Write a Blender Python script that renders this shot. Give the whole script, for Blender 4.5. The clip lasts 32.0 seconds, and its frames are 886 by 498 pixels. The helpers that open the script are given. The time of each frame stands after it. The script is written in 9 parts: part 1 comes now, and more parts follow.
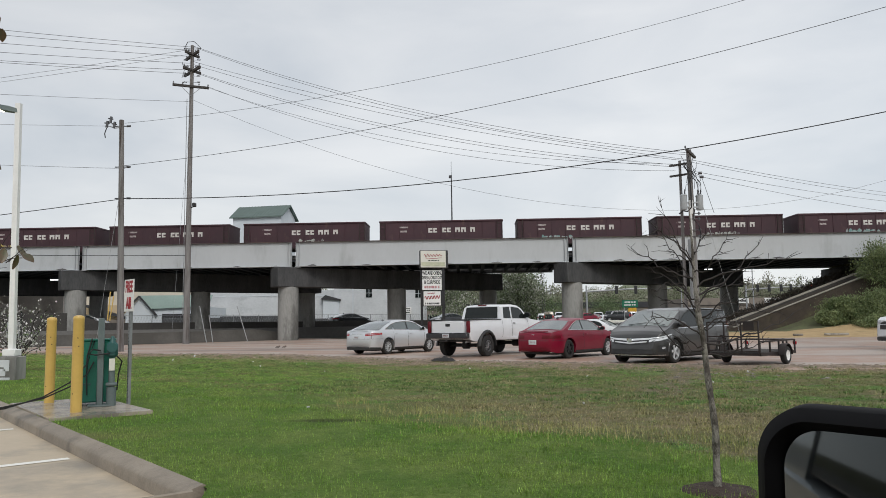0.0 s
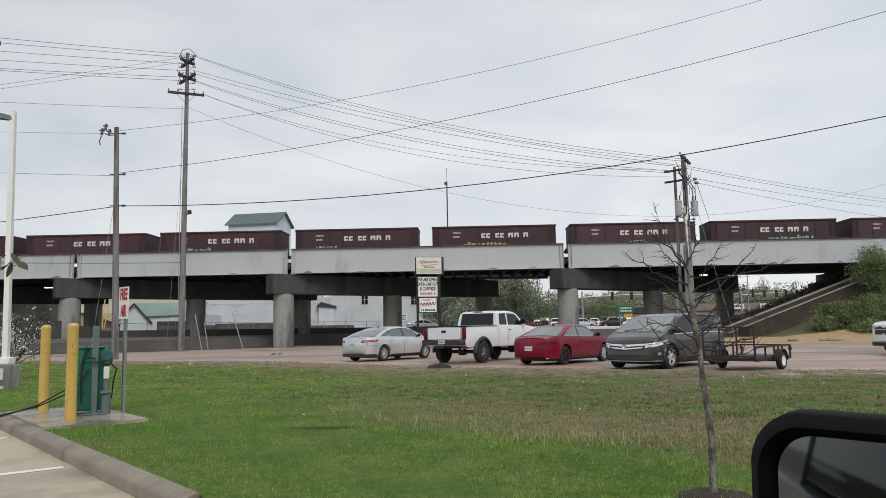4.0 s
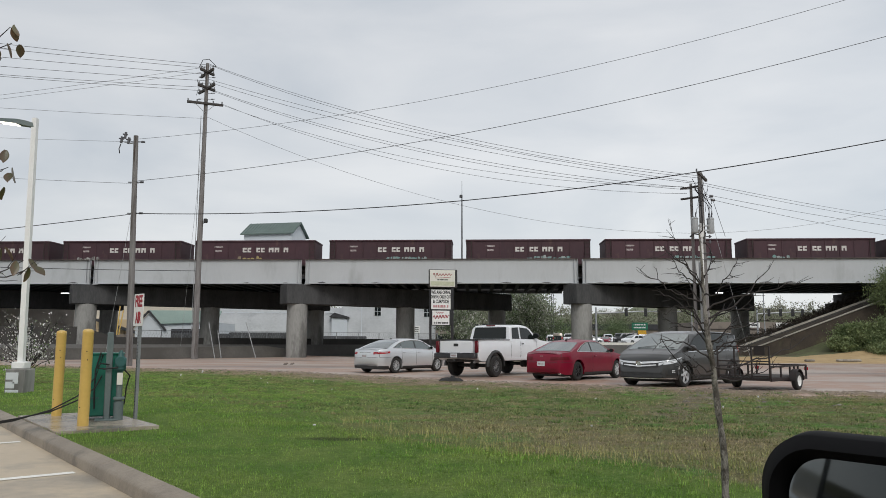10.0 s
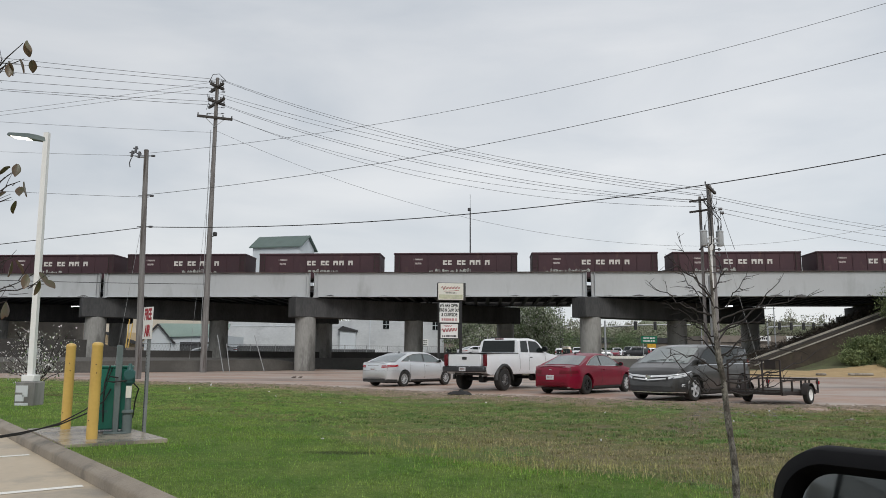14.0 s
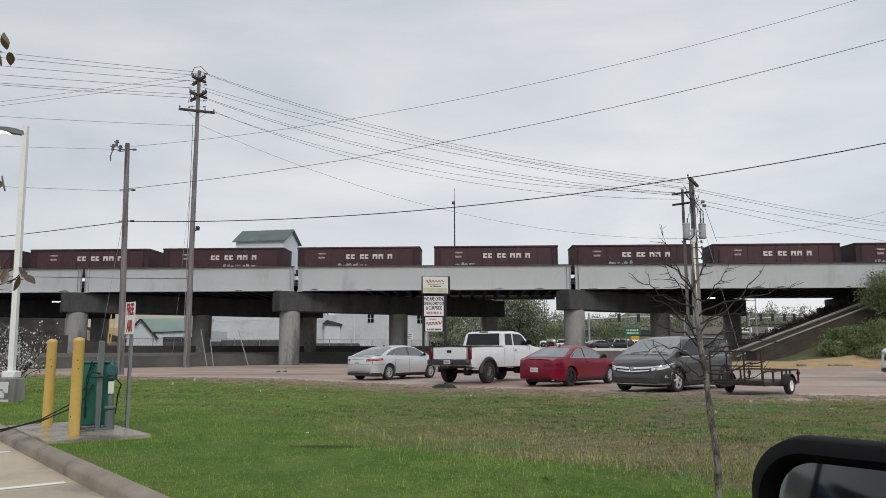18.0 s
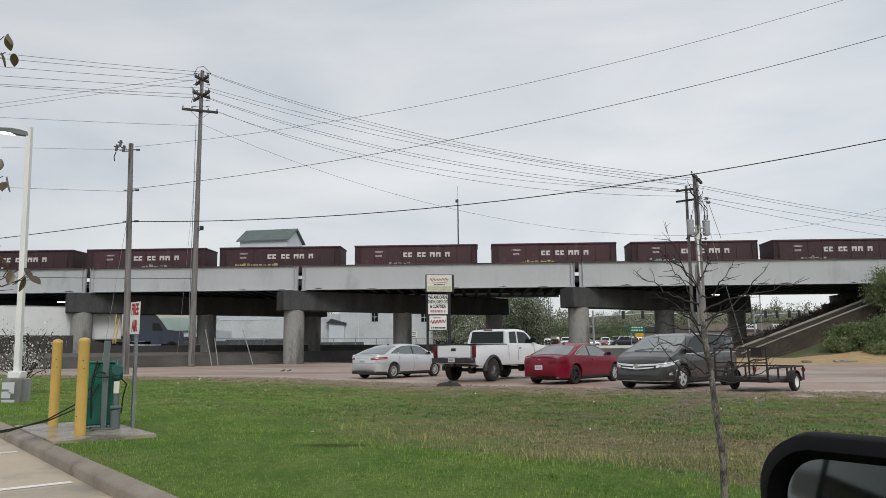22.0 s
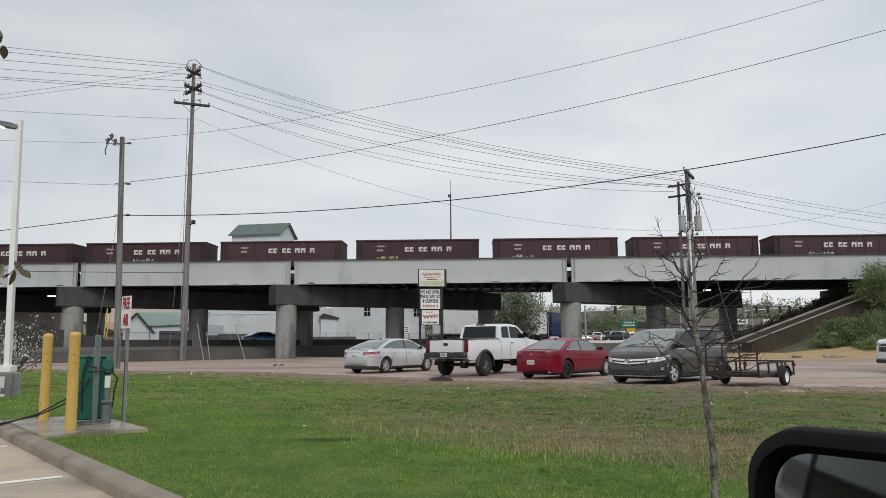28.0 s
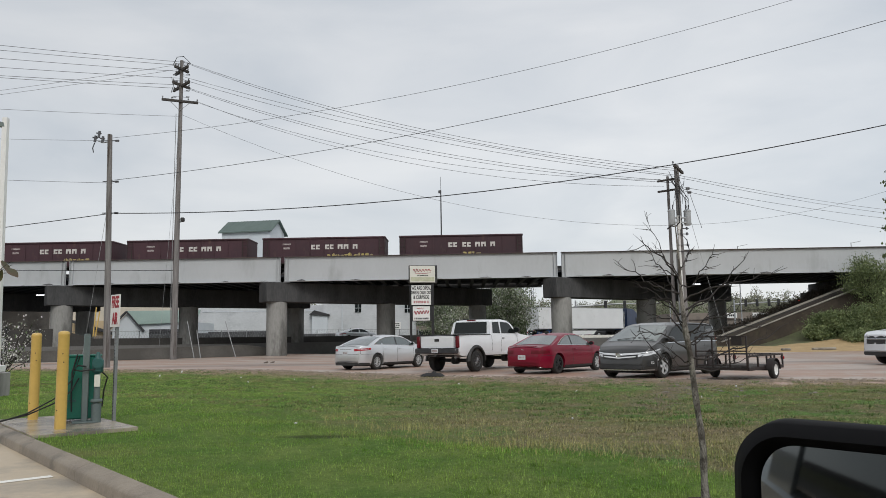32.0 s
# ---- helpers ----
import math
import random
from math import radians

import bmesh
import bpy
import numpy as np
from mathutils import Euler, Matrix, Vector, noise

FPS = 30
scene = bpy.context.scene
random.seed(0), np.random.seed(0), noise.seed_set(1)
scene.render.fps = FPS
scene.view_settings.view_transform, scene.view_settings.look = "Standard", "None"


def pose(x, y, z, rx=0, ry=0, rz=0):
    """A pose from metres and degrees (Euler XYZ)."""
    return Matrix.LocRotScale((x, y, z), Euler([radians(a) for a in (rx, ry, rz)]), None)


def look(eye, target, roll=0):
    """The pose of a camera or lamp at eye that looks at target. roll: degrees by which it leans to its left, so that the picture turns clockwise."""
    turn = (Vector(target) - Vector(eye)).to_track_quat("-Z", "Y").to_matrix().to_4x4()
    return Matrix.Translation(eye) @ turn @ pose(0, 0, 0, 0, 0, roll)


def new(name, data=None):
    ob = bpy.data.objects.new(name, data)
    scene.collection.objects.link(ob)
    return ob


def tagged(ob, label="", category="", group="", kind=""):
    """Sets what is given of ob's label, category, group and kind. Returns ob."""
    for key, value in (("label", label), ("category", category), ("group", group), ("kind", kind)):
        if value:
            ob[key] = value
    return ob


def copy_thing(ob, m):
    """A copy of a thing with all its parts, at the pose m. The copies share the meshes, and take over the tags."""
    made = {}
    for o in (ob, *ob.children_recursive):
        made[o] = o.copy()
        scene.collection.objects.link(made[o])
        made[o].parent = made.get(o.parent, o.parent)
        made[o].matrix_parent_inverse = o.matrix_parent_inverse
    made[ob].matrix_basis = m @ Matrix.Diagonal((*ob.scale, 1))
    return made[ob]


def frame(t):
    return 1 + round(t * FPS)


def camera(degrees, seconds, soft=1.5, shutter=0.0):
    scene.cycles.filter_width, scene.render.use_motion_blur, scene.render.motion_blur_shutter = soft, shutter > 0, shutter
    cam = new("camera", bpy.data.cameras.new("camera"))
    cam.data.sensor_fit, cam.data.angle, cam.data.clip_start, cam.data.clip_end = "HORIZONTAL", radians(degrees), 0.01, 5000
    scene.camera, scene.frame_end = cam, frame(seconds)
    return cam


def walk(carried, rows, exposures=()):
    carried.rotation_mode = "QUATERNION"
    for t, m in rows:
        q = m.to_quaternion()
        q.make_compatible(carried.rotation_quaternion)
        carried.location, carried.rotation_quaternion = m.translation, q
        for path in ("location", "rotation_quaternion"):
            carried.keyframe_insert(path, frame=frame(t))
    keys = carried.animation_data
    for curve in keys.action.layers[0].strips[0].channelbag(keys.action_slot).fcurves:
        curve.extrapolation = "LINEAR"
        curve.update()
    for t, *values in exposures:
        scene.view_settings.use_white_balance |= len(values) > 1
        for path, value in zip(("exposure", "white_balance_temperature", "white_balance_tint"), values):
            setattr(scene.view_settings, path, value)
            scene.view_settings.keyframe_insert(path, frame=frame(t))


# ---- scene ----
cam = camera(61.04, 32.0, soft=0.85)
PATH = (
    (0, pose(-0.0072, 0, 1.27, 95.656, 0.787, -0.580)),
    (0.5, pose(-0.0069, 0, 1.27, 95.851, 0.917, -0.630)),
    (1, pose(-0.0065, 0, 1.27, 96.050, 1.086, -0.768)),
    (1.5, pose(-0.0062, 0, 1.27, 95.978, 1.221, -0.828)),
    (2, pose(-0.0058, 0, 1.27, 95.897, 1.178, -0.736)),
    (2.5, pose(-0.0054, 0, 1.27, 95.982, 1.225, -0.711)),
    (3, pose(-0.0051, 0, 1.27, 96.090, 1.133, -0.703)),
    (3.5, pose(-0.0047, 0, 1.27, 96.099, 1.106, -0.754)),
    (5.5, pose(-0.0033, 0, 1.27, 96.676, 0.299, -1.448)),
    (6, pose(-0.0030, 0, 1.27, 96.953, 0.065, -1.410)),
    (6.5, pose(-0.0027, 0, 1.27, 97.195, 0.034, -1.329)),
    (7, pose(-0.0024, 0, 1.27, 97.347, 0.075, -1.126)),
    (7.5, pose(-0.0021, 0, 1.27, 97.331, 0.091, -0.767)),
    (8, pose(-0.0018, 0, 1.27, 97.117, -0.070, -0.448)),
    (8.5, pose(-0.0015, 0, 1.27, 96.983, -0.241, -0.152)),
    (9, pose(-0.0012, 0, 1.27, 97.030, -0.198, -0.024)),
    (9.5, pose(-0.0009, 0, 1.27, 97.137, -0.140, -0.010)),
    (10, pose(-0.0006, 0, 1.27, 97.132, -0.156, 0.060)),
    (10.5, pose(-0.0005, 0, 1.27, 97.236, -0.263, 0.180)),
    (11, pose(-0.0004, 0, 1.27, 97.371, -0.217, 0.302)),
    (11.5, pose(-0.0004, 0, 1.27, 97.464, -0.299, 0.353)),
    (12, pose(-0.0003, 0, 1.27, 97.606, -0.388, 0.339)),
    (12.5, pose(-0.0002, 0, 1.27, 97.830, -0.303, 0.334)),
    (13, pose(-0.0001, 0, 1.27, 98.010, -0.214, 0.384)),
    (13.5, pose(-0.0001, 0, 1.27, 98.144, -0.257, 0.526)),
    (14, pose(0.0000, 0, 1.27, 98.131, -0.204, 0.695)),
    (14.5, pose(0.0004, 0, 1.27, 98.071, -0.167, 0.889)),
    (16.5, pose(0.0019, 0, 1.27, 97.502, -0.326, 0.117)),
    (17, pose(0.0023, 0, 1.27, 97.480, -0.132, -0.148)),
    (17.5, pose(0.0026, 0, 1.27, 97.561, -0.002, -0.316)),
    (18, pose(0.0030, 0, 1.27, 97.630, 0.169, -0.452)),
    (18.5, pose(0.0027, 0, 1.27, 97.706, 0.204, -0.612)),
    (19, pose(0.0024, 0, 1.27, 97.766, 0.100, -0.818)),
    (19.5, pose(0.0021, 0, 1.27, 97.747, -0.024, -0.953)),
    (20, pose(0.0018, 0, 1.27, 97.646, -0.057, -1.058)),
    (20.5, pose(0.0014, 0, 1.27, 97.583, 0.025, -1.024)),
    (21, pose(0.0009, 0, 1.27, 97.429, 0.255, -0.872)),
    (21.5, pose(0.0004, 0, 1.27, 97.344, 0.356, -0.537)),
    (22, pose(0.0000, 0, 1.27, 97.500, 0.464, -0.133)),
    (22.5, pose(0.0002, 0, 1.27, 97.488, 0.605, 0.011)),
    (23, pose(0.0004, 0, 1.27, 97.384, 0.504, -0.003)),
    (23.5, pose(0.0006, 0, 1.27, 97.361, 0.433, -0.010)),
    (24, pose(0.0008, 0, 1.27, 97.357, 0.335, -0.039)),
    (24.5, pose(0.0010, 0, 1.27, 97.307, 0.302, -0.042)),
    (25, pose(0.0012, 0, 1.27, 97.087, 0.255, -0.049)),
    (25.5, pose(0.0014, 0, 1.27, 97.123, 0.277, -0.162)),
    (27.5, pose(0.0022, 0, 1.27, 97.107, 0.400, -0.636)),
    (28, pose(0.0024, 0, 1.27, 97.097, 0.388, -0.711)),
    (28.5, pose(0.0029, 0, 1.27, 97.195, 0.370, -0.806)),
    (29, pose(0.0034, 0, 1.27, 97.517, 0.507, -0.915)),
    (29.5, pose(0.0040, 0, 1.27, 97.593, 0.679, -0.988)),
    (30, pose(0.0045, 0, 1.27, 97.570, 0.871, -1.203)),
    (30.5, pose(0.0050, 0, 1.27, 97.481, 0.893, -1.367)),
    (31, pose(0.0056, 0, 1.27, 97.337, 0.855, -1.348)),
    (31.5, pose(0.0061, 0, 1.27, 96.900, 0.935, -1.311)),
    (32, pose(0.0066, 0, 1.27, 96.783, 0.868, -1.376)),
)
walk(cam, PATH, exposures=((0, 0.06), (3.5, 0.06), (5.5, 0.02), (8, 0.0), (32, 0.0)))

# ---- world and sun: overcast, brighter low down ----
world = bpy.data.worlds.new("overcast")
scene.world = world
world.use_nodes = True
wn, wl = world.node_tree.nodes, world.node_tree.links
wn.clear()
w_out = wn.new("ShaderNodeOutputWorld")
w_mix = wn.new("ShaderNodeMixShader")
w_sky = wn.new("ShaderNodeTexSky")
w_sky.sky_type = "NISHITA"
w_sky.sun_disc = False
w_sky.sun_elevation = radians(48)
w_sky.sun_rotation = radians(15)
w_b1 = wn.new("ShaderNodeBackground")
w_b1.inputs["Strength"].default_value = 0.1
w_b2 = wn.new("ShaderNodeBackground")
w_b2.inputs["Strength"].default_value = 1.0
w_tc = wn.new("ShaderNodeTexCoord")
w_map = wn.new("ShaderNodeMapping")
w_map.inputs["Scale"].default_value = (1.0, 1.0, 3.2)
w_n1 = wn.new("ShaderNodeTexNoise")
w_n1.inputs["Scale"].default_value = 2.3
w_n1.inputs["Detail"].default_value = 6.0
w_n1.inputs["Roughness"].default_value = 0.5
w_n1.inputs["Distortion"].default_value = 0.4
w_ramp = wn.new("ShaderNodeValToRGB")
w_ramp.color_ramp.elements[0].position = 0.30
w_ramp.color_ramp.elements[0].color = (0.53, 0.575, 0.625, 1)
w_ramp.color_ramp.elements[1].position = 0.66
w_ramp.color_ramp.elements[1].color = (0.77, 0.785, 0.80, 1)
w_sep = wn.new("ShaderNodeSeparateXYZ")
w_grad = wn.new("ShaderNodeValToRGB")
w_grad.color_ramp.elements[0].position = 0.0
w_grad.color_ramp.elements[0].color = (1.10, 1.10, 1.09, 1)
w_grad.color_ramp.elements[1].position = 0.40
w_grad.color_ramp.elements[1].color = (0.985, 0.985, 0.985, 1)
w_mul = wn.new("ShaderNodeMix")
w_mul.data_type = "RGBA"
w_mul.blend_type = "MULTIPLY"
w_mul.inputs[0].default_value = 1.0
wl.new(w_tc.outputs["Generated"], w_map.inputs["Vector"])
wl.new(w_map.outputs["Vector"], w_n1.inputs["Vector"])
wl.new(w_n1.outputs["Fac"], w_ramp.inputs["Fac"])
wl.new(w_tc.outputs["Generated"], w_sep.inputs[0])
wl.new(w_sep.outputs["Z"], w_grad.inputs["Fac"])
wl.new(w_ramp.outputs["Color"], w_mul.inputs[6])
wl.new(w_grad.outputs["Color"], w_mul.inputs[7])
w_side = wn.new("ShaderNodeMapRange")
for key, value in (("From Min", -0.5), ("From Max", 0.5), ("To Min", 0.945), ("To Max", 1.045)):
    w_side.inputs[key].default_value = value
wl.new(w_sep.outputs["X"], w_side.inputs["Value"])
wl.new(w_side.outputs[0], w_b2.inputs["Strength"])
wl.new(w_mul.outputs[2], w_b2.inputs["Color"])
wl.new(w_sky.outputs["Color"], w_b1.inputs["Color"])
w_mix.inputs["Fac"].default_value = 0.9
wl.new(w_b1.outputs[0], w_mix.inputs[1])
wl.new(w_b2.outputs[0], w_mix.inputs[2])
wl.new(w_mix.outputs[0], w_out.inputs["Surface"])

sun_data = bpy.data.lights.new("sun", "SUN")
sun_data.energy = 1.4
sun_data.angle = radians(25)
sun_data.color = (1.0, 0.97, 0.92)
sun = new("sun", sun_data)
sun.matrix_world = look((20, -30, 60), (0, 40, 0))
scene.view_settings.exposure = 0.0


# ---- materials ----
def mat(name, c, rough=0.7, metal=0.0, c2=None, scale=4.0, amount=0.5, bump=0.0, bscale=None, fine=40.0,
        coat=0.0, emit=None, spec=0.5, vary=0.0, stretch=(1, 1, 1), coords="Object", dirt=None, dscale=1.2, dmin=0.52, island=False):
    m = bpy.data.materials.new(name)
    m.use_nodes = True
    n, l = m.node_tree.nodes, m.node_tree.links
    p = n["Principled BSDF"]
    p.inputs["Roughness"].default_value = rough
    p.inputs["Metallic"].default_value = metal
    p.inputs["Coat Weight"].default_value = coat
    p.inputs["Coat Roughness"].default_value = 0.06
    p.inputs["Specular IOR Level"].default_value = spec
    c2 = c2 or tuple(v * 0.7 for v in c)
    tc = n.new("ShaderNodeTexCoord")
    mp = n.new("ShaderNodeMapping")
    mp.inputs["Scale"].default_value = stretch
    l.new(tc.outputs[coords], mp.inputs["Vector"])
    a = n.new("ShaderNodeTexNoise")
    a.inputs["Scale"].default_value = scale
    a.inputs["Detail"].default_value = 5.0
    b = n.new("ShaderNodeTexNoise")
    b.inputs["Scale"].default_value = scale * fine / 4.0
    b.inputs["Detail"].default_value = 3.0
    l.new(mp.outputs[0], a.inputs["Vector"])
    l.new(mp.outputs[0], b.inputs["Vector"])
    add = n.new("ShaderNodeMath")
    add.operation = "MULTIPLY_ADD"
    add.inputs[1].default_value = 0.35
    l.new(b.outputs["Fac"], add.inputs[0])
    sc = n.new("ShaderNodeMath")
    sc.operation = "MULTIPLY"
    sc.inputs[1].default_value = 0.65
    l.new(a.outputs["Fac"], sc.inputs[0])
    l.new(sc.outputs[0], add.inputs[2])
    r = n.new("ShaderNodeMapRange")
    r.inputs["From Min"].default_value = 0.5 - 0.5 * (1.02 - amount) * 0.5
    r.inputs["From Max"].default_value = 0.5 + 0.5 * (1.02 - amount) * 0.5
    l.new(add.outputs[0], r.inputs["Value"])
    mx = n.new("ShaderNodeMix")
    mx.data_type = "RGBA"
    mx.inputs[6].default_value = (*c, 1)
    mx.inputs[7].default_value = (*c2, 1)
    l.new(r.outputs[0], mx.inputs[0])
    out = mx.outputs[2]
    if dirt:
        d = n.new("ShaderNodeTexNoise")
        d.inputs["Scale"].default_value = dscale
        d.inputs["Detail"].default_value = 7.0
        d.inputs["Roughness"].default_value = 0.62
        l.new(mp.outputs[0], d.inputs["Vector"])
        dr = n.new("ShaderNodeMapRange")
        dr.inputs["From Min"].default_value = dmin
        dr.inputs["From Max"].default_value = dmin + 0.16
        l.new(d.outputs["Fac"], dr.inputs["Value"])
        dm = n.new("ShaderNodeMix")
        dm.data_type = "RGBA"
        dm.inputs[7].default_value = (*dirt, 1)
        l.new(dr.outputs[0], dm.inputs[0])
        l.new(out, dm.inputs[6])
        out = dm.outputs[2]
    if vary:
        h = n.new("ShaderNodeHueSaturation")
        v = n.new("ShaderNodeMapRange")
        v.inputs["To Min"].default_value = 1 - vary
        v.inputs["To Max"].default_value = 1 + vary
        if island:
            g = n.new("ShaderNodeNewGeometry")
            l.new(g.outputs["Random Per Island"], v.inputs["Value"])
        else:
            g = n.new("ShaderNodeObjectInfo")
            l.new(g.outputs["Random"], v.inputs["Value"])
        l.new(v.outputs[0], h.inputs["Value"])
        l.new(out, h.inputs["Color"])
        out = h.outputs["Color"]
    l.new(out, p.inputs["Base Color"])
    if bump:
        bn = n.new("ShaderNodeBump")
        bn.inputs["Strength"].default_value = bump
        bn.inputs["Distance"].default_value = 0.02
        t = n.new("ShaderNodeTexNoise")
        t.inputs["Scale"].default_value = bscale or scale * 8
        t.inputs["Detail"].default_value = 4.0
        l.new(mp.outputs[0], t.inputs["Vector"])
        l.new(t.outputs["Fac"], bn.inputs["Height"])
        l.new(bn.outputs[0], p.inputs["Normal"])
    if emit:
        p.inputs["Emission Color"].default_value = (*emit[0], 1)
        p.inputs["Emission Strength"].default_value = emit[1]
    return m


def lawn_mat(name="lawn", gain=1.0):
    m = bpy.data.materials.new(name)
    m.use_nodes = True
    n, l = m.node_tree.nodes, m.node_tree.links
    p = n["Principled BSDF"]
    p.inputs["Roughness"].default_value = 0.9
    p.inputs["Specular IOR Level"].default_value = 0.15
    tc = n.new("ShaderNodeTexCoord")

    def noise_node(scale, detail=5, rough=0.55, st=(1, 1, 1)):
        mp = n.new("ShaderNodeMapping")
        mp.inputs["Scale"].default_value = st
        l.new(tc.outputs["Object"], mp.inputs["Vector"])
        t = n.new("ShaderNodeTexNoise")
        t.inputs["Scale"].default_value = scale
        t.inputs["Detail"].default_value = detail
        t.inputs["Roughness"].default_value = rough
        l.new(mp.outputs[0], t.inputs["Vector"])
        return t.outputs["Fac"]

    def rng(v, a, b, c=0.0, d=1.0):
        r = n.new("ShaderNodeMapRange")
        for k, x in (("From Min", a), ("From Max", b), ("To Min", c), ("To Max", d)):
            r.inputs[k].default_value = x
        l.new(v, r.inputs["Value"])
        return r.outputs[0]

    def mix(f, a, b):
        x = n.new("ShaderNodeMix")
        x.data_type = "RGBA"
        l.new(f, x.inputs[0])
        for s, v in ((6, a), (7, b)):
            if isinstance(v, tuple):
                x.inputs[s].default_value = (*v, 1)
            else:
                l.new(v, x.inputs[s])
        return x.outputs[2]

    def mth(op, a, b):
        x = n.new("ShaderNodeMath")
        x.operation = op
        for s, v in ((0, a), (1, b)):
            if isinstance(v, (int, float)):
                x.inputs[s].default_value = v
            else:
                l.new(v, x.inputs[s])
        return x.outputs[0]

    sep = n.new("ShaderNodeSeparateXYZ")
    l.new(tc.outputs["Object"], sep.inputs[0])
    att = n.new("ShaderNodeAttribute")
    att.attribute_name = "across"
    # how far past the mown strip: grows away from the kerb and to the east
    far = mth("ADD", mth("MULTIPLY", sep.outputs["X"], 0.95), sep.outputs["Y"])
    far = mth("ADD", far, mth("MULTIPLY", noise_node(0.5, 4), 2.0))
    rough_zone = rng(far, 9.75, 10.2)
    # the west stays green up to the lot's worn edge
    west = rng(mth("ADD", sep.outputs["X"], mth("MULTIPLY", noise_node(0.6, 5, 0.6), 3.0)), -1.4, 2.4, 0.12, 1.0)
    rough_zone = mth("MULTIPLY", rough_zone, mth("MAXIMUM", west, rng(att.outputs["Fac"], 0.45, 0.80, 0.0, 0.85)))
    green = mix(rng(noise_node(1.0, 6, 0.6), 0.40, 0.60), (0.135, 0.245, 0.045), (0.225, 0.315, 0.075))
    green = mix(rng(noise_node(6.0, 5, 0.65), 0.50, 0.66, 0, 0.6), green, (0.095, 0.18, 0.032))
    green = mix(rng(noise_node(34, 4, 0.7), 0.45, 0.65, 0, 0.6), green, (0.085, 0.155, 0.028))
    green = mix(rng(noise_node(13, 4, 0.7), 0.54, 0.62, 0, 0.5), green, (0.27, 0.365, 0.105))
    green = mix(rng(noise_node(0.45, 5, 0.6), 0.57, 0.66, 0, 0.5), green, (0.25, 0.235, 0.10))
    dry = mix(rng(noise_node(0.55, 6, 0.62, (0.7, 1.3, 1)), 0.40, 0.50), (0.255, 0.225, 0.120), (0.160, 0.205, 0.070))
    dry = mix(rng(noise_node(0.85, 7, 0.68, (0.6, 1.1, 1)), 0.54, 0.62, 0, 0.6), dry, (0.265, 0.215, 0.135))
    dry = mix(rng(noise_node(2.2, 6, 0.7), 0.54, 0.61, 0, 0.6), dry, (0.24, 0.195, 0.125))
    dry = mix(rng(noise_node(0.38, 5, 0.6, (0.8, 1.3, 1)), 0.54, 0.60, 0, 0.45), dry, (0.29, 0.25, 0.145))
    dry = mix(rng(noise_node(0.62, 6, 0.62, (0.8, 1.3, 1)), 0.53, 0.575, 0, 0.92), dry, (0.125, 0.25, 0.055))
    dry = mix(rng(noise_node(4.2, 5, 0.75), 0.57, 0.63, 0, 0.85), dry, (0.075, 0.085, 0.034))
    dry = mix(rng(noise_node(10, 5, 0.75), 0.53, 0.60, 0, 0.6), dry, (0.345, 0.31, 0.20))
    dry = mix(rng(noise_node(26, 4, 0.7), 0.50, 0.64, 0, 0.4), dry, (0.125, 0.108, 0.058))
    # a belt of dead tan grass just past the mown strip
    belt = rng(mth("ABSOLUTE", mth("SUBTRACT", far, 12.4), 0.0), 0.7, 2.0, 1.0, 0.0)
    belt = mth("MULTIPLY", mth("MULTIPLY", belt, rng(sep.outputs["X"], -0.9, 0.5)), rng(noise_node(2.6, 6, 0.7), 0.36, 0.58, 0.15, 0.9))
    dry = mix(belt, dry, (0.30, 0.25, 0.155))
    col = mix(rough_zone, green, dry)
    edge = mth("ADD", rng(att.outputs["Fac"], 0.58, 0.92), mth("SUBTRACT", mth("MULTIPLY", noise_node(0.9, 6, 0.65), 1.6), 0.9))
    col = mix(rng(edge, 0.35, 0.75, 0, 0.95), col, (0.33, 0.255, 0.192))
    # bare soil washed down from the lot edge past the young tree
    wash = mth("ABSOLUTE", mth("SUBTRACT", mth("SUBTRACT", sep.outputs["X"], mth("MULTIPLY", sep.outputs["Y"], 0.40)), -1.25), 0.0)
    wash = mth("ADD", wash, mth("MULTIPLY", noise_node(1.6, 6, 0.7), 2.2))
    soil = mth("MULTIPLY", rng(wash, 1.15, 1.75, 1.0, 0.0), rng(sep.outputs["Y"], 11.0, 13.0))
    soil_c = mix(rng(noise_node(7, 5, 0.7), 0.46, 0.58), (0.215, 0.170, 0.125), (0.30, 0.245, 0.185))
    sm = n.new("ShaderNodeMix")
    sm.data_type = "RGBA"
    l.new(mth("MULTIPLY", soil, 0.85), sm.inputs[0])
    l.new(col, sm.inputs[6])
    l.new(soil_c, sm.inputs[7])
    col = sm.outputs[2]
    # an old wheel rut in the mown strip
    rx = mth("DIVIDE", mth("ADD", sep.outputs["X"], 1.25), 0.60)
    ry = mth("DIVIDE", mth("SUBTRACT", mth("SUBTRACT", sep.outputs["Y"], 9.25), mth("MULTIPLY", sep.outputs["X"], -0.12)), 0.20)
    rut = mth("ADD", mth("SQRT", mth("ADD", mth("MULTIPLY", rx, rx), mth("MULTIPLY", ry, ry)), 0.0), mth("MULTIPLY", noise_node(5.0, 5, 0.7), 1.2))
    rut_mix = n.new("ShaderNodeMix")
    rut_mix.data_type = "RGBA"
    rut_mix.inputs[7].default_value = (0.060, 0.075, 0.030, 1)
    l.new(rng(rut, 1.1, 1.7, 0.8, 0.0), rut_mix.inputs[0])
    l.new(col, rut_mix.inputs[6])
    col = rut_mix.outputs[2]
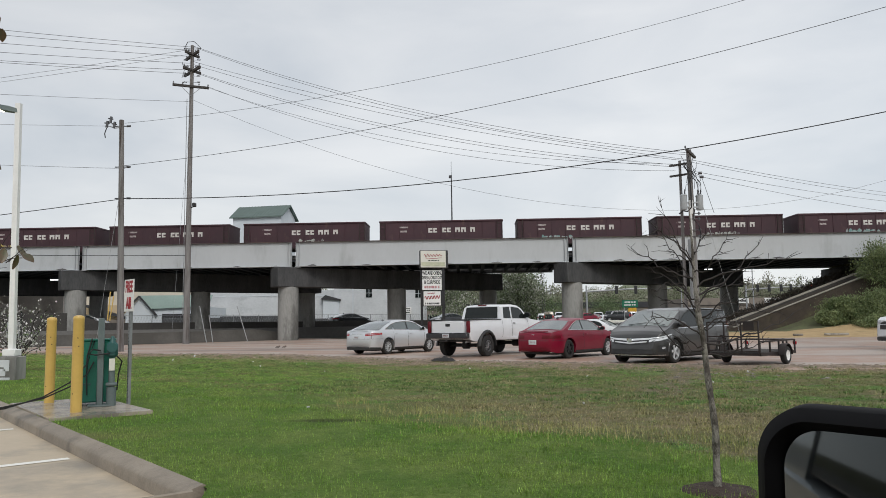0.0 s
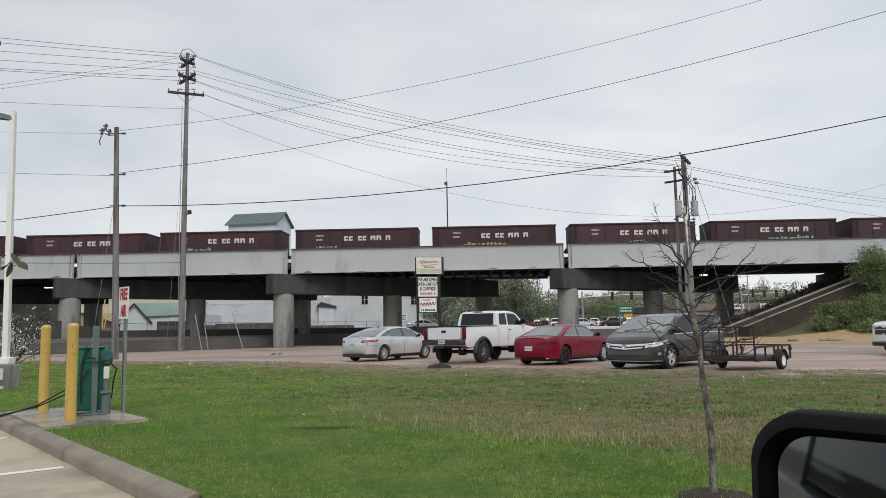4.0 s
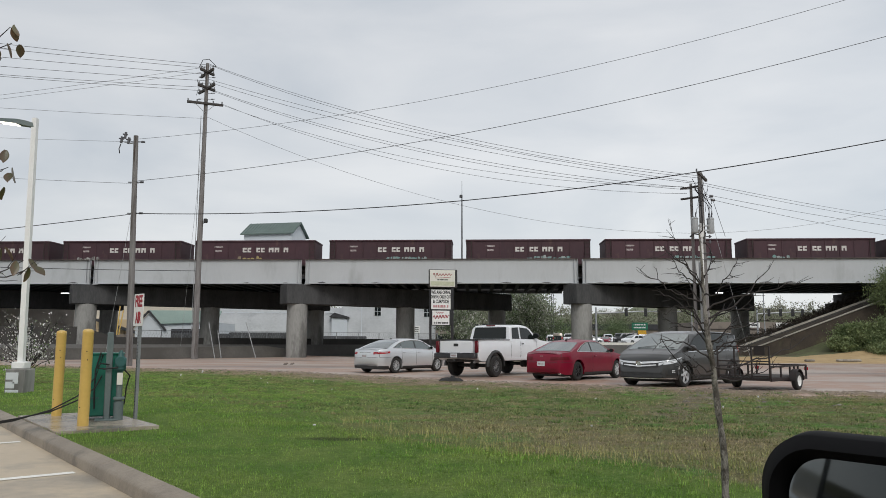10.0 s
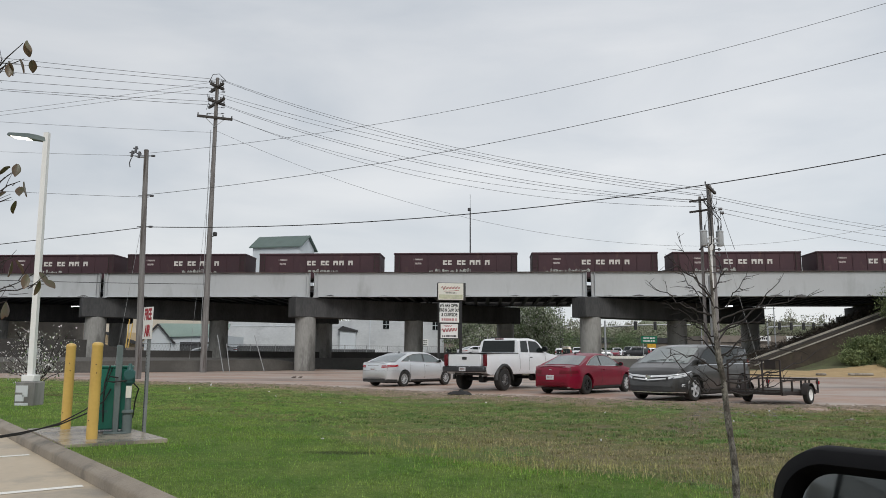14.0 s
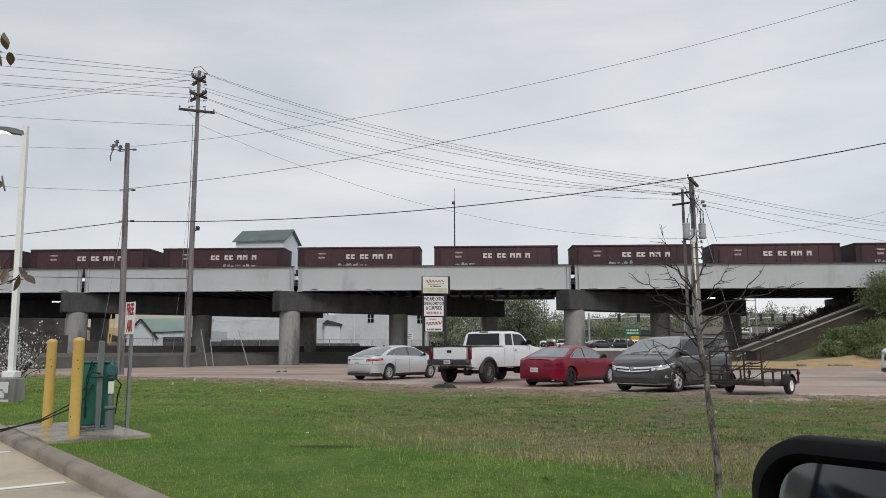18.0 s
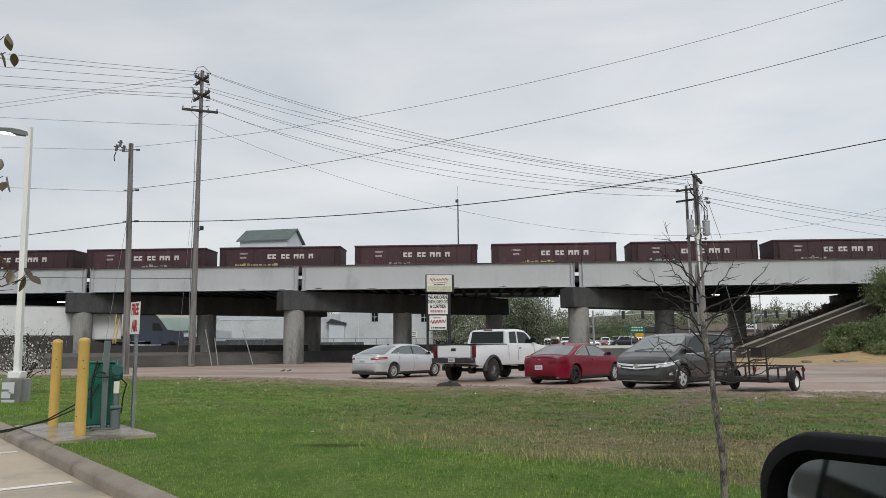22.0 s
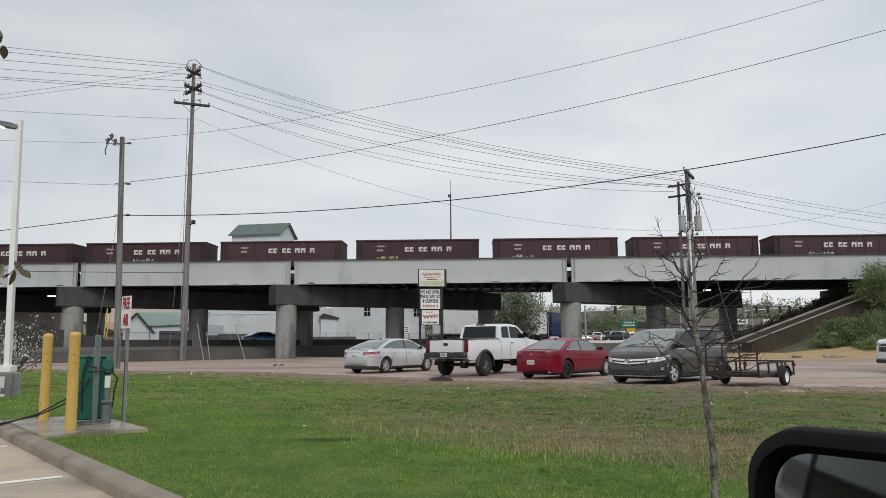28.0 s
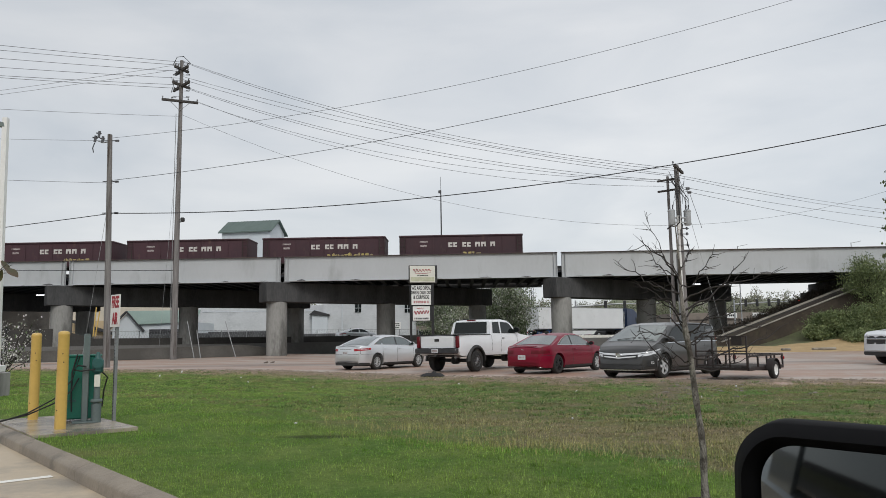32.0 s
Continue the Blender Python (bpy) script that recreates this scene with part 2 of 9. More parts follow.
    if gain != 1.0:
        hs = n.new("ShaderNodeHueSaturation")
        l.new(col, hs.inputs["Color"])
        vr = n.new("ShaderNodeMapRange")
        g = n.new("ShaderNodeNewGeometry")
        vr.inputs["To Min"].default_value = gain * 0.66
        vr.inputs["To Max"].default_value = gain * 1.34
        l.new(g.outputs["Random Per Island"], vr.inputs["Value"])
        l.new(vr.outputs[0], hs.inputs["Value"])
        col = hs.outputs["Color"]
    l.new(col, p.inputs["Base Color"])
    bp = n.new("ShaderNodeBump")
    bp.inputs["Strength"].default_value = 1.0
    bp.inputs["Distance"].default_value = 0.12
    l.new(mth("ADD", noise_node(9, 6, 0.7), mth("MULTIPLY", noise_node(30, 4, 0.7), 0.5)), bp.inputs["Height"])
    l.new(bp.outputs[0], p.inputs["Normal"])
    return m


M_LAWN = lawn_mat()
M_LAWN_BLADE = lawn_mat("lawn_blades", 1.85)
M_EARTH = mat("earth", (0.13, 0.105, 0.07), 0.95, c2=(0.08, 0.09, 0.04), scale=0.15, bump=0.4, coords="Object")
M_LOT = mat("worn_asphalt_lot", (0.37, 0.235, 0.172), 0.5, c2=(0.42, 0.355, 0.31), scale=0.3, amount=0.85, bump=0.25, bscale=30,
            dirt=(0.19, 0.150, 0.130), dscale=0.12, dmin=0.52, stretch=(0.5, 1.4, 1))
M_ROAD = mat("road_asphalt", (0.13, 0.125, 0.12), 0.8, c2=(0.17, 0.165, 0.16), scale=0.3, bump=0.2, bscale=40)
M_CONC_PAVE = mat("damp_concrete_paving", (0.55, 0.45, 0.325), 0.5, c2=(0.48, 0.395, 0.285), scale=0.8, amount=0.5, bump=0.15, bscale=60,
                  dirt=(0.27, 0.235, 0.19), dscale=0.5, dmin=0.5)
M_KERB = mat("kerb_concrete", (0.31, 0.262, 0.205), 0.6, c2=(0.225, 0.19, 0.15), scale=2.0, bump=0.3, bscale=50, dirt=(0.12, 0.105, 0.085), dscale=1.4)
M_PAD = mat("wet_concrete_pad", (0.34, 0.295, 0.235), 0.22, c2=(0.42, 0.365, 0.29), scale=1.6, amount=0.6, bump=0.1, bscale=60, dirt=(0.20, 0.178, 0.15), dscale=1.3, dmin=0.50)
M_PAINT_LINE = mat("worn_white_line_paint", (0.88, 0.87, 0.82), 0.6, c2=(0.78, 0.76, 0.70), scale=6, dirt=(0.55, 0.48, 0.38), dscale=8, dmin=0.64)
M_STRAW = mat("dry_straw_grass", (0.48, 0.345, 0.185), 0.95, c2=(0.37, 0.26, 0.13), scale=1.5, bump=0.5, bscale=14, dirt=(0.16, 0.15, 0.06), dscale=0.4, dmin=0.6)
M_BANK = mat("bank_grass", (0.125, 0.150, 0.062), 0.95, c2=(0.085, 0.070, 0.045), scale=0.5, bump=0.6, bscale=10)
M_GIRDER = mat("grey_girder_paint", (0.485, 0.505, 0.52), 0.6, c2=(0.445, 0.463, 0.475), scale=0.5, amount=0.4, dirt=(0.34, 0.35, 0.355), dscale=0.35, dmin=0.55, stretch=(1, 1, 0.35))
M_GIRDER_RUST = mat("rusty_girder_flange", (0.115, 0.085, 0.075), 0.85, c2=(0.06, 0.05, 0.05), scale=1.5, bump=0.3)
# Black for the girder's grime patches, also the shade tone of the far web.
M_GRIME_SHADE = mat("black_grime_and_web_shade", (0.07, 0.068, 0.068), 0.9, c2=(0.12, 0.115, 0.11), scale=2.0, amount=0.6)
# Deck shade and a bluish haze lift are put into this steel colour.
M_STEEL_SHADED = mat("shade_toned_floor_beam_steel", (0.040, 0.047, 0.058), 0.8, c2=(0.052, 0.058, 0.068), scale=0.8, bump=0.2)
M_PIER = mat("pier_concrete", (0.30, 0.295, 0.28), 0.9, c2=(0.20, 0.197, 0.188), scale=0.8, amount=0.6, bump=0.3, bscale=14, dirt=(0.095, 0.092, 0.085), dscale=0.5, dmin=0.50, stretch=(1, 1, 0.3))
# Real stains, plus the deck's deep shade put into the darker base colour.
M_CAP = mat("stained_shaded_cap_concrete", (0.076, 0.076, 0.077), 0.9, c2=(0.034, 0.035, 0.037), scale=0.9, bump=0.3, bscale=14, dirt=(0.045, 0.045, 0.047), dscale=0.5, dmin=0.50, stretch=(1, 1, 0.3))
M_WALL_CONC = mat("barrier_concrete", (0.105, 0.098, 0.089), 0.9, c2=(0.075, 0.070, 0.063), scale=0.7, bump=0.3, dirt=(0.07, 0.065, 0.058), dscale=0.3, dmin=0.50)
M_WAGON = mat("oxide_maroon_wagon_paint", (0.064, 0.026, 0.034), 0.7, c2=(0.048, 0.022, 0.029), scale=0.7, amount=0.5, dirt=(0.115, 0.065, 0.055), dscale=0.9, dmin=0.60, vary=0.18, stretch=(1, 1, 0.5), bump=0.1)
M_WAGON_DARK = mat("dirty_underframe_steel", (0.03, 0.024, 0.022), 0.8, c2=(0.05, 0.04, 0.035), scale=3)
M_WHITE_LET = mat("white_stencil_paint", (0.68, 0.66, 0.63), 0.7, c2=(0.5, 0.47, 0.44), scale=3, dirt=(0.2, 0.12, 0.1), dscale=3.0, dmin=0.62)
M_WOOD_POLE = mat("weathered_pole_wood", (0.245, 0.235, 0.230), 0.9, c2=(0.145, 0.135, 0.132), scale=2.0, stretch=(6, 6, 0.4), bump=0.4, dirt=(0.055, 0.040, 0.032), dscale=0.6)
M_WOOD_ARM = mat("grey_crossarm_wood", (0.07, 0.064, 0.06), 0.9, c2=(0.045, 0.04, 0.037), scale=3, bump=0.3)
M_WIRE = mat("wire", (0.06, 0.06, 0.065), 0.6, c2=(0.05, 0.05, 0.055), scale=1)
M_CABLE = mat("black_cable", (0.02, 0.02, 0.022), 0.6, scale=1)
M_PORC = mat("insulator", (0.10, 0.10, 0.11), 0.3, scale=3)
M_GALV = mat("galvanised_steel", (0.42, 0.43, 0.44), 0.5, 0.6, c2=(0.33, 0.34, 0.35), scale=5)
M_XFORMER = mat("grey_transformer_paint", (0.40, 0.42, 0.43), 0.5, c2=(0.34, 0.36, 0.37), scale=3)
M_LAMP_WHITE = mat("white_powdercoat", (0.80, 0.80, 0.79), 0.35, c2=(0.72, 0.72, 0.70), scale=2, coat=0.2)
M_LAMP_GLOW = mat("lit_led_lens", (0.9, 0.9, 0.85), 0.3, scale=1, emit=((1.0, 0.95, 0.82), 3.0))
M_YELLOW = mat("yellow_bollard_sleeve", (0.64, 0.43, 0.115), 0.42, c2=(0.57, 0.375, 0.10), scale=2.5, coat=0.15, dirt=(0.40, 0.27, 0.07), dscale=2.2, dmin=0.62)
M_GREEN_BOX = mat("green_cabinet_paint", (0.008, 0.145, 0.098), 0.4, c2=(0.008, 0.115, 0.08), scale=2, coat=0.15)
M_GREY_POST = mat("grey_green_post_paint", (0.13, 0.165, 0.16), 0.5, c2=(0.10, 0.13, 0.13), scale=3)
M_BLUEGREY = mat("teal_unit_paint", (0.025, 0.105, 0.10), 0.45, c2=(0.02, 0.085, 0.08), scale=3)
M_RUBBER = mat("black_rubber", (0.014, 0.014, 0.015), 0.75, c2=(0.022, 0.021, 0.02), scale=6)
M_TYRE = mat("tyre_rubber", (0.018, 0.018, 0.018), 0.85, c2=(0.03, 0.028, 0.026), scale=6, bump=0.2)
M_ALLOY = mat("alloy_wheel", (0.62, 0.63, 0.64), 0.4, 0.3, c2=(0.55, 0.56, 0.57), scale=4)
M_DARK_RIM = mat("dark_wheel", (0.05, 0.05, 0.052), 0.45, 0.5, scale=4)
M_CHROME = mat("chrome", (0.72, 0.73, 0.74), 0.18, 1.0, c2=(0.66, 0.67, 0.68), scale=2)
# Less metallic chrome: the sky reflection is put into a pale base colour.
M_BRIGHT = mat("sky_toned_grille_chrome", (0.80, 0.81, 0.82), 0.25, 0.4, c2=(0.74, 0.75, 0.76), scale=2)
M_PLASTIC = mat("black_plastic_trim", (0.02, 0.02, 0.021), 0.55, c2=(0.028, 0.028, 0.028), scale=8)
M_GLASS_CAR = mat("tinted_car_glass", (0.012, 0.016, 0.016), 0.04, c2=(0.016, 0.02, 0.02), scale=1, spec=0.3)
M_RETAIN = mat("pale_brown_retaining_wall", (0.55, 0.49, 0.44), 0.9, c2=(0.45, 0.40, 0.36), scale=0.3, dirt=(0.20, 0.175, 0.16), dscale=0.25, dmin=0.54, bump=0.2)
M_GLASS_LIGHT = mat("greenish_car_glass", (0.085, 0.105, 0.10), 0.04, c2=(0.06, 0.078, 0.074), scale=1, spec=0.7, coat=0.8)
M_GLASS_LIGHT.node_tree.nodes["Principled BSDF"].inputs["Coat IOR"].default_value = 2.0
M_GLASS_SCREEN = mat("windscreen_glass", (0.12, 0.15, 0.142), 0.04, c2=(0.08, 0.102, 0.096), scale=0.7, amount=0.7, spec=0.5, coat=0.8)
M_GLASS_SCREEN.node_tree.nodes["Principled BSDF"].inputs["Coat IOR"].default_value = 1.9
M_HEAD = mat("headlamp_lens", (0.78, 0.80, 0.82), 0.15, 0.1, c2=(0.55, 0.57, 0.59), scale=9, coat=1.0)
M_TAIL = mat("tail_lamp_red", (0.40, 0.010, 0.020), 0.25, c2=(0.26, 0.006, 0.012), scale=8, coat=0.35, spec=0.3)
M_TAIL_DARK = mat("dark_tail_lamp", (0.135, 0.004, 0.012), 0.4, c2=(0.100, 0.003, 0.008), scale=8, coat=0.1, spec=0.25)
M_LENS_DARK = mat("dark_lamp_lens", (0.10, 0.105, 0.11), 0.12, c2=(0.05, 0.052, 0.055), scale=9, coat=1.0)
M_DARK_CHROME = mat("dull_dark_chrome", (0.07, 0.07, 0.075), 0.4, 0.5, c2=(0.045, 0.045, 0.05), scale=5)
M_GREY_RIM = mat("dull_grey_alloy", (0.42, 0.42, 0.43), 0.4, 0.5, c2=(0.10, 0.10, 0.105), scale=5)
M_MARK = mat("faded_mark_paint", (0.50, 0.46, 0.45), 0.75, c2=(0.26, 0.20, 0.20), scale=9, amount=0.8)
M_MIRROR_SHELL = mat("matt_black_shell", (0.006, 0.006, 0.007), 0.7, scale=8, spec=0.15)
M_PLATE = mat("number_plate", (0.62, 0.64, 0.66), 0.5, c2=(0.5, 0.52, 0.55), scale=12)
M_P_SILVER = mat("silver_metallic_paint", (0.68, 0.695, 0.715), 0.30, 0.6, c2=(0.65, 0.665, 0.685), scale=2, coat=0.6)
M_P_WHITE = mat("white_car_paint", (0.79, 0.805, 0.83), 0.3, c2=(0.75, 0.765, 0.79), scale=2, coat=0.7)
M_P_RED = mat("dark_red_car_paint", (0.205, 0.005, 0.026), 0.35, 0.0, c2=(0.180, 0.0045, 0.022), scale=2, coat=0.3, spec=0.25)
M_P_GREY = mat("charcoal_metallic_paint", (0.045, 0.044, 0.042), 0.30, 0.3, c2=(0.039, 0.038, 0.037), scale=2, coat=0.6)
M_P_DARK = mat("dark_car_paint", (0.025, 0.026, 0.03), 0.3, 0.3, scale=2, coat=0.9)
M_P_BLUE = mat("dark_blue_truck_paint", (0.012, 0.03, 0.085), 0.3, 0.2, scale=2, coat=0.9)
M_P_BRIGHT_BLUE = mat("blue_car_paint", (0.03, 0.16, 0.45), 0.3, 0.2, scale=2, coat=0.8)
M_P_TAN = mat("tan_car_paint", (0.30, 0.26, 0.20), 0.3, 0.4, scale=2, coat=0.8)
M_TRAILER_STEEL = mat("black_trailer_paint", (0.012, 0.010, 0.010), 0.6, c2=(0.028, 0.016, 0.013), scale=4, amount=0.3)
M_TRAILER_BOX = mat("white_trailer_panel", (0.74, 0.75, 0.75), 0.4, c2=(0.68, 0.69, 0.69), scale=0.6, dirt=(0.55, 0.55, 0.53), dscale=0.5, dmin=0.6)
M_SIGN_WHITE = mat("white_sign_face", (0.78, 0.78, 0.76), 0.45, c2=(0.70, 0.70, 0.68), scale=4)
M_SIGN_CREAM = mat("cream_sign_face", (0.72, 0.71, 0.64), 0.45, c2=(0.66, 0.65, 0.58), scale=4)
M_SIGN_YELLOW = mat("pale_yellow_green_band", (0.60, 0.61, 0.44), 0.5, scale=4)
M_SIGN_BLACK = mat("sign_black", (0.012, 0.012, 0.014), 0.6, scale=4)
M_SIGN_RED = mat("sign_red", (0.36, 0.015, 0.03), 0.5, scale=4)
M_SIGN_RED_PALE = mat("faded_sign_red", (0.36, 0.10, 0.11), 0.5, c2=(0.55, 0.35, 0.35), scale=30, amount=0.7)
M_SIGN_GREEN = mat("road_sign_green", (0.005, 0.16, 0.085), 0.5, scale=4)
M_SIGN_AMBER = mat("road_sign_amber", (0.75, 0.42, 0.03), 0.5, scale=4)
M_BLDG_WHITE = mat("whitewashed_wall", (0.60, 0.62, 0.64), 0.85, c2=(0.50, 0.52, 0.54), scale=0.25, amount=0.5, dirt=(0.40, 0.42, 0.44), dscale=0.35, dmin=0.55, stretch=(1, 1, 1.6), bump=0.2)
M_BLDG_PANEL = mat("pale_metal_siding", (0.62, 0.66, 0.70), 0.6, c2=(0.56, 0.60, 0.64), scale=0.5)
M_BLDG_TAN = mat("tan_wall", (0.52, 0.40, 0.25), 0.85, c2=(0.46, 0.36, 0.23), scale=0.4)
M_BLDG_CREAM = mat("cream_wall", (0.60, 0.55, 0.46), 0.85, c2=(0.54, 0.49, 0.41), scale=0.4)
M_BLDG_BROWN = mat("brown_grey_retaining_wall", (0.23, 0.195, 0.165), 0.9, c2=(0.19, 0.165, 0.14), scale=0.3, dirt=(0.13, 0.11, 0.10), dscale=0.25, dmin=0.52, bump=0.2)
M_ROOF_GREEN = mat("green_metal_roof", (0.12, 0.165, 0.15), 0.5, c2=(0.10, 0.14, 0.127), scale=0.6)
M_ROOF_TEAL = mat("pale_teal_roof", (0.28, 0.37, 0.335), 0.6, c2=(0.24, 0.325, 0.295), scale=0.6)
M_ROOF_DARK = mat("dark_roofing", (0.05, 0.05, 0.055), 0.8, scale=1)
M_BARK = mat("grey_bark", (0.25, 0.232, 0.205), 0.9, c2=(0.075, 0.064, 0.055), scale=16, amount=0.8, bump=1.0, bscale=60, stretch=(1, 1, 0.45))
M_TWIG = mat("dark_twig_bark", (0.040, 0.032, 0.030), 0.85, c2=(0.026, 0.021, 0.02), scale=10)
M_LEAF_GREEN = mat("spring_leaves", (0.125, 0.175, 0.075), 0.8, c2=(0.10, 0.145, 0.06), scale=1.0, vary=0.35, island=True)
M_LEAF_BUSH = mat("bush_leaves", (0.185, 0.225, 0.095), 0.75, c2=(0.095, 0.135, 0.050), scale=0.9, amount=0.7, vary=0.4, island=True)
M_BLOSSOM = mat("white_blossom", (0.62, 0.60, 0.58), 0.8, c2=(0.5, 0.48, 0.47), scale=2, vary=0.2, island=True)
M_LEAF_PEAR = mat("pear_blossom_and_leaf", (0.27, 0.30, 0.21), 0.8, c2=(0.12, 0.165, 0.08), scale=0.8, amount=0.7, vary=0.4, island=True)
M_LEAF_MAG = mat("bronze_magnolia_leaf", (0.085, 0.088, 0.042), 0.4, c2=(0.13, 0.075, 0.045), scale=12, amount=0.6, vary=0.3)
M_BLADE = mat("grass_blades", (0.20, 0.33, 0.06), 0.7, c2=(0.135, 0.25, 0.04), scale=1.2, vary=0.35, island=True)
M_BLADE_DRY = mat("dry_grass_blades", (0.27, 0.24, 0.085), 0.8, c2=(0.15, 0.17, 0.04), scale=0.8, amount=0.6, vary=0.3, island=True)
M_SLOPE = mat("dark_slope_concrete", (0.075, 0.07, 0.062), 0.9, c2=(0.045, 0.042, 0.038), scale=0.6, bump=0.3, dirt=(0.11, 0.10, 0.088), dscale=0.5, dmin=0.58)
M_SLOPE_EARTH = mat("dark_slope_earth", (0.075, 0.058, 0.044), 0.95, c2=(0.045, 0.036, 0.028), scale=1.5, bump=0.8, bscale=8, dirt=(0.10, 0.095, 0.05), dscale=0.8, dmin=0.56)
M_STRIP = mat("pale_slope_strip", (0.42, 0.39, 0.34), 0.9, c2=(0.29, 0.265, 0.23), scale=1.2, dirt=(0.09, 0.08, 0.07), dscale=0.8, dmin=0.55)
M_STONE = mat("verge_stone", (0.26, 0.235, 0.20), 0.95, c2=(0.14, 0.12, 0.10), scale=6, vary=0.3)
M_CLOD = mat("brown_soil_clods", (0.27, 0.215, 0.165), 0.95, c2=(0.17, 0.135, 0.10), scale=2, amount=0.6, vary=0.35, island=True)
M_MULCH = mat("dark_mulch", (0.035, 0.022, 0.016), 0.95, c2=(0.06, 0.04, 0.03), scale=20, bump=1.0, bscale=50)
# Distance haze is put into the pale tones of far woods and hill.
M_WOODS = mat("far_woods", (0.185, 0.215, 0.125), 0.95, c2=(0.22, 0.205, 0.165), scale=0.12, amount=0.7, vary=0.22, island=True)
M_BALLAST = mat("ballast", (0.16, 0.15, 0.14), 0.95, c2=(0.10, 0.095, 0.09), scale=6, bump=0.8)
M_HILL = mat("far_hill_woods", (0.155, 0.18, 0.11), 0.95, c2=(0.185, 0.175, 0.14), scale=0.25, amount=0.7, bump=1.0, bscale=0.8)
M_FENCE = mat("chain_link_grey", (0.30, 0.31, 0.32), 0.6, 0.5, scale=4)


# ---- mesh helpers ----
def part(name, bm, material, parent=None, label="", angle=40, kind=""):
    me = bpy.data.meshes.new(name)
    bmesh.ops.recalc_face_normals(bm, faces=bm.faces)
    bm.to_mesh(me)
    bm.free()
    me.polygons.foreach_set("use_smooth", [True] * len(me.polygons))
    me.set_sharp_from_angle(angle=radians(angle))
    me.materials.append(material)
    ob = new(name, me)
    if parent is not None:
        ob.parent = parent
    if label or kind:
        tagged(ob, label, kind=kind)
    return ob


def share(name, ob, parent, m):
    """Another object on the mesh of ob."""
    o = new(name, ob.data)
    o.parent = parent
    o.matrix_basis = m
    return o


def empty(name, m, label, category, group="", kind=""):
    o = new(name)
    o.empty_display_size = 0.2
    o.matrix_basis = m
    return tagged(o, label, category, group, kind)


def nb():
    return bmesh.new()


def box(bm, c, s, bev=0.0, m=None):
    r = bmesh.ops.create_cube(bm, size=1.0)
    vs = r["verts"]
    bmesh.ops.scale(bm, vec=s, verts=vs)
    if bev:
        es = list({e for v in vs for e in v.link_edges})
        g = bmesh.ops.bevel(bm, geom=es, offset=bev, segments=1, affect="EDGES")
        vs = list({v for f in g["faces"] for v in f.verts} | {v for v in vs if v.is_valid})
    if m is not None:
        bmesh.ops.transform(bm, matrix=m, verts=vs)
    bmesh.ops.translate(bm, vec=c, verts=vs)
    return bm


def loft(bm, rings, cap=True, closed=True):
    vr = [[bm.verts.new(p) for p in r] for r in rings]
    n = len(vr[0])
    for a, b in zip(vr, vr[1:]):
        for i in range(n if closed else n - 1):
            j = (i + 1) % n
            try:
                bm.faces.new((a[i], a[j], b[j], b[i]))
            except ValueError:
                pass
    if cap and closed:
        for r in (vr[0], vr[-1]):
            try:
                bm.faces.new(r)
            except ValueError:
                pass
    return bm


def tube(bm, pts, rad, n=8, cap=True):
    pts = [Vector(p) for p in pts]
    rs = rad if isinstance(rad, (list, tuple)) else [rad] * len(pts)
    rings = []
    for i, p in enumerate(pts):
        d = (pts[min(i + 1, len(pts) - 1)] - pts[max(i - 1, 0)]).normalized()
        u = d.orthogonal().normalized() if abs(d.z) > 0.9 else d.cross(Vector((0, 0, 1))).normalized()
        if abs(d.z) > 0.9:
            u = Vector((1, 0, 0)) - d * d.x
            u.normalize()
        v = d.cross(u)
        rings.append([p + (u * math.cos(a) + v * math.sin(a)) * rs[i] for a in (2 * math.pi * k / n for k in range(n))])
    return loft(bm, rings, cap)


def cyl(bm, p0, p1, r0, r1=None, n=12):
    return tube(bm, (p0, p1), [r0, r0 if r1 is None else r1], n)


def prism(bm, poly, h0, h1, axis="z"):
    """A polygon pushed from h0 to h1 along an axis; poly in the other two, in order."""
    f = {"z": lambda a, b, h: (a, b, h), "y": lambda a, b, h: (a, h, b), "x": lambda a, b, h: (h, a, b)}[axis]
    return loft(bm, [[f(a, b, h) for a, b in poly] for h in (h0, h1)])


def lathe(bm, prof, n=20, axis="y"):
    """Rings round an axis from (radius, height) pairs."""
    f = {"y": lambda r, h, a: (r * math.cos(a), h, r * math.sin(a)), "z": lambda r, h, a: (r * math.cos(a), r * math.sin(a), h)}[axis]
    return loft(bm, [[f(r, h, 2 * math.pi * k / n) for k in range(n)] for r, h in prof])


def mesh_from(name, verts, faces, material, parent=None, label="", smooth=False):
    me = bpy.data.meshes.new(name)
    me.from_pydata(verts, [], faces)
    me.materials.append(material)
    if smooth:
        me.polygons.foreach_set("use_smooth", [True] * len(me.polygons))
    ob = new(name, me)
    if parent is not None:
        ob.parent = parent
    if label:
        tagged(ob, label)
    return ob


def words(name, text, size, material, parent, m, label=""):
    c = bpy.data.curves.new(name, "FONT")
    c.body, c.size, c.align_x, c.align_y, c.extrude, c.offset = text, size, "CENTER", "CENTER", 0.002, size * 0.035
    o = bpy.data.objects.new(name, c)
    me = bpy.data.meshes.new_from_object(o)
    bpy.data.objects.remove(o)
    bpy.data.curves.remove(c)
    me.materials.append(material)
    ob = new(name, me)
    ob.parent = parent
    ob.matrix_basis = m
    return ob


def pw(pts, x):
    """Straight lines between (x, value) pairs."""
    if x <= pts[0][0]:
        return pts[0][1]
    for (a, u), (b, v) in zip(pts, pts[1:]):
        if x <= b:
            return u + (v - u) * (x - a) / (b - a)
    return pts[-1][1]


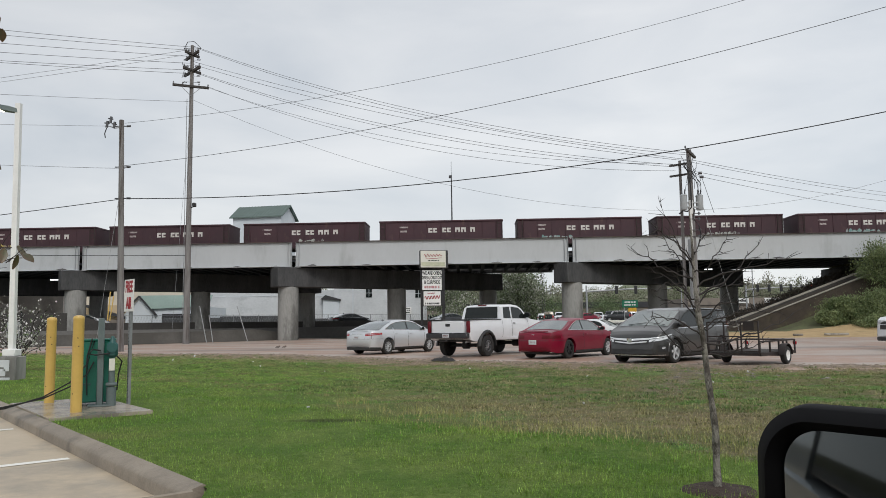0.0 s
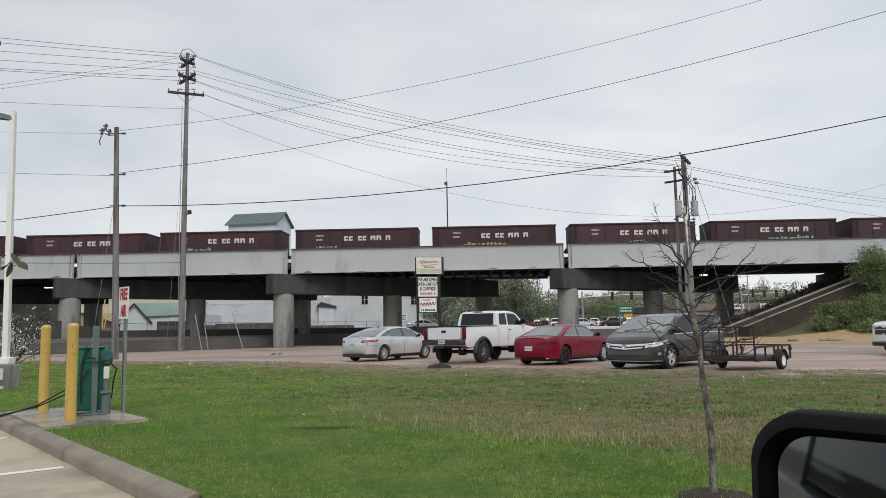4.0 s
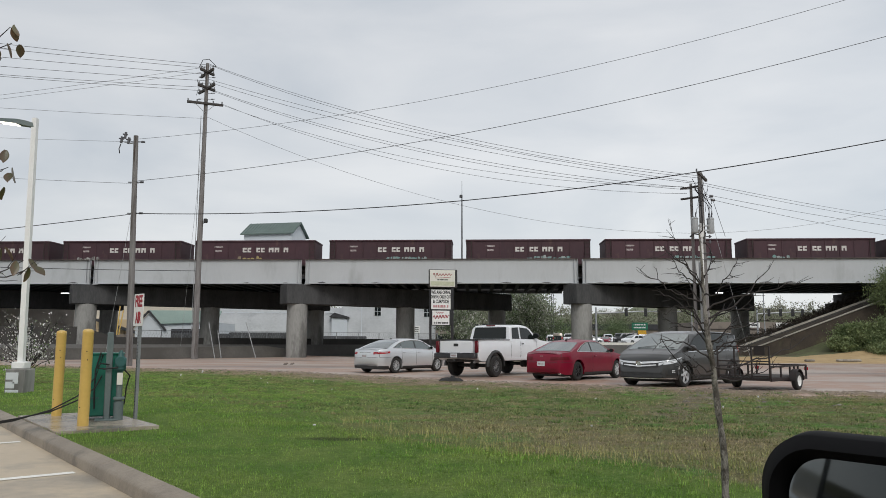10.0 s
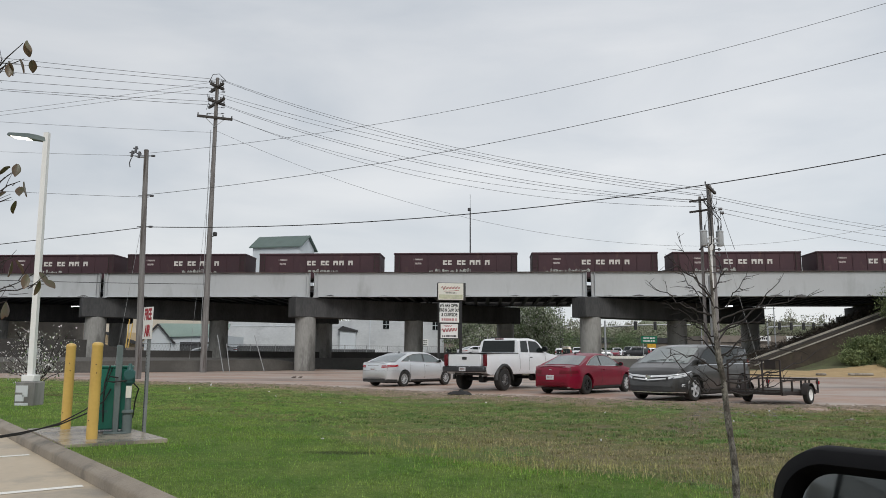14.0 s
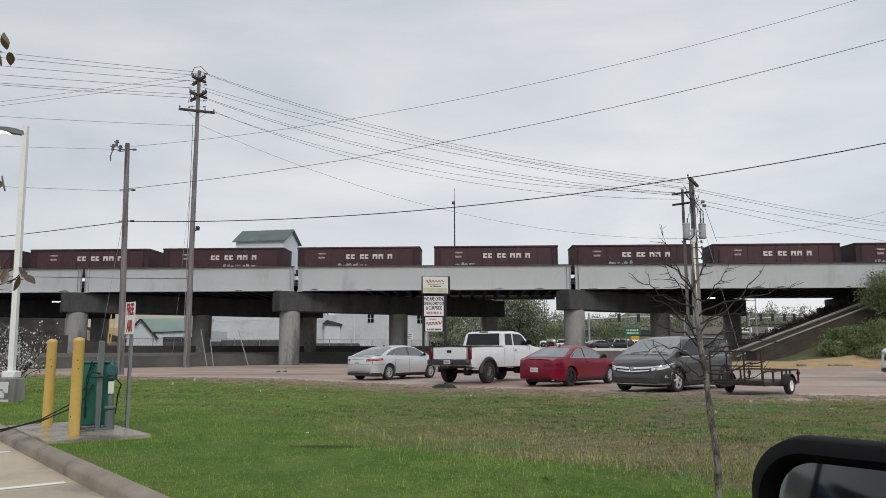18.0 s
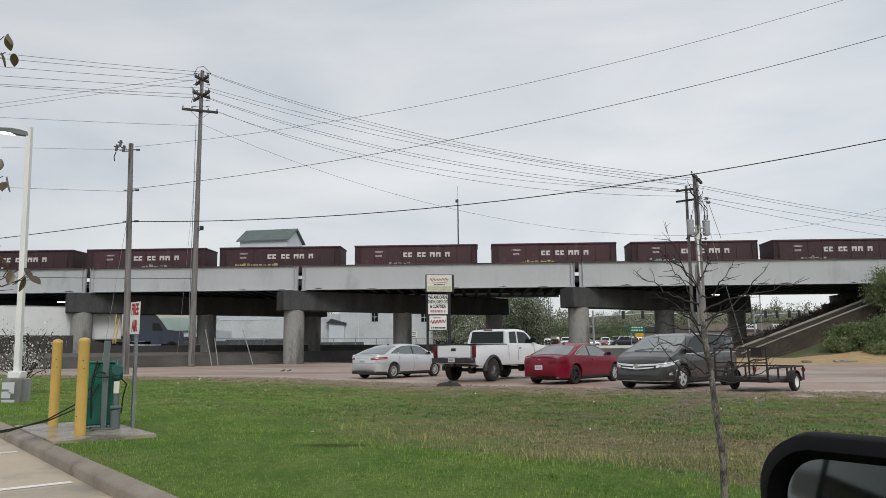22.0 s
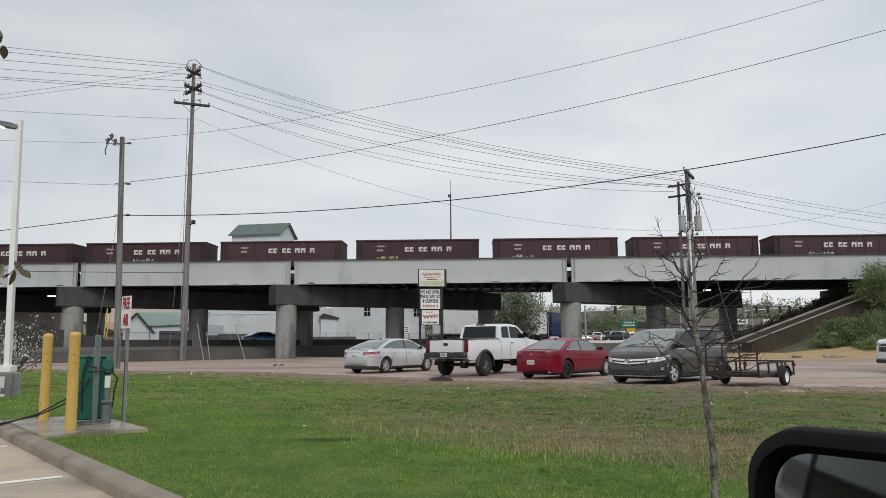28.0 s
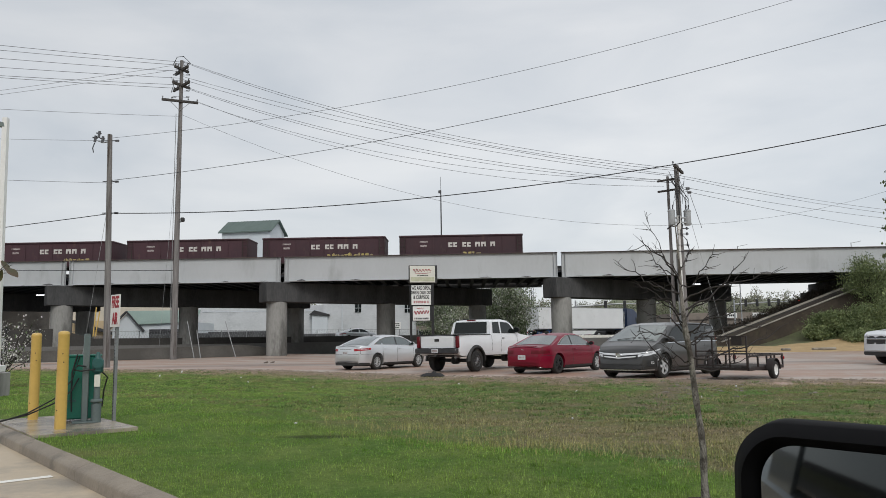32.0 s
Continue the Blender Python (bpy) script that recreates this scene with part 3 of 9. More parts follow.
# ---- the ground and what is laid on it ----
bm = nb()
N = 26
for i in range(N + 1):
    for j in range(N + 1):
        u, v = 2 * i / N - 1, 2 * j / N - 1
        bm.verts.new((1500 * u * abs(u), 60 + 1500 * v * abs(v), -0.12))
bm.verts.ensure_lookup_table()
for i in range(N):
    for j in range(N):
        a = i * (N + 1) + j
        bm.faces.new([bm.verts[k] for k in (a, a + 1, a + N + 2, a + N + 1)])
tagged(part("ground", bm, M_EARTH), "wide earthy ground under the lot and streets", "ground", kind="structure")

bm = nb()
prism(bm, [(-90, 17), (90, 17), (90, 48.5), (38, 50.5), (22, 50.8), (12, 50.0), (4, 54), (-6, 66), (-14, 76), (-21, 58.3), (-34, 51), (-90, 44)], -0.1, 0.0)
tagged(part("parking_lot_road", bm, M_LOT), "pinkish brown worn damp asphalt lot", "road", kind="structure")

bm = nb()
STREET = 1.08
u_road = Vector((0.835, 0.550))
n_road = Vector((-0.550, 0.835))
c_road = Vector((-25, 75.5))


def road_pt(s, n):
    p = c_road + u_road * s + n_road * n
    return (p.x, p.y)


prism(bm, [road_pt(-700, -5.5), road_pt(35, -5.5), (200, 95), (200, 200), road_pt(900, -8), road_pt(900, 8), road_pt(-700, 8)], -0.1, STREET)
tagged(part("underpass_road", bm, M_ROAD), "grey asphalt street passing under the railway bridge", "road", kind="structure")

# lawn: a ruled sheet between the kerb and the ragged edge of the lot
KERB0, KERB_D = Vector((-1.70, 5.50)), Vector((-0.621, 0.784))
NEAR = [(0.0, (-28.0, 38.7)), (0.45, (-1.63, 5.46)), (0.5, (-1.3, 3.4)), (0.55, (0.0, 3.2)), (1.0, (44.0, 3.2))]
FAR = [(0.0, (-28.0, 43.5)), (0.12, (-21.5, 40.6)), (0.25, (-14.6, 36.9)), (0.4, (-7.1, 33.6)), (0.55, (0.3, 25.9)), (0.68, (8.0, 20.9)), (0.78, (11.5, 20.1)), (1.0, (44.0, 18.5))]


def along(pts, t):
    return Vector((pw([(a, b[0]) for a, b in pts], t), pw([(a, b[1]) for a, b in pts], t)))


def lawn_z(x, y, s):
    z = 0.135 * (1 - s) + 0.012 * s + 0.05 * noise.noise(Vector((x * 0.25, y * 0.25, 0))) * min(1, 4 * s * (1.05 - s))
    z += 0.035 * noise.noise(Vector((x * 0.6, y * 0.6, 9))) * min(1, 6 * s) * min(1, 5 * (1.02 - s))
    return z + 0.022 * noise.noise(Vector((x * 1.3, y * 1.3, 3))) * min(1, 6 * s)


NI, NJ = 200, 110
verts, faces = [], []
for i in range(NI + 1):
    p = i / NI
    a, b = along(NEAR, p), along(FAR, p)
    for j in range(NJ + 1):
        s = (j / NJ) ** 1.4
        q = a.lerp(b, s)
        if j == NJ:
            q += Vector((0, 0.5 * noise.noise(Vector((q.x * 0.8, q.y * 0.8, 7)))))
        verts.append((q.x, q.y, lawn_z(q.x, q.y, s) - (0.06 if j == NJ else 0)))
for i in range(NI):
    for j in range(NJ):
        a = i * (NJ + 1) + j
        faces.append((a, a + 1, a + NJ + 2, a + NJ + 1))
lawn = tagged(mesh_from("lawn", verts, faces, M_LAWN, smooth=True), "patchy spring lawn, mown by the kerb and dry beyond", "lawn", kind="structure")


lawn.data.attributes.new("across", "FLOAT", "POINT").data.foreach_set("value", [((k % (NJ + 1)) / NJ) ** 1.4 for k in range(len(verts))])


def lawn_at(x, y):
    """The lawn's place s across it and height, or None outside it."""
    if y < 3.4:
        return None
    lo, hi = 0.0, 1.0
    for _ in range(14):
        p = (lo + hi) / 2
        a, b = along(NEAR, p), along(FAR, p)
        d = b - a
        side = d.x * (y - a.y) - d.y * (x - a.x)
        lo, hi = (lo, p) if side > 0 else (p, hi)
    a, b = along(NEAR, p), along(FAR, p)
    s = (Vector((x, y)) - a).dot(b - a) / (b - a).length_squared
    return (s, lawn_z(x, y, s)) if 0.004 < s < 0.985 else None



LV = np.array(verts).reshape(NI + 1, NJ + 1, 3)


def soft(x, y, f, ph):
    """A cheap smooth noise, -1 to 1."""
    return (np.sin(x * f + 1.3 * np.sin(y * f * 0.7 + ph)) + np.sin(y * f * 1.1 + 1.7 * np.sin(x * f * 0.8 + 2 * ph)) + 0.7 * np.sin((x + y) * f * 2.3 + ph)) / 2.7


def blades(name, n, zone, hgt, wid, material, label, seed, power=1.6, tuft=1, lean=0.4):
    """Blades strewn over the lawn's own mesh, thinning out with distance; zone gives chance and height."""
    r = np.random.default_rng(seed)
    c = (LV[:-1, :-1] + LV[1:, :-1] + LV[:-1, 1:] + LV[1:, 1:]) / 4
    e1, e2 = LV[1:, :-1] - LV[:-1, :-1], LV[:-1, 1:] - LV[:-1, :-1]
    area = np.abs(e1[..., 0] * e2[..., 1] - e1[..., 1] * e2[..., 0])
    seen = (np.abs(c[..., 0]) < 0.66 * c[..., 1] + 0.5) & (c[..., 1] > 3.6)
    w = area * seen / np.maximum(4.0, c[..., 1]) ** power
    idx = r.choice(w.size, n, p=(w / w.sum()).ravel())
    i, j = np.unravel_index(idx, w.shape)
    a, b = r.random(n)[:, None], r.random(n)[:, None]
    p = LV[i, j] * (1 - a) * (1 - b) + LV[i + 1, j] * a * (1 - b) + LV[i, j + 1] * (1 - a) * b + LV[i + 1, j + 1] * a * b
    chance, f = zone(p[:, 0], p[:, 1], ((j + b[:, 0]) / NJ) ** 1.4)
    keep = r.random(n) < chance
    across = np.repeat((((j + b[:, 0]) / NJ) ** 1.4)[keep], tuft * 3)
    p, f = np.repeat(p[keep], tuft, 0), np.repeat(f[keep], tuft)
    m = len(p)
    if tuft > 1:
        p = p + np.concatenate([r.normal(0, 0.025, (m, 2)), np.zeros((m, 1))], 1)
    grow = (np.maximum(5.0, p[:, 1]) / 7.0) ** 0.55
    ang, t = r.uniform(0, 6.283, m), r.normal(0, lean, m)
    h, wd = hgt * f * r.uniform(0.45, 1.25, m) * grow ** 0.5, wid * r.uniform(0.6, 1.3, m) * grow
    cs, sn = np.cos(ang), np.sin(ang)
    z = p[:, 2] - 0.008
    v = np.empty((m, 3, 3))
    v[:, 0] = np.stack([p[:, 0] - wd * cs, p[:, 1] - wd * sn, z], 1)
    v[:, 1] = np.stack([p[:, 0] + wd * cs, p[:, 1] + wd * sn, z], 1)
    v[:, 2] = np.stack([p[:, 0] + h * t * sn, p[:, 1] - h * t * cs, z + h], 1)
    me = bpy.data.meshes.new(name)
    me.vertices.add(3 * m)
    me.vertices.foreach_set("co", v.ravel())
    me.loops.add(3 * m)
    me.loops.foreach_set("vertex_index", np.arange(3 * m))
    me.polygons.add(m)
    me.polygons.foreach_set("loop_start", np.arange(m) * 3)
    me.update(calc_edges=True)
    me.attributes.new("across", "FLOAT", "POINT").data.foreach_set("value", across)
    me.materials.append(material)
    return tagged(new(name, me), label, "grass", kind="stuff")


def far_of(x, y):
    return 0.95 * x + y + 0.9 * soft(x, y, 0.7, 1.0)


def z_mown(x, y, s):
    return (far_of(x, y) < 8.9) * (0.55 + 0.45 * soft(x, y, 2.1, 3.0)), 0.85 + 0.3 * soft(x, y, 1.3, 0.4)


def z_tall(x, y, s):
    f = far_of(x, y)
    band = np.exp(-((f - 9.4) / 0.7) ** 2) * (x > -1.5) * (0.6 + 0.4 * soft(x, y, 1.9, 2.0))
    return np.clip(band + 0.22 * (f > 9.2) * (f < 14) * (x > 0.3) * (soft(x, y, 1.1, 5.0) > -0.1), 0, 1), 0.8 + 0.7 * band


def z_straw(x, y, s):
    f = far_of(x, y)
    east = np.clip((x + 1.2 + 0.8 * soft(x, y, 0.8, 3.0)) / 1.5, 0.12, 1)
    near = np.clip((15.0 - f) / 3.0, 0.25, 1)
    belt = 0.5 * np.exp(-((f - 11.3) / 1.1) ** 2)
    return np.clip((f > 9.0) * (0.45 + belt + 0.6 * soft(x, y, 1.0, 4.0)) * east * near, 0, 1) * (s < 0.97), 0.8 + 0.25 * soft(x, y, 2.4, 1.5)


def z_tuft(x, y, s):
    f = far_of(x, y)
    dots = soft(x, y, 5.0, 7.0) + 0.6 * soft(x, y, 9.0, 2.0) + 0.5 * soft(x, y, 1.2, 4.0)
    return np.clip((f > 8.6) * (dots - 0.80) * 4, 0, 1) * (s < 0.93), 0.75 + 0.4 * soft(x, y, 2.2, 2.5)


def z_verge(x, y, s):
    return (far_of(x, y) > 8.6) * np.clip(0.75 + 0.5 * soft(x, y, 1.7, 6.0), 0.1, 1) * np.clip((0.90 - s) / 0.15, 0.06, 1) * (s < 0.97) * np.where((np.abs(x - 0.4 * y + 1.25) < 0.55) & (y > 12), 0.3, 1.0), 0.8 + 0.35 * soft(x, y, 2.4, 1.5)


M_BLADE_TALL = mat("tall_yellow_green_grass", (0.42, 0.385, 0.16), 0.75, c2=(0.29, 0.31, 0.09), scale=1.0, amount=0.6, vary=0.3, island=True)
M_BLADE_STRAW = mat("straw_blades", (0.335, 0.285, 0.15), 0.85, c2=(0.25, 0.21, 0.11), scale=1.0, amount=0.6, vary=0.35, island=True)
M_BLADE_TUFT = mat("green_tuft_blades", (0.17, 0.235, 0.075), 0.75, c2=(0.12, 0.175, 0.052), scale=0.8, amount=0.7, vary=0.4, island=True)
blades("mown_grass", 260000, z_mown, 0.048, 0.0038, M_LAWN_BLADE, "short bright green mown grass blades", 1, 1.5)
blades("tall_grass", 110000, z_tall, 0.075, 0.0034, M_BLADE_TALL, "taller yellow green grass along the mown edge", 2, 1.4)
blades("verge_grass", 190000, z_verge, 0.032, 0.0055, M_LAWN_BLADE, "short mixed green and dry grass in the verge", 5, 1.0, 2, 0.8)
blades("straw_grass", 70000, z_straw, 0.040, 0.0045, M_BLADE_STRAW, "dry straw coloured grass in the verge", 3, 1.2, 2, 0.7)
blades("grass_tufts", 60000, z_tuft, 0.042, 0.007, M_BLADE_TUFT, "dark green grass tufts in the verge", 4, 1.0, 3, 0.6)



def clumps(name, n, zone, size, per, hgt, wid, material, label, seed, power=0.7):
    """Low domes of short blades that lean outwards, strewn over the verge with dark gaps between."""
    r = np.random.default_rng(seed)
    c = (LV[:-1, :-1] + LV[1:, :-1] + LV[:-1, 1:] + LV[1:, 1:]) / 4
    e1, e2 = LV[1:, :-1] - LV[:-1, :-1], LV[:-1, 1:] - LV[:-1, :-1]
    area = np.abs(e1[..., 0] * e2[..., 1] - e1[..., 1] * e2[..., 0])
    seen = (np.abs(c[..., 0]) < 0.66 * c[..., 1] + 0.5) & (c[..., 1] > 3.6)
    w = area * seen / np.maximum(4.0, c[..., 1]) ** power
    i, j = np.unravel_index(r.choice(w.size, n, p=(w / w.sum()).ravel()), w.shape)
    a, b = r.random(n)[:, None], r.random(n)[:, None]
    p = LV[i, j] * (1 - a) * (1 - b) + LV[i + 1, j] * a * (1 - b) + LV[i, j + 1] * (1 - a) * b + LV[i + 1, j + 1] * a * b
    p = p[r.random(n) < zone(p[:, 0], p[:, 1], ((j + b[:, 0]) / NJ) ** 1.4)]
    big = r.uniform(0.6, 1.5, len(p)) * size
    q, rad = np.repeat(p, per, 0), np.repeat(big, per)
    m = len(q)
    ang, f = r.uniform(0, 6.283, m), np.sqrt(r.random(m))
    out = np.stack([np.cos(ang), np.sin(ang)], 1)
    q[:, :2] += out * (rad * f)[:, None] * np.array((1.35, 1.0))
    h = hgt * rad / size * (1.1 - 0.6 * f) * r.uniform(0.6, 1.2, m)
    turn = ang + 1.57 + r.normal(0, 0.5, m)
    wd = wid * r.uniform(0.6, 1.4, m)
    z = q[:, 2] - 0.006
    v = np.empty((m, 3, 3))
    v[:, 0] = np.stack([q[:, 0] - wd * np.cos(turn), q[:, 1] - wd * np.sin(turn), z], 1)
    v[:, 1] = np.stack([q[:, 0] + wd * np.cos(turn), q[:, 1] + wd * np.sin(turn), z], 1)
    v[:, 2] = np.stack([q[:, 0] + out[:, 0] * h * (0.2 + 0.7 * f), q[:, 1] + out[:, 1] * h * (0.2 + 0.7 * f), z + h], 1)
    me = bpy.data.meshes.new(name)
    me.vertices.add(3 * m)
    me.vertices.foreach_set("co", v.ravel())
    me.loops.add(3 * m)
    me.loops.foreach_set("vertex_index", np.arange(3 * m))
    me.polygons.add(m)
    me.polygons.foreach_set("loop_start", np.arange(m) * 3)
    me.update(calc_edges=True)
    me.materials.append(material)
    return tagged(new(name, me), label, "grass", kind="stuff")


def c_weed(x, y, s):
    f = far_of(x, y)
    patch = np.clip(0.35 + 1.1 * soft(x, y, 0.55, 2.2) + 0.5 * soft(x, y, 1.6, 0.7), 0.04, 1)
    return ((f > 13.0) | ((x < -1.5) & (f > 10.5))) * patch * np.clip((0.97 - s) / 0.2, 0.05, 1)


def c_olive(x, y, s):
    f = far_of(x, y)
    return (f > 10.2) * np.clip(0.5 + 0.5 * soft(x, y, 0.8, 5.2), 0.1, 1) * np.clip((0.98 - s) / 0.15, 0.1, 1)


def c_mown(x, y, s):
    f = far_of(x, y)
    return (f < 9.6) * np.clip(0.25 + 0.6 * soft(x, y, 1.4, 1.1), 0.03, 1) * (s > 0.03)


M_WEED = mat("low_weed_leaves", (0.150, 0.250, 0.065), 0.75, c2=(0.095, 0.165, 0.042), scale=1.5, amount=0.7, vary=0.4, island=True)
M_OLIVE = mat("olive_grass_clumps", (0.300, 0.280, 0.120), 0.8, c2=(0.185, 0.185, 0.080), scale=1.1, amount=0.7, vary=0.4, island=True)
clumps("weed_clumps", 5500, c_weed, 0.10, 32, 0.052, 0.009, M_WEED, "low dark green weed clumps in the verge", 21, 0.5)
clumps("olive_clumps", 11000, c_olive, 0.085, 26, 0.042, 0.007, M_OLIVE, "olive and brown grass clumps in the verge", 22, 0.6)
clumps("mown_clumps", 2600, c_mown, 0.055, 22, 0.062, 0.004, M_LAWN_BLADE, "thicker tufts in the mown grass", 23, 1.0)

# soil crumbs that make the lot's edge ragged
r = np.random.default_rng(12)
cv, cf = [], []
for k in range(5200):
    q = along(FAR, r.uniform(0.12, 0.85))
    x, y = q.x + r.normal(0, 0.25), q.y + r.normal(-0.15, 0.42)
    rad, hh, a0 = r.uniform(0.02, 0.09), r.uniform(0.006, 0.028), r.uniform(0, 6.28)
    st = lawn_at(x, y)
    z = (st[1] if st else 0.0) - 0.004
    n0 = len(cv)
    cv += [(x + rad * 1.5 * math.cos(a0 + 1.257 * i), y + rad * math.sin(a0 + 1.257 * i), z) for i in range(5)] + [(x, y, z + hh)]
    cf += [(n0 + i, n0 + (i + 1) % 5, n0 + 5) for i in range(5)]
tagged(mesh_from("soil_crumbs", cv, cf, M_CLOD), "brown soil crumbs along the lot edge", "soil", kind="stuff")

# paved parking bay, its kerb and lines
bm = nb()
far_k = KERB0 + KERB_D * 46
prism(bm, [(KERB0.x, KERB0.y), (far_k.x, far_k.y), (-60, 30), (-60, -20), (30, -20), (30, 3.15), (-1.2, 3.15)], -0.1, 0.0)
tagged(part("pavement", bm, M_CONC_PAVE), "damp buff concrete parking bay", "pavement", kind="structure")
KN = Vector((-KERB_D.y, KERB_D.x)) * -1       # from the kerb towards the lawn
if KN.x < 0:
    KN = -KN


def kerb_mesh(a, b, side):
    bm = nb()
    prof = [(-0.03, -0.1), (-0.018, 0.085), (-0.006, 0.104), (0.02, 0.118), (0.132, 0.152), (0.15, 0.143), (0.15, -0.1)]
    return loft(bm, [[(p.x + side.x * h, p.y + side.y * h, z) for h, z in prof] for p in (a, b)])


kerb = empty("kerb", pose(0, 0, 0), "grey brown cast concrete kerb round the bay", "kerb", kind="structure")
KL = 2.4
for i in range(19):
    a = KERB0 + KERB_D * (i * KL + 0.004) - KN * 0.10
    b = KERB0 + KERB_D * ((i + 1) * KL - 0.004) - KN * 0.10
    part("kerb_stone", kerb_mesh(a, b, KN), M_KERB, kerb)
a = KERB0 - KN * 0.10
part("kerb_stone", kerb_mesh(a, a - KN * 3.0, -KERB_D), M_KERB, kerb)
lines = empty("bay_lines", pose(0, 0, 0.004), "worn white painted bay lines on concrete", "road marking", kind="structure")
for k, s0 in enumerate((2.8, 5.7, 8.6, 11.5, 14.4)):
    bm = nb()
    a = KERB0 + KERB_D * s0 - KN * 0.22
    b = a - KN * 5.2
    w = KERB_D * 0.055
    prism(bm, [(a + w)[:], (b + w)[:], (b - w)[:], (a - w)[:]], 0, 0.003)
    part("bay_line", bm, M_PAINT_LINE, lines)

# ---- the railway bridge, along its own axis ----
YAW = -2.7
BR = pose(0, 64.55, 0, 0, 0, YAW)
BRI = BR.inverted()
ZB, ZT = 6.33, 8.48
bridge = empty("railway_bridge", BR, "grey painted plate girder railway bridge on concrete bents", "bridge", kind="structure")
ENDS = [-75.0, -53.0, -31.02, -12.22, 11.65, 43.0]
for g, y in (("near", 0.0), ("far", 12.8)):
    for a, b in zip(ENDS, ENDS[1:]):
        a, b = a + 0.17, b - 0.17
        bm = nb()
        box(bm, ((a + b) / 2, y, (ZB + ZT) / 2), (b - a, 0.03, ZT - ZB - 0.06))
        # Far web goes black so its lit inner face reads as shaded.
        web = part("girder_web", bm, M_GIRDER if g == "near" else M_GRIME_SHADE, bridge, "pale grey painted girder web" if g == "near" else "far girder web coloured dark for deck shade")
        bm = nb()
        box(bm, ((a + b) / 2, y, ZT - 0.02), (b - a + 0.02, 0.46, 0.05), 0.01)
        part("top_flange", bm, M_GIRDER_RUST, bridge, "rusty brown top flange")
        bm = nb()
        box(bm, ((a + b) / 2, y, ZB + 0.025), (b - a + 0.02, 0.46, 0.045), 0.01)
        part("bottom_flange", bm, M_GIRDER, bridge)
        bm = nb()
        for x in (a + 0.04, a + 0.32, b - 0.32, b - 0.04):
            box(bm, (x, y - 0.11, (ZB + ZT) / 2), (0.025, 0.20, ZT - ZB - 0.1))
        part("end_stiffener", bm, M_GIRDER, bridge)
        if g == "near":
            rg = random.Random(int(a * 10))
            x = a + 1.0
            while x < b - 1.5:
                w = rg.uniform(0.35, 1.3)
                if rg.random() < 0.62:
                    bm = nb()
                    h = rg.uniform(0.05, 0.16)
                    pts = [(x, ZB + 0.05), (x + w, ZB + 0.05), (x + w * 0.86, ZB + 0.05 + h * 0.5), (x + w * 0.6, ZB + 0.05 + h), (x + w * 0.3, ZB + 0.05 + h * 0.7), (x + w * 0.1, ZB + 0.05 + h * 0.4)]
                    prism(bm, pts, y - 0.0185, y - 0.0155, "y")
                    part("grime_patch", bm, M_GRIME_SHADE, web, "black soot patch")
                x += w + rg.uniform(0.6, 2.8)
# floor beams and deck
beam = None
x = -74.0
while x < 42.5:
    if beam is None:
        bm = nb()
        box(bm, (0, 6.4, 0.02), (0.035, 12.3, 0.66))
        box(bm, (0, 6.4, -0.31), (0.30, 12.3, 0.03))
        beam = part("floor_beam", bm, M_STEEL_SHADED, bridge)
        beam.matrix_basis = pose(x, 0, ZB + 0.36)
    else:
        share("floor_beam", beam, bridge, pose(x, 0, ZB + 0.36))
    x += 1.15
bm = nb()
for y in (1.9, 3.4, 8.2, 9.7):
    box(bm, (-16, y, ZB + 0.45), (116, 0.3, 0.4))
part("stringer", bm, M_STEEL_SHADED, bridge)
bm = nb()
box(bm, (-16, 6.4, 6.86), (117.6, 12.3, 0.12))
part("deck_plate", bm, M_STEEL_SHADED, bridge)
RAIL_Z = 7.15
bm = nb()
for y in (1.78, 3.22):
    box(bm, (-16, y, RAIL_Z - 0.08), (118, 0.07, 0.16), 0.012)
part("rail", bm, M_WAGON_DARK, bridge)
tie = None
x = -74.5
while x < 42.6:
    if tie is None:
        bm = nb()
        box(bm, (0, 0, 0), (0.22, 2.5, 0.07))
        tie = part("sleeper", bm, M_WOOD_ARM, bridge)
        tie.matrix_basis = pose(x, 2.5, 6.955)
    else:
        share("sleeper", tie, bridge, pose(x, 2.5, 6.955))
    x += 0.9

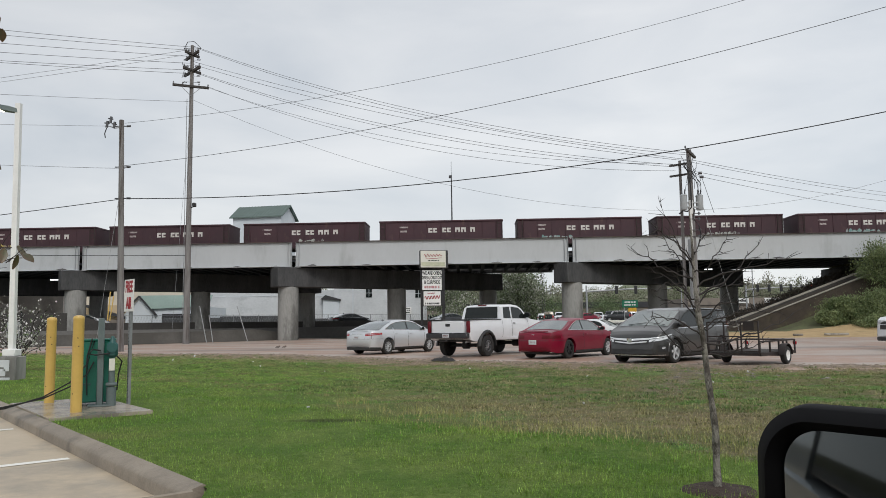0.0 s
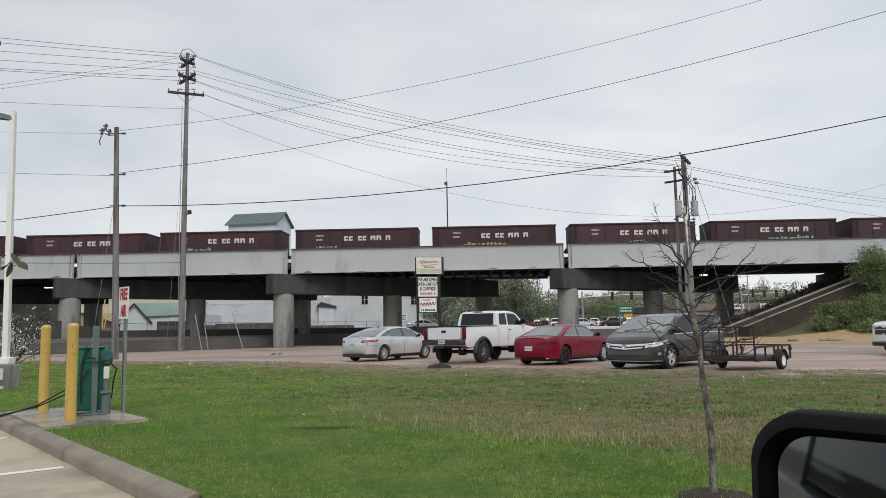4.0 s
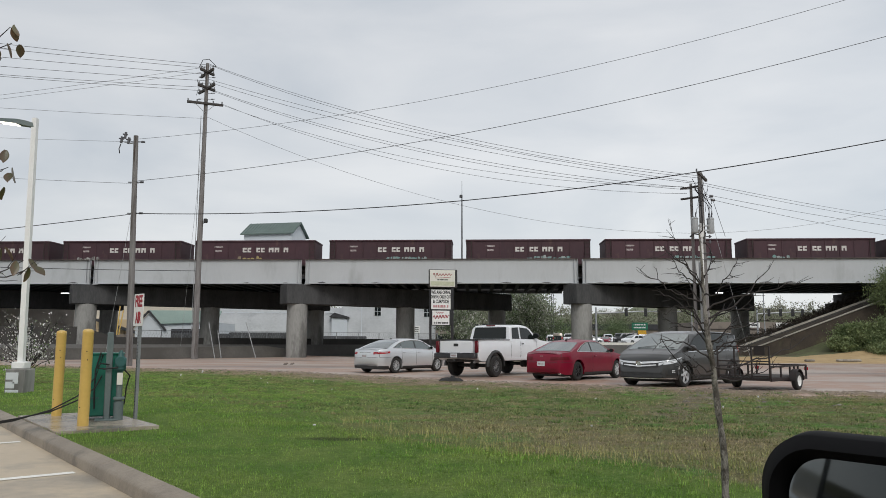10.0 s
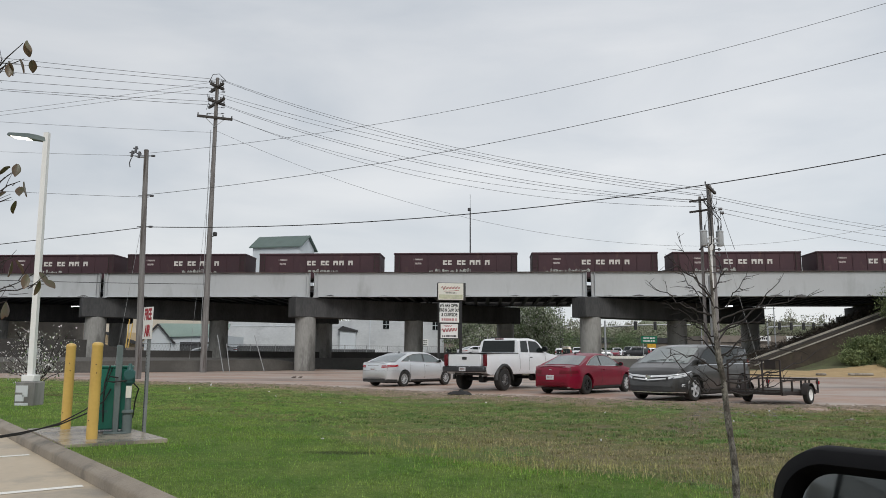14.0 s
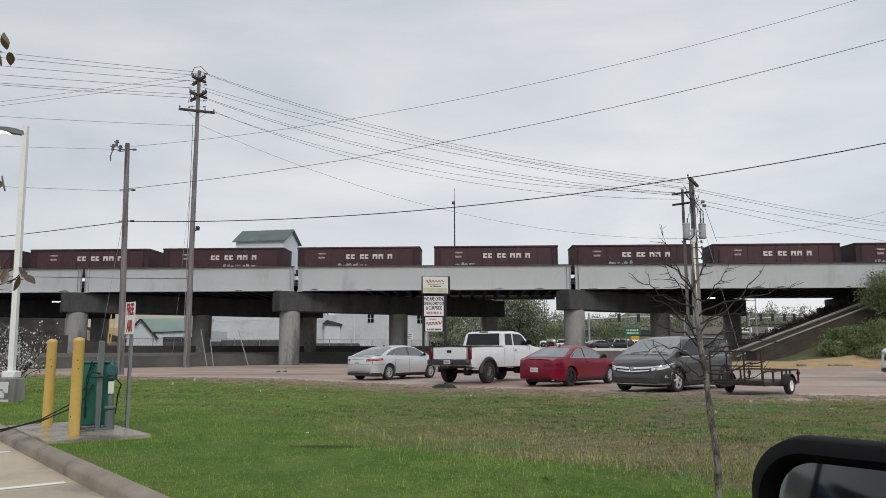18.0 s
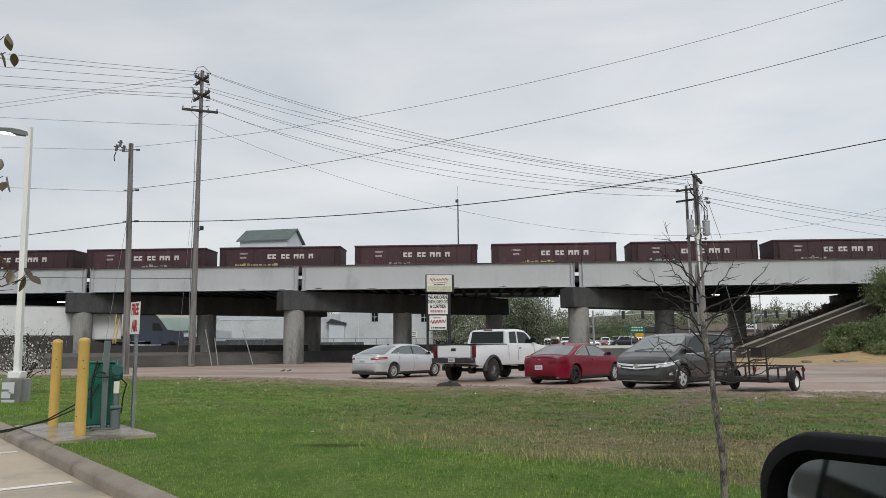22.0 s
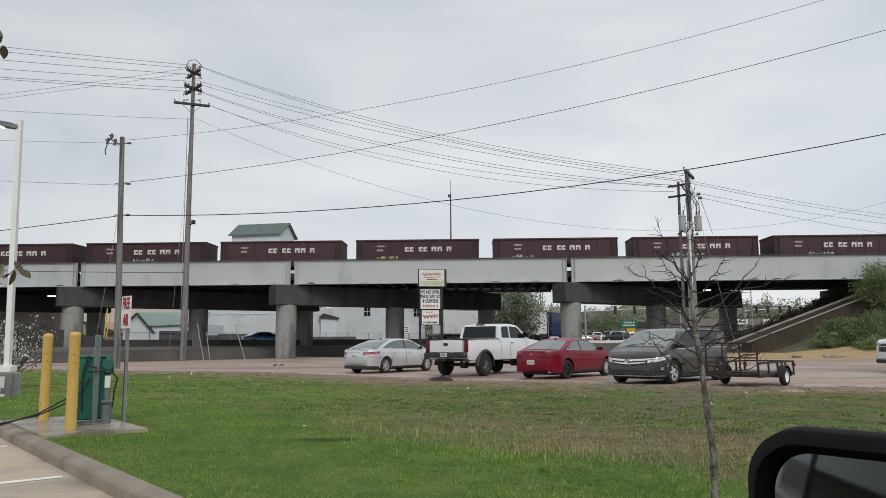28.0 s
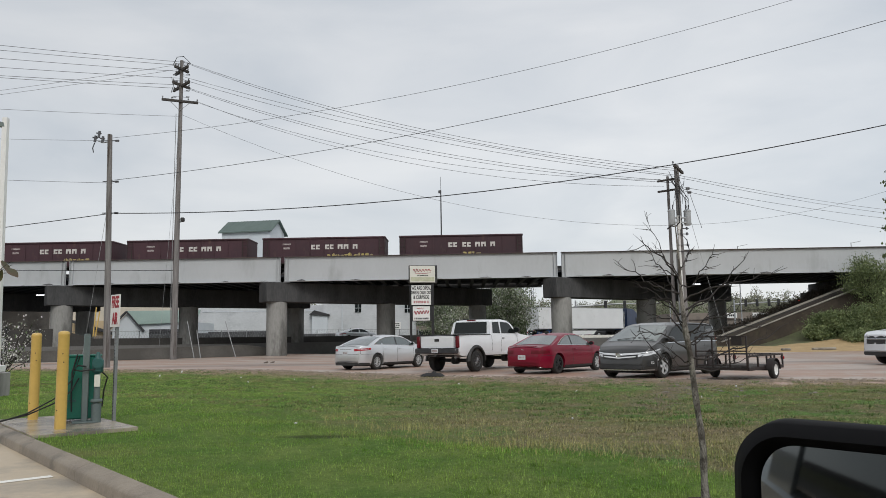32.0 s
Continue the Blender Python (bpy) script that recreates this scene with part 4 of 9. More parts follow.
# bents: three round columns and a long skew cap
UB = Vector((9.1, 6.0)).normalized()
col_mesh = cap_mesh = shoe = None
BENTS = [(-53.3, 66.9), (-31.55, 66.35), (-12.75, 65.45), (11.75, 64.35)]
for bx, by in BENTS:
    ang = math.degrees(math.atan2(UB.y, UB.x))
    bent = empty("bridge_bent", pose(bx, by, 0, 0, 0, ang), "stained concrete bent with three round columns", "bridge pier", "bents under the bridge", "structure")
    for k in range(3):
        m = pose(10.9 * k, 0, 0)
        if col_mesh is None:
            bm = nb()
            lathe(bm, [(0.88, -0.1), (0.88, 4.5), (0.86, 4.6)], 28, "z")
            col_mesh = part("column", bm, M_PIER, bent, "weathered round concrete column")
        else:
            share("column", col_mesh, bent, m)
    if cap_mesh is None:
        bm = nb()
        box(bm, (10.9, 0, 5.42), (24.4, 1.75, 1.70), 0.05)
        cap_mesh = part("cap_beam", bm, M_CAP, bent, "water stained concrete cap beam, toned dark for deck shade")
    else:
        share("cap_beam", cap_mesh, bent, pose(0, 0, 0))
    for d in (-0.36, 0.36):
        w = bridge.matrix_basis @ Vector((min(ENDS, key=lambda e: abs(e - bx)) + d, 0, 0))
        lm = bent.matrix_basis.inverted() @ Matrix.Translation((w.x, w.y, 6.265))
        if shoe is None:
            bm = nb()
            box(bm, (0, 0, 0.02), (0.5, 0.5, 0.05), 0.008)
            box(bm, (0, 0, 0.06), (0.3, 0.36, 0.06), 0.01)
            shoe = part("bearing_shoe", bm, M_GALV, bent)
            shoe.matrix_basis = lm
        else:
            share("bearing_shoe", shoe, bent, lm)

# strip lamps under the deck
M_TUBE = mat("lit_lamp_tube", (0.9, 0.9, 0.9), 0.4, scale=1, emit=((0.95, 0.98, 1.0), 2.2))
for x, ln in ((-34.0, 1.35), (24.9, 0.7)):
    tl = empty("strip_lamp", pose(x, 68.0, 5.66 if x < 0 else 5.85), "lit white strip lamp hung under the bridge deck", "lamp", "lamps under the bridge")
    bm = nb()
    box(bm, (0, 0, 0.06), (ln, 0.16, 0.05), 0.01)
    for e in (-0.4, 0.4):
        cyl(bm, (e * ln, 0, 0.08), (e * ln, 0, 0.9), 0.015, n=5)
    part("fixture", bm, M_PLASTIC, tl)
    bm = nb()
    cyl(bm, (-ln * 0.48, 0, 0.0), (ln * 0.48, 0, 0.0), 0.05, n=8)
    part("tube", bm, M_TUBE, tl, "lit white tube")

# embankments that carry the track past both ends
for nm, x0, x1 in (("rail_embankment_east", 39.5, 780), ("rail_embankment_west", -790, -75.2)):
    e = empty(nm, BR, "long ballasted railway embankment", "embankment", kind="structure")
    bm = nb()
    prism(bm, [(-1.0, -0.12), (14, -0.12), (13, 6.9), (0.3, 6.9)], x0, x1, "x")
    part("fill", bm, M_EARTH, e)
    bm = nb()
    for y in (1.78, 3.22):
        box(bm, ((x0 + x1) / 2, y, RAIL_Z - 0.08), (x1 - x0, 0.07, 0.16))
    part("rail", bm, M_WAGON_DARK, e)
    bm = nb()
    box(bm, ((x0 + x1) / 2, 2.5, 6.945), (x1 - x0, 3.4, 0.09))
    part("ballast", bm, M_BALLAST, e)

# abutment with its sloped paving, east end
abut = empty("bridge_abutment", BR, "dark sloped paving and abutment under the bridge end", "abutment", kind="structure")
bm = nb()
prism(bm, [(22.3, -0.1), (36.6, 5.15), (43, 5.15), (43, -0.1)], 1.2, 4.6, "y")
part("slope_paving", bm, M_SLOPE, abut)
bm = nb()
prism(bm, [(22.6, -0.1), (36.8, 5.0), (41, 5.0), (41, -0.1)], -1.4, 1.19, "y")
part("slope_earth", bm, M_SLOPE_EARTH, abut, "dark bare earth beside the paving")
bm = nb()
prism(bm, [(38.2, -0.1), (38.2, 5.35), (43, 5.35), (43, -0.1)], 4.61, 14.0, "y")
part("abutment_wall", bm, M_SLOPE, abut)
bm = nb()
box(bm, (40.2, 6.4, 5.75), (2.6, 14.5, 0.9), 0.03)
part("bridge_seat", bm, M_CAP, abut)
for k, (y, xa, za, xb, zb, r) in enumerate(((1.30, 22.3, -0.02, 36.6, 5.22, 0.08), (-1.38, 24.6, 0.62, 36.2, 4.95, 0.05))):
    bm = nb()
    a, b = Vector((xa, y, za)), Vector((xb, y, zb))
    d = (b - a).normalized()
    mm = Matrix.Rotation(-math.atan2(d.z, d.x), 4, "Y")
    box(bm, (a + b) / 2, ((b - a).length, 0.22, r * 2), 0.02, mm)
    part("slope_kerb", bm, M_STRIP, abut, "pale concrete edge strip down the slope")

# dead scrub along the top of the slope
r = np.random.default_rng(31)
n = 5200
f = r.random(n) ** 0.8
px = 23.2 + 13.8 * f
pos = np.stack([px + r.normal(0, 0.25, n), 3.3 + r.normal(0, 0.5, n), -0.1 + 0.367 * (px - 22.3) + np.abs(r.normal(0, 0.10 + 0.22 * f, n))], 1)
sv = np.stack([pos, pos + r.normal(0, 0.10, (n, 3)) + np.array((0, 0, 0.10)), pos + r.normal(0, 0.05, (n, 3))], 1).reshape(-1, 3)
scrub = mesh_from("slope_scrub", sv.tolist(), np.arange(3 * n).reshape(-1, 3).tolist(), mat("dead_scrub", (0.075, 0.058, 0.045), 0.95, c2=(0.04, 0.035, 0.028), scale=1.0, vary=0.4, island=True))
scrub.matrix_basis = BR
tagged(scrub, "dead brown scrub along the bridge slope", "scrub", kind="stuff")

# grassy and straw covered ground before the abutment
verts, faces = [], []
for i in range(61):
    for j in range(17):
        x, y = 9.5 + i * 0.9, 49.5 + j * 0.95
        t = max(0.0, min(1.0, (y - 50.5) / 13.0))
        u = max(0.0, min(1.0, (y - 55.0) / 8.5))
        k = max(0.0, min(1.0, (x - 25.0 - 0.25 * (y - 52)) / 9.0))
        z = 0.02 + 0.30 * min(1, t * 3) + (4.6 * u ** 1.2) * (k ** 1.2) + 0.05 * noise.noise(Vector((x * 0.7, y * 0.7, 2)))
        if j == 0:
            z = -0.08
        if y > 62.0 and k < 0.2:
            z = min(z, 0.3)
        verts.append((x, y, z))
for i in range(60):
    for j in range(16):
        a = i * 17 + j
        faces.append((a, a + 17, a + 18, a + 1))
near_f = [f for f in faces if verts[f[0]][1] < 56.2]
far_f = [f for f in faces if verts[f[0]][1] >= 56.2]
tagged(mesh_from("straw_verge", verts, near_f, M_STRAW, smooth=True), "strip of dry yellow straw grass by the lot", "verge", kind="structure")
tagged(mesh_from("grass_bank", verts, far_f, M_BANK, smooth=True), "green grass bank rising to the abutment", "bank", kind="structure")

# walls by the street: the near concrete barrier, the low dark far wall, the brown retaining wall
bm = nb()
BAR = [(-62, 38.5), (-45, 46.5), (-34, 52.2), (-21.5, 58.8), (-15.5, 65.5), (-13.2, 71.5)]
rings = []
for k, (x, y) in enumerate(BAR):
    a, b = Vector(BAR[max(0, k - 1)]), Vector(BAR[min(len(BAR) - 1, k + 1)])
    n = Vector(((b - a).y, -(b - a).x)).normalized()
    top = (0.75, 0.75, 0.77, 0.88, 0.98, 0.45)[k]
    rings.append([(x + n.x * h, y + n.y * h, z) for h, z in ((-0.28, -0.1), (-0.13, top - 0.03), (-0.09, top), (0.09, top), (0.13, top - 0.03), (0.20, 0.35), (0.34, 0.14), (0.36, -0.1))])
loft(bm, rings)
tagged(part("barrier_wall", bm, M_WALL_CONC), "dirty grey concrete road barrier along the lot", "barrier", kind="structure")
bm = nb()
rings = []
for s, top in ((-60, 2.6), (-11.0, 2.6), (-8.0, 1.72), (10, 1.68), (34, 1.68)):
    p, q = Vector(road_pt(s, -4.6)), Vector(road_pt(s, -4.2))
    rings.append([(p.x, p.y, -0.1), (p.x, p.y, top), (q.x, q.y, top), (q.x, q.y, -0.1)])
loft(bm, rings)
tagged(part("median_wall", bm, mat("dark_wall", (0.045, 0.042, 0.04), 0.9, c2=(0.065, 0.06, 0.055), scale=0.6)), "low dark concrete wall beside the street", "wall", kind="structure")
bm = nb()
prism(bm, [(-95, 62), (-40.5, 82.5), (-40.9, 83.6), (-95.4, 63.1)], -0.1, 5.2)
tagged(part("retaining_wall", bm, M_RETAIN), "tall pale brown retaining wall beyond the bridge", "wall", kind="structure")

# ---- the train ----
PITCH, BODY, W_TOP = 12.08, 10.85, 10.29 - RAIL_Z


def wagon():
    """An open-top hopper wagon; x runs along the track, the origin is at its middle on the rails."""
    w = empty("hopper_wagon", pose(0, 0, 0), "maroon steel open-top hopper wagon with white lettering blocks", "train wagon", "wagons of the train")
    h, hw, z0 = BODY / 2, 1.5, 1.15
    bm = nb()
    prism(bm, [(-h + 0.9, z0 - 0.2), (h - 0.9, z0 - 0.2), (h - 0.02, z0 + 0.1), (h - 0.02, W_TOP), (-h + 0.02, W_TOP), (-h + 0.02, z0 + 0.1)], -hw, hw, "y")
    part("hopper_body", bm, M_WAGON, w)
    bm = nb()
    for s in (-1, 1):
        box(bm, (0, s * (hw + 0.03), W_TOP - 0.06), (BODY, 0.12, 0.13), 0.015)
    for s in (-1, 1):
        box(bm, (s * (h - 0.03), 0, W_TOP - 0.06), (0.12, 2 * hw, 0.13), 0.015)
    part("top_rail", bm, M_WAGON, w)
    bm = nb()
    box(bm, (0, 0, W_TOP - 0.02), (BODY - 0.3, 2 * hw - 0.2, 0.06))
    part("load", bm, M_WAGON_DARK, w, "dark stone load")
    bm = nb()
    box(bm, (0, 0, (z0 + W_TOP) / 2 + 0.1), (0.07, 0.034, W_TOP - z0 - 0.3), 0.01)
    post = part("side_post", bm, M_WAGON, w)
    post.matrix_basis = pose(-h + 0.6, -hw - 0.02, 0)
    for k in range(9):
        x = -h + 0.6 + k * (BODY - 1.2) / 8
        for s in (-1, 1):
            if not (k == 0 and s < 0):
                share("side_post", post, w, pose(x, s * (hw + 0.02), 0))
    bm = nb()
    for s in (-1, 1):
        box(bm, (0, s * (hw - 0.1), 0.98), (BODY + 0.3, 0.12, 0.3), 0.01)
    box(bm, (0, 0, 0.95), (BODY + 0.6, 0.5, 0.35), 0.02)
    part("sill", bm, M_WAGON_DARK, w)
    lad = None
    for sx in (-1, 1):
        for sy in (-1, 1):
            if lad is None:
                bm = nb()
                for k in range(6):
                    box(bm, (0, 0, 1.2 + 0.33 * k), (0.42, 0.03, 0.03))
                for d in (-0.21, 0.21):
                    box(bm, (d, 0, 2.0), (0.04, 0.04, 2.1))
                lad = part("ladder", bm, M_WAGON_DARK, w)
                lad.matrix_basis = pose(sx * (h - 0.28), sy * (hw + 0.09), 0)
            else:
                share("ladder", lad, w, pose(sx * (h - 0.28), sy * (hw + 0.09), 0))
    for s in (-1, 1):
        bm = nb()
        cyl(bm, (s * (h + 0.1), 0, 0.85), (s * (PITCH / 2 - 0.02), 0, 0.85), 0.11, n=8)
        part("coupler", bm, M_WAGON_DARK, w)
    wheel = None
    for s in (-1, 1):
        bm = nb()
        for y in (-1, 1):
            box(bm, (s * (h - 1.7), y * 0.98, 0.52), (2.3, 0.14, 0.28), 0.04)
        box(bm, (s * (h - 1.7), 0, 0.6), (0.4, 2.1, 0.3), 0.03)
        bogie = part("bogie", bm, M_WAGON_DARK, w)
        for d in (-0.86, 0.86):
            for y in (-0.76, 0.76):
                m = pose(s * (h - 1.7) + d, y, 0.42)
                if wheel is None:
                    bm = nb()
                    lathe(bm, [(0.05, -0.07), (0.42, -0.07), (0.42, 0.05), (0.45, 0.07), (0.05, 0.07)], 16)
                    wheel = part("wheel", bm, M_WAGON_DARK, bogie)
                    wheel.matrix_basis = m
                else:
                    share("wheel", wheel, bogie, m)
    # company lettering as plain white notched blocks, reporting marks as bars
    for f0, f1 in ((0.398, 0.431), (0.438, 0.468), (0.512, 0.543), (0.550, 0.580), (0.612, 0.654), (0.663, 0.701), (0.737, 0.775)):
        a, b, zc, hh = -h + f0 * BODY, -h + f1 * BODY, W_TOP - 0.86, 0.205
        m = a + (b - a) * 0.42
        bm = nb()
        shape = [(a, zc - hh), (b, zc - hh), (b, zc - 0.07), (m, zc - 0.07), (m, zc + 0.05), (b, zc + 0.05), (b, zc + hh), (a, zc + hh)]
        if f0 > 0.6:
            w1 = (b - a) * 0.34
            shape = [(a, zc - hh), (a + w1, zc - hh), (a + w1, zc + 0.02), (b - w1, zc + 0.02), (b - w1, zc - hh), (b, zc - hh), (b, zc + hh), (a, zc + hh)]
        prism(bm, shape, -hw - 0.019, -hw - 0.006, "y")
        part("lettering_block", bm, M_WHITE_LET, w, "white stencilled block")
    for f0, f1, dz, hh in ((0.160, 0.232, -0.57, 0.13), (0.170, 0.222, -0.93, 0.16)):
        bm = nb()
        box(bm, (-h + (f0 + f1) / 2 * BODY, -hw - 0.012, W_TOP + dz), ((f1 - f0) * BODY, 0.012, hh))
        part("reporting_mark", bm, M_MARK, w, "faded white mark bar")
    return w


LAST = [(0, 635.45), (6, 516.2), (9, 456.7), (13, 377.2), (19, 257.7), (23, 177.8), (28, 77.8), (31, 18.08), (32, -2.1)]
TRACK_Y = 2.5
N_WAGONS = 58
first_wagon = wagon()
WAGONS = []
graf = [mat("graffiti_" + n, c, 0.6, c2=c2, scale=3, amount=0.8) for n, c, c2 in (
    ("pale", (0.42, 0.44, 0.40), (0.12, 0.10, 0.10)), ("yellow", (0.50, 0.40, 0.12), (0.25, 0.2, 0.14)), ("teal", (0.16, 0.30, 0.28), (0.35, 0.37, 0.36)))]
for k in range(N_WAGONS):
    ob = first_wagon if k == 0 else copy_thing(first_wagon, pose(0, 0, 0))
    WAGONS.append(ob)
rg = random.Random(5)
for k, ob in enumerate(WAGONS):
    if rg.random() < 0.85:
        style = rg.choice((0, 0, 1, 2))
        x, n = rg.uniform(-4.2, 1.5), rg.randint(4, 11)
        for i in range(n):
            w0 = rg.uniform(0.25, 0.5)
            zc, hh = 1.46 + rg.uniform(0, 0.12), rg.uniform(0.07, 0.26)
            pts = []
            for q in range(8):
                a = 2 * math.pi * q / 8
                rr = rg.uniform(0.6, 1.1)
                pts.append((x + w0 * 0.5 * math.cos(a) * rr, zc + hh * math.sin(a) * rr))
            bm = nb()
            prism(bm, pts, -1.518, -1.508, "y")
            part("graffiti_patch", bm, graf[style], ob, "sprayed graffiti shape")
            x += w0 * 0.95

# ---- vehicles ----


class Car:
    """The skin of a car from its side outline: x forward, y to the left, z up, origin on the ground between the axles."""

    def __init__(self, length, width, top, belt, xf, xr, rw, sill=0.24, tumble=0.32, arch=0.07, xc=0.0, end=0.13, bow=0.17):
        self.bw = bow
        self.L, self.W, self.top, self.belt0, self.xf, self.xr, self.rw = length, width, top, belt, xf, xr, rw
        self.sill, self.tumble, self.arch, self.xc, self.end = sill, tumble, arch, xc, end
        self.x0, self.x1 = top[0][0], top[-1][0]

    def bend(self, x, y):
        """Rounds nose and tail as seen from above."""
        u = (x - (self.x0 + self.x1) / 2) / (self.L / 2)
        e = max(0.0, (abs(u) - 0.68) / 0.32)
        return x - math.copysign(1, u) * self.bw * e ** 1.6 * min(1.0, abs(y) / (self.W / 2)) ** 2.8

    def zt(self, x):
        return pw(self.top, x)

    def zb(self, x):
        return min(pw(self.belt0, x), self.zt(x) - 0.05)

    def hw(self, x):
        e = max(0.0, (abs((x - (self.x0 + self.x1) / 2) / (self.L / 2)) - 0.66) / 0.34)
        return self.W / 2 * (1 - self.end * e ** 3.2)

    def zbot(self, x):
        z = self.sill
        for xw in (self.xf, self.xr):
            r = self.rw + self.arch
            if abs(x - xw) < r:
                z = max(z, self.rw + math.sqrt(r * r - (x - xw) ** 2))
        e = max(0.0, abs((x - (self.x0 + self.x1) / 2) / (self.L / 2)) - 0.9)
        return min(z + e * 0.6, self.zt(x) - 0.12)

    def ys(self, x, z):
        zb, w = self.zb(x), self.hw(x)
        if z <= zb:
            t = (z - self.sill) / max(0.1, zb - self.sill)
            return w - 0.06 * max(0.0, 0.3 - t) / 0.3 - 0.035 * max(0.0, (t - 0.55) / 0.45) ** 1.5
        return w - 0.035 - self.tumble * (z - zb)

    def ring(self, x):
        zt, zb, z0 = self.zt(x), self.zb(x), self.zbot(x)
        side = []
        for f in (0.0, 0.12, 0.35, 0.6, 0.85, 1.0):
            z = z0 + (zb - z0) * f
            side.append((self.ys(x, z), z))
        for f in (0.45, 0.86):
            z = zb + (zt - zb) * f
            side.append((self.ys(x, z), z))
        yt = self.yt(x)
        for f in (1.0, 0.6, 0.0):
            side.append((yt * f, zt - 0.03 * f * f))
        left = [(self.bend(x, y), y, z) for y, z in side]
        right = [(self.bend(x, y), -y, z) for y, z in side[:-1]]
        y0 = side[0][0] - 0.1
        return [(self.bend(x, y0), y0, z0 + 0.02)] + left + right[::-1] + [(self.bend(x, y0), -y0, z0 + 0.02)]

    def yt(self, x):
        return max(0.2, self.ys(x, self.zt(x)) - 0.055)

    def body(self):
        xs = {self.x0, self.x1} | {p[0] for p in self.top}
        n = 56
        xs |= {self.x0 + (self.x1 - self.x0) * i / n for i in range(n + 1)}
        for xw in (self.xf, self.xr):
            r = self.rw + self.arch
            xs |= {xw - r, xw + r} | {xw + r * math.cos(math.pi * i / 10) for i in range(11)}
        xs = sorted(xs)
        keep = [xs[0]]
        for x in xs[1:]:
            if x - keep[-1] > 0.008:
                keep.append(x)
        bm = nb()
        return loft(bm, [self.ring(x) for x in keep])

    def side_panel(self, poly, s, off=0.006):
        bm = nb()
        out = [bm.verts.new((self.bend(x, self.ys(x, z)), s * (self.ys(x, z) + off), z)) for x, z in poly]
        bm.faces.new(out)
        return bm

    def outline(self, poly, s, r=0.011, off=0.008):
        bm = nb()
        tube(bm, [(x, s * (self.ys(x, z) + off), z) for x, z in list(poly) + [poly[0]]], r, 5)
        return bm

    def strip(self, x0, x1, z0f, z1f, s, off=0.012, n=12):
        """A strip along the side between two heights (functions or numbers)."""
        f0 = z0f if callable(z0f) else (lambda x: z0f)
        f1 = z1f if callable(z1f) else (lambda x: z1f)
        bm = nb()
        rings = []
        for i in range(n + 1):
            x = x0 + (x1 - x0) * i / n
            a, b = f0(x), f1(x)
            rings.append([(x, s * (self.ys(x, a) - 0.02), a), (x, s * (self.ys(x, a) + off), a), (x, s * (self.ys(x, b) + off), b), (x, s * (self.ys(x, b) - 0.02), b)])
        return loft(bm, rings)

    def top_panel(self, xa, xb, frac=0.92, off=0.006, n=8, frac_b=None):
        bm = nb()
        fb = frac if frac_b is None else frac_b
        rows = []
        for i in range(n + 1):
            x = xa + (xb - xa) * i / n
            fr = frac + (fb - frac) * i / n
            rows.append([(x, self.yt(x) * fr * k / 4, self.zt(x) - 0.03 * (fr * k / 4) ** 2 + off) for k in range(-4, 5)])
        return loft(bm, rows, cap=False, closed=False)

    def face_x(self, z, end):
        xs = [self.x0 + (self.x1 - self.x0) * i / 400 for i in range(401)]
        if end > 0:
            xs = xs[::-1]
        for x in xs:
            if self.zt(x) - 0.02 >= z:
                return x
        return xs[0]

    def wrap(self, end, s0, s1, z0, z1, off=0.01, n=10, side=1, z0b=None, z1b=None):
        """A patch round the nose or tail; s runs from the middle of the face outwards and on along the side."""
        bm = nb()
        z0b, z1b = (z0 if z0b is None else z0b), (z1 if z1b is None else z1b)

        def at(s, z):
            xf = self.face_x(z, end)
            yc = self.ys(xf, z)
            if s <= yc:
                return (self.bend(xf, s) + end * off, side * s, z)
            d = s - yc
            x = xf - end * d
            return (self.bend(x, self.ys(x, z)), side * (self.ys(x, z) + off), z)
        rows = []
        for i in range(n + 1):
            f = i / n
            s = s0 + (s1 - s0) * f
            a, b = z0 + (z0b - z0) * f, z1 + (z1b - z1) * f
            rows.append([at(s, a + (b - a) * k / 3) for k in range(4)])
        return loft(bm, rows, cap=False, closed=False)


